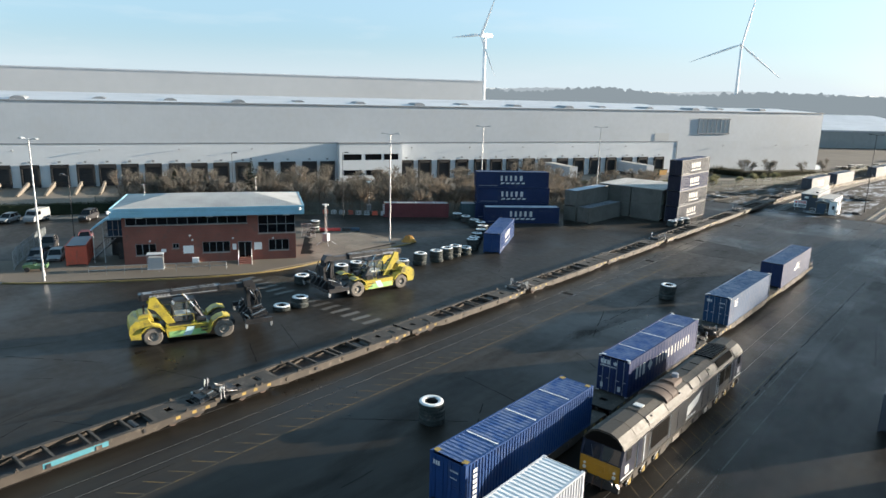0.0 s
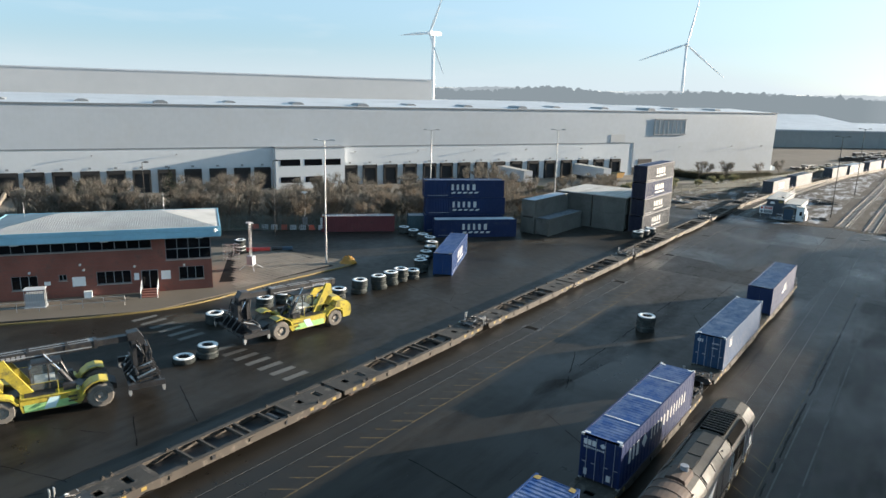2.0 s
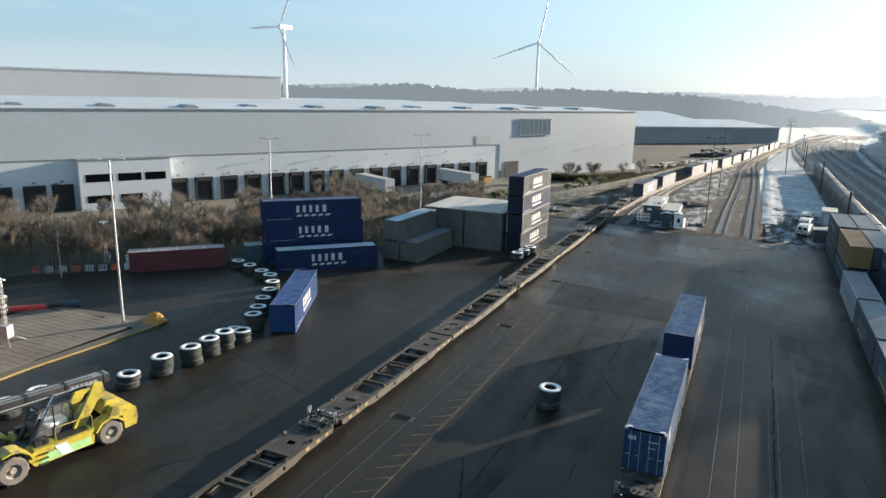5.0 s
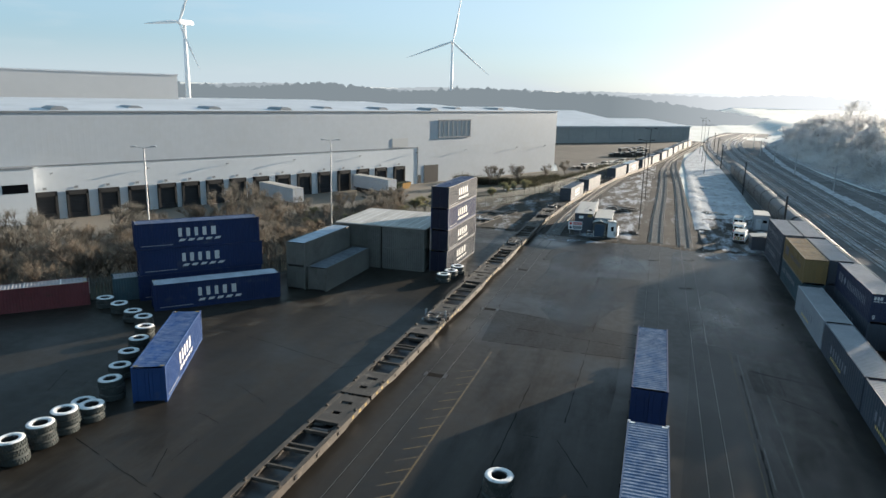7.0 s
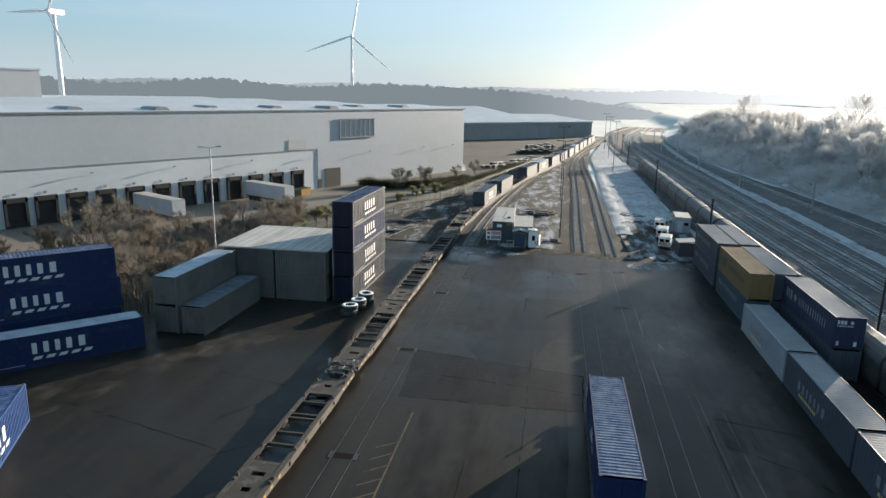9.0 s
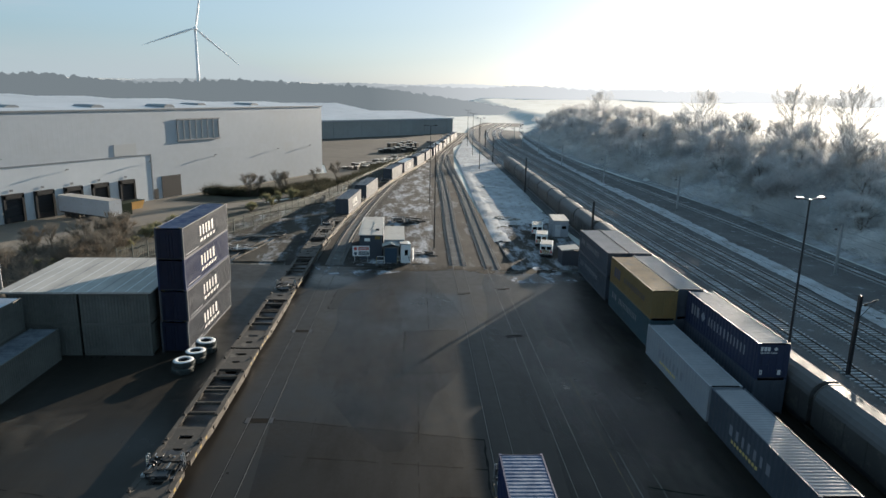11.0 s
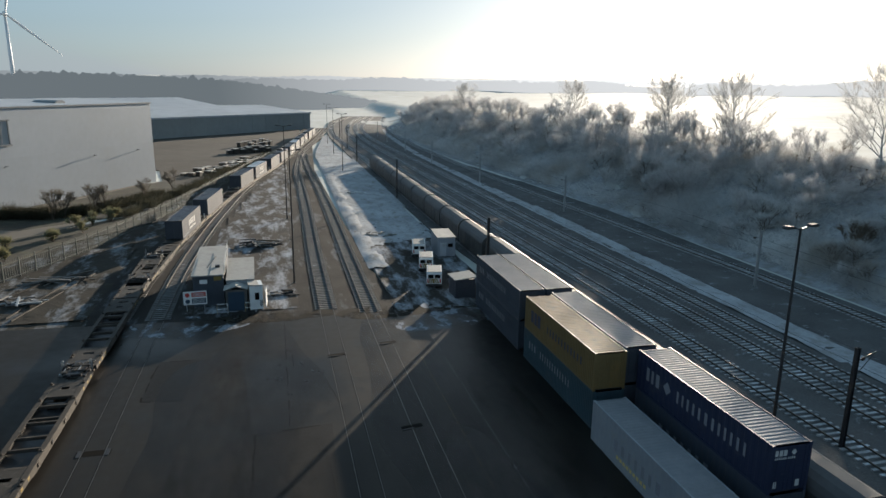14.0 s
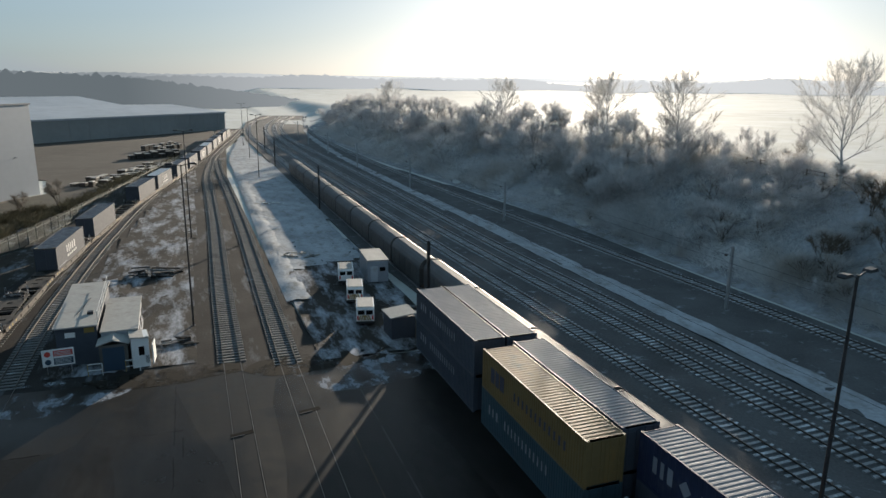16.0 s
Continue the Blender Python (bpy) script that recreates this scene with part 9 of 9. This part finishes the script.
def conifer(m, h, label):
    r2 = random.Random(int(h * 10))
    t = thing("conifer", label, "tree", "conifers", m=m)
    b = MB()
    b.cyl((0, 0, -0.3), (0, 0, h * 0.9), 0.14, 7, 0.03)
    part("trunk", b, "bark", t)
    b = MB()
    for i in range(420):
        f = r2.random() ** 0.8
        z = h * (0.1 + 0.88 * f)
        rad = (1 - f) * h * 0.30 + 0.15
        a = r2.uniform(0, 6.28)
        o = Vector((math.cos(a) * rad * 0.2, math.sin(a) * rad * 0.2, z))
        e = Vector((math.cos(a), math.sin(a), r2.uniform(-0.3, 0.35))).normalized()
        s = Vector((-math.sin(a), math.cos(a), 0)) * r2.uniform(0.12, 0.28)
        L_ = rad * r2.uniform(0.6, 1.1)
        n = len(b.v)
        b.v += [tuple(o), tuple(o + e * L_ * 0.6 + s), tuple(o + e * L_), tuple(o + e * L_ * 0.6 - s)]
        b.f += [(n, n + 1, n + 2, n + 3)]
    part("crown", b, "evergreen", t)


conifer(pose(-121, 62, 0), 7.4, "dark evergreen conifer rising from the shrubs")
conifer(pose(-124, 60, 0), 6.4, "dark evergreen conifer rising from the shrubs")
conifer(pose(-112, 73, 0), 9.8, "slim dark evergreen conifer above the shrubs")
conifer(pose(-117, 66, 0), 6.5, "dark evergreen conifer rising from the shrubs")
hd = MB()
rngh = random.Random(5)
for k in range(16):
    f0, f1 = k / 16, (k + 1) / 16
    p0, p1 = Vector((-135 + 12.5 * f0, 31.5 + 22.5 * f0)), Vector((-135 + 12.5 * f1, 31.5 + 22.5 * f1))
    o = (p1 - p0).normalized()
    o = Vector((o.y, -o.x)) * 0.85
    zt = 1.75 + 0.12 * rngh.uniform(-1, 1)
    hd.add([(*(p0 + o), 0), (*(p0 - o), 0), (*(p1 - o), 0), (*(p1 + o), 0), (*(p0 + o * 0.85), zt), (*(p0 - o * 0.85), zt), (*(p1 - o * 0.85), zt), (*(p1 + o * 0.85), zt)], [(4, 5, 6, 7), (0, 4, 7, 3), (1, 2, 6, 5), (0, 1, 5, 4), (2, 3, 7, 6)])
for i in range(5200):
    f = rngh.random()
    x, y = -135 + 12.5 * f + rngh.uniform(-1.0, 1.0), 31.5 + 22.5 * f + rngh.uniform(-1.0, 1.0)
    z = rngh.uniform(0.1, 1.95)
    e = Vector((rngh.uniform(-1, 1), rngh.uniform(-1, 1), rngh.uniform(-0.2, 1))).normalized() * 0.22
    s = e.orthogonal().normalized() * 0.07
    n = len(hd.v)
    hd.v += [(x, y, z), tuple(Vector((x, y, z)) + e * 0.6 + s), tuple(Vector((x, y, z)) + e), tuple(Vector((x, y, z)) + e * 0.6 - s)]
    hd.f.append((n, n + 1, n + 2, n + 3))
solid("hedge", hd, "evergreen", "dark clipped evergreen hedge along the car park", "hedge", kind="stuff")

# woods on the bank beside the main line
rng = random.Random(99)
for k in range(262):
    y = 168 + (rng.random() ** 1.1) * 330
    u_ = rng.random() ** 0.8
    x = bank_foot(y) + 5 + u_ * 27
    if y < 205 and u_ > 0.6 and rng.random() < 0.7:
        continue
    key = rng.choice(("wood_a", "wood_b", "wood_c", "wood_a", "wood_b", "wood_d"))
    plant(key, x, y, ground_z(x, y), rng.uniform(0.6, 1.0) * (0.8 if y < 190 else 1.0), rng)
# extra trees added to keep a patch of sun off the rails
for x, y, k_ in ((53.0, 220.5, "wood_a"), (51.5, 213.0, "wood_c"), (54.5, 227.0, "wood_b"), (49.5, 206.5, "wood_d"), (56.5, 216.0, "wood_b"), (47.0, 199.0, "wood_c")):
    plant(k_, x, y, ground_z(x, y), 0.95, rng)
for k in range(50):
    y = 112 + rng.random() ** 1.3 * 120
    x = bank_foot(y) + 1 + rng.random() * 25
    plant(rng.choice(("shrub_e", "shrub_c", "shrub_e", "shrub_c")), x, y, ground_z(x, y), rng.uniform(0.5, 0.9), rng, "frosted bush on the embankment")
for x, y, s in ((46, 150, 0.9), (44.5, 146, 0.7), (48, 153, 1.0), (51, 147, 1.1), (55, 150, 1.2), (58, 155, 1.0), (53, 141, 0.9), (60, 158, 0.9)):
    plant("shrub_e" if s < 1 else "shrub_b", x, y, ground_z(x, y), s, rng, "rusty-leaved bush on the embankment")


def undergrowth(name, spots, material, label, seed, thick=1.0):
    """Fine dead stems and brambles in clumps, too many to tell apart."""
    r3 = random.Random(seed)
    b = MB()
    for x, y, z, h, n_ in spots:
        for k in range(n_):
            a, u_ = r3.uniform(0, 6.2832), r3.random() ** 0.6
            o = Vector((x + math.cos(a) * u_ * h * 0.6, y + math.sin(a) * u_ * h * 0.6, z + h * 0.55 * r3.random() * (1 - 0.5 * u_)))
            e = Vector((math.cos(a) * 0.7 + r3.uniform(-0.6, 0.6), math.sin(a) * 0.7 + r3.uniform(-0.6, 0.6), r3.uniform(0.1, 1.0))).normalized()
            s = e.orthogonal().normalized() * r3.uniform(0.012, 0.03) * thick
            s.rotate(Matrix.Rotation(r3.uniform(0, 6.28), 3, e))
            L_ = h * r3.uniform(0.25, 0.6)
            i0 = len(b.v)
            b.v += [tuple(o - s), tuple(o + s), tuple(o + e * L_)]
            b.f.append((i0, i0 + 1, i0 + 2))
    solid(name, b, material, label, "undergrowth", kind="stuff")


spots = []
for k in range(3700):
    y = 95 + rng.random() ** 1.2 * 330
    u_ = rng.random()
    x = bank_foot(y) + 0.5 + u_ * 30
    n_ = noise.noise(Vector((x * 0.12, y * 0.07, 3)))
    if n_ < -0.4 and y < 200:
        continue
    spots.append((x, y, ground_z(x, y), (1.2 + 2.2 * max(0, n_ + 0.3) + rng.random()) * (1.0 if y < 180 else 1.7), 75 if y < 220 else 55))
undergrowth("undergrowth", spots, "twig_bank", "dense frosted brambles and dead stems on the embankment", 7)
spots = []
for k in range(1100):
    y = 128 + rng.random() ** 1.15 * 300
    x = bank_foot(y) + 1.5 + rng.random() ** 1.2 * 15
    n_ = noise.noise(Vector((x * 0.10, y * 0.05, 8)))
    if n_ < -0.12:
        continue
    spots.append((x, y, ground_z(x, y), rng.uniform(1.6, 3.2) + 2.2 * max(0, n_), 150))
undergrowth("lower_scrub", spots, "twig_bank", "bare frosted scrub covering the lower slope of the embankment", 17, 1.5)
spots = []
for k in range(950):
    i, f = rng.randrange(7), rng.random()
    p = Vector(front[i]).lerp(Vector(front[i + 1]), f).lerp(Vector(back[i]).lerp(Vector(back[i + 1]), f), rng.random())
    spots.append((p.x, p.y, 0.0, rng.uniform(1.6, 4.4), 60))
corner = []
for x0, y0, x1, y1, h in ((-72, 217, -64, 216, 2.6), (-61, 217.5, -59, 219, 2.2), (-56.5, 222.5, -49.5, 237, 2.6)):
    for k in range(9):
        f = k / 8
        corner.append((x0 + (x1 - x0) * f, y0 + (y1 - y0) * f, -0.1, h * rng.uniform(0.9, 1.4), 700))
for k in range(120):
    f = rng.random()
    p = Vector((-50, 214)).lerp(Vector((-41, 250)), f) if k % 2 else Vector((-41, 250)).lerp(Vector((-24, 325)), f)
    corner.append((p.x - rng.uniform(0.5, 3.5), p.y, -0.1, rng.uniform(1.5, 3.0), 70))
undergrowth("corner_hedge", corner, "bush_dark", "dark low bushes at the warehouse corner and along the fence", 13, 2.2)
undergrowth("bed_undergrowth", spots, "twig", "dense brown winter undergrowth between the shrubs", 9)
rng = random.Random(5)
BIG = "large leafless tree standing against the sky"
for x, y, h, r, seed, mt_, st_ in ((62.5, 163.6, 17.0, 0.24, 5, "twig", 2), (65, 200.5, 15.0, 0.28, 8, "twig", 1), (67, 227, 14.5, 0.26, 14, "twig", 1), (74, 300, 14.0, 0.33, 15, "twig_frost", 1), (60, 380, 13.0, 0.33, 16, "twig_frost", 1), (130, 330, 13, 0.33, 17, "twig_frost", 1), (190, 420, 14, 0.33, 18, "twig_frost", 1)):
    crown_tree(BIG, seed, h, r, pose(x, y, ground_z(x, y) - 0.2), "big bare trees", 0.44)

# the far distance: three hazy wooded ridges behind everything
rng = random.Random(123)


def ridge(name, d0, base, amp, tree, a0, a1, material, label, seed):
    """A long band with an uneven, tree-lined top edge."""
    b = MB()
    n = int((a1 - a0) * 14)
    for i in range(n + 1):
        a = radians(a0 + (a1 - a0) * i / n)
        d = d0 * (1 + 0.10 * noise.noise(Vector((i * 0.013, seed, 0))))
        x, y = -20 + math.sin(a) * d, 60 + math.cos(a) * d
        top = base + amp * noise.noise(Vector((i * 0.010, seed, 2))) + tree * (0.5 + 0.5 * noise.noise(Vector((i * 0.16, seed, 5)))) + tree * 0.22 * noise.noise(Vector((i * 0.55, seed, 8)))
        fade = min(1.0, (a1 - math.degrees(a)) / 20.0, (math.degrees(a) - a0) / 4.0) if a1 < 60 else 1.0
        top = -2.0 + (top + 2.0) * max(0.0, fade)
        b.v += [(-20 + math.sin(a) * d * 0.86, 60 + math.cos(a) * d * 0.86, -3.0), (x, y, top), (x + math.sin(a) * d0 * 0.05, y + math.cos(a) * d0 * 0.05, -3.0)]
    for i in range(n):
        b.f += [(3 * i, 3 * i + 3, 3 * i + 4, 3 * i + 1), (3 * i + 1, 3 * i + 4, 3 * i + 5, 3 * i + 2)]
    solid(name, b, material, label, "backdrop", kind="structure")


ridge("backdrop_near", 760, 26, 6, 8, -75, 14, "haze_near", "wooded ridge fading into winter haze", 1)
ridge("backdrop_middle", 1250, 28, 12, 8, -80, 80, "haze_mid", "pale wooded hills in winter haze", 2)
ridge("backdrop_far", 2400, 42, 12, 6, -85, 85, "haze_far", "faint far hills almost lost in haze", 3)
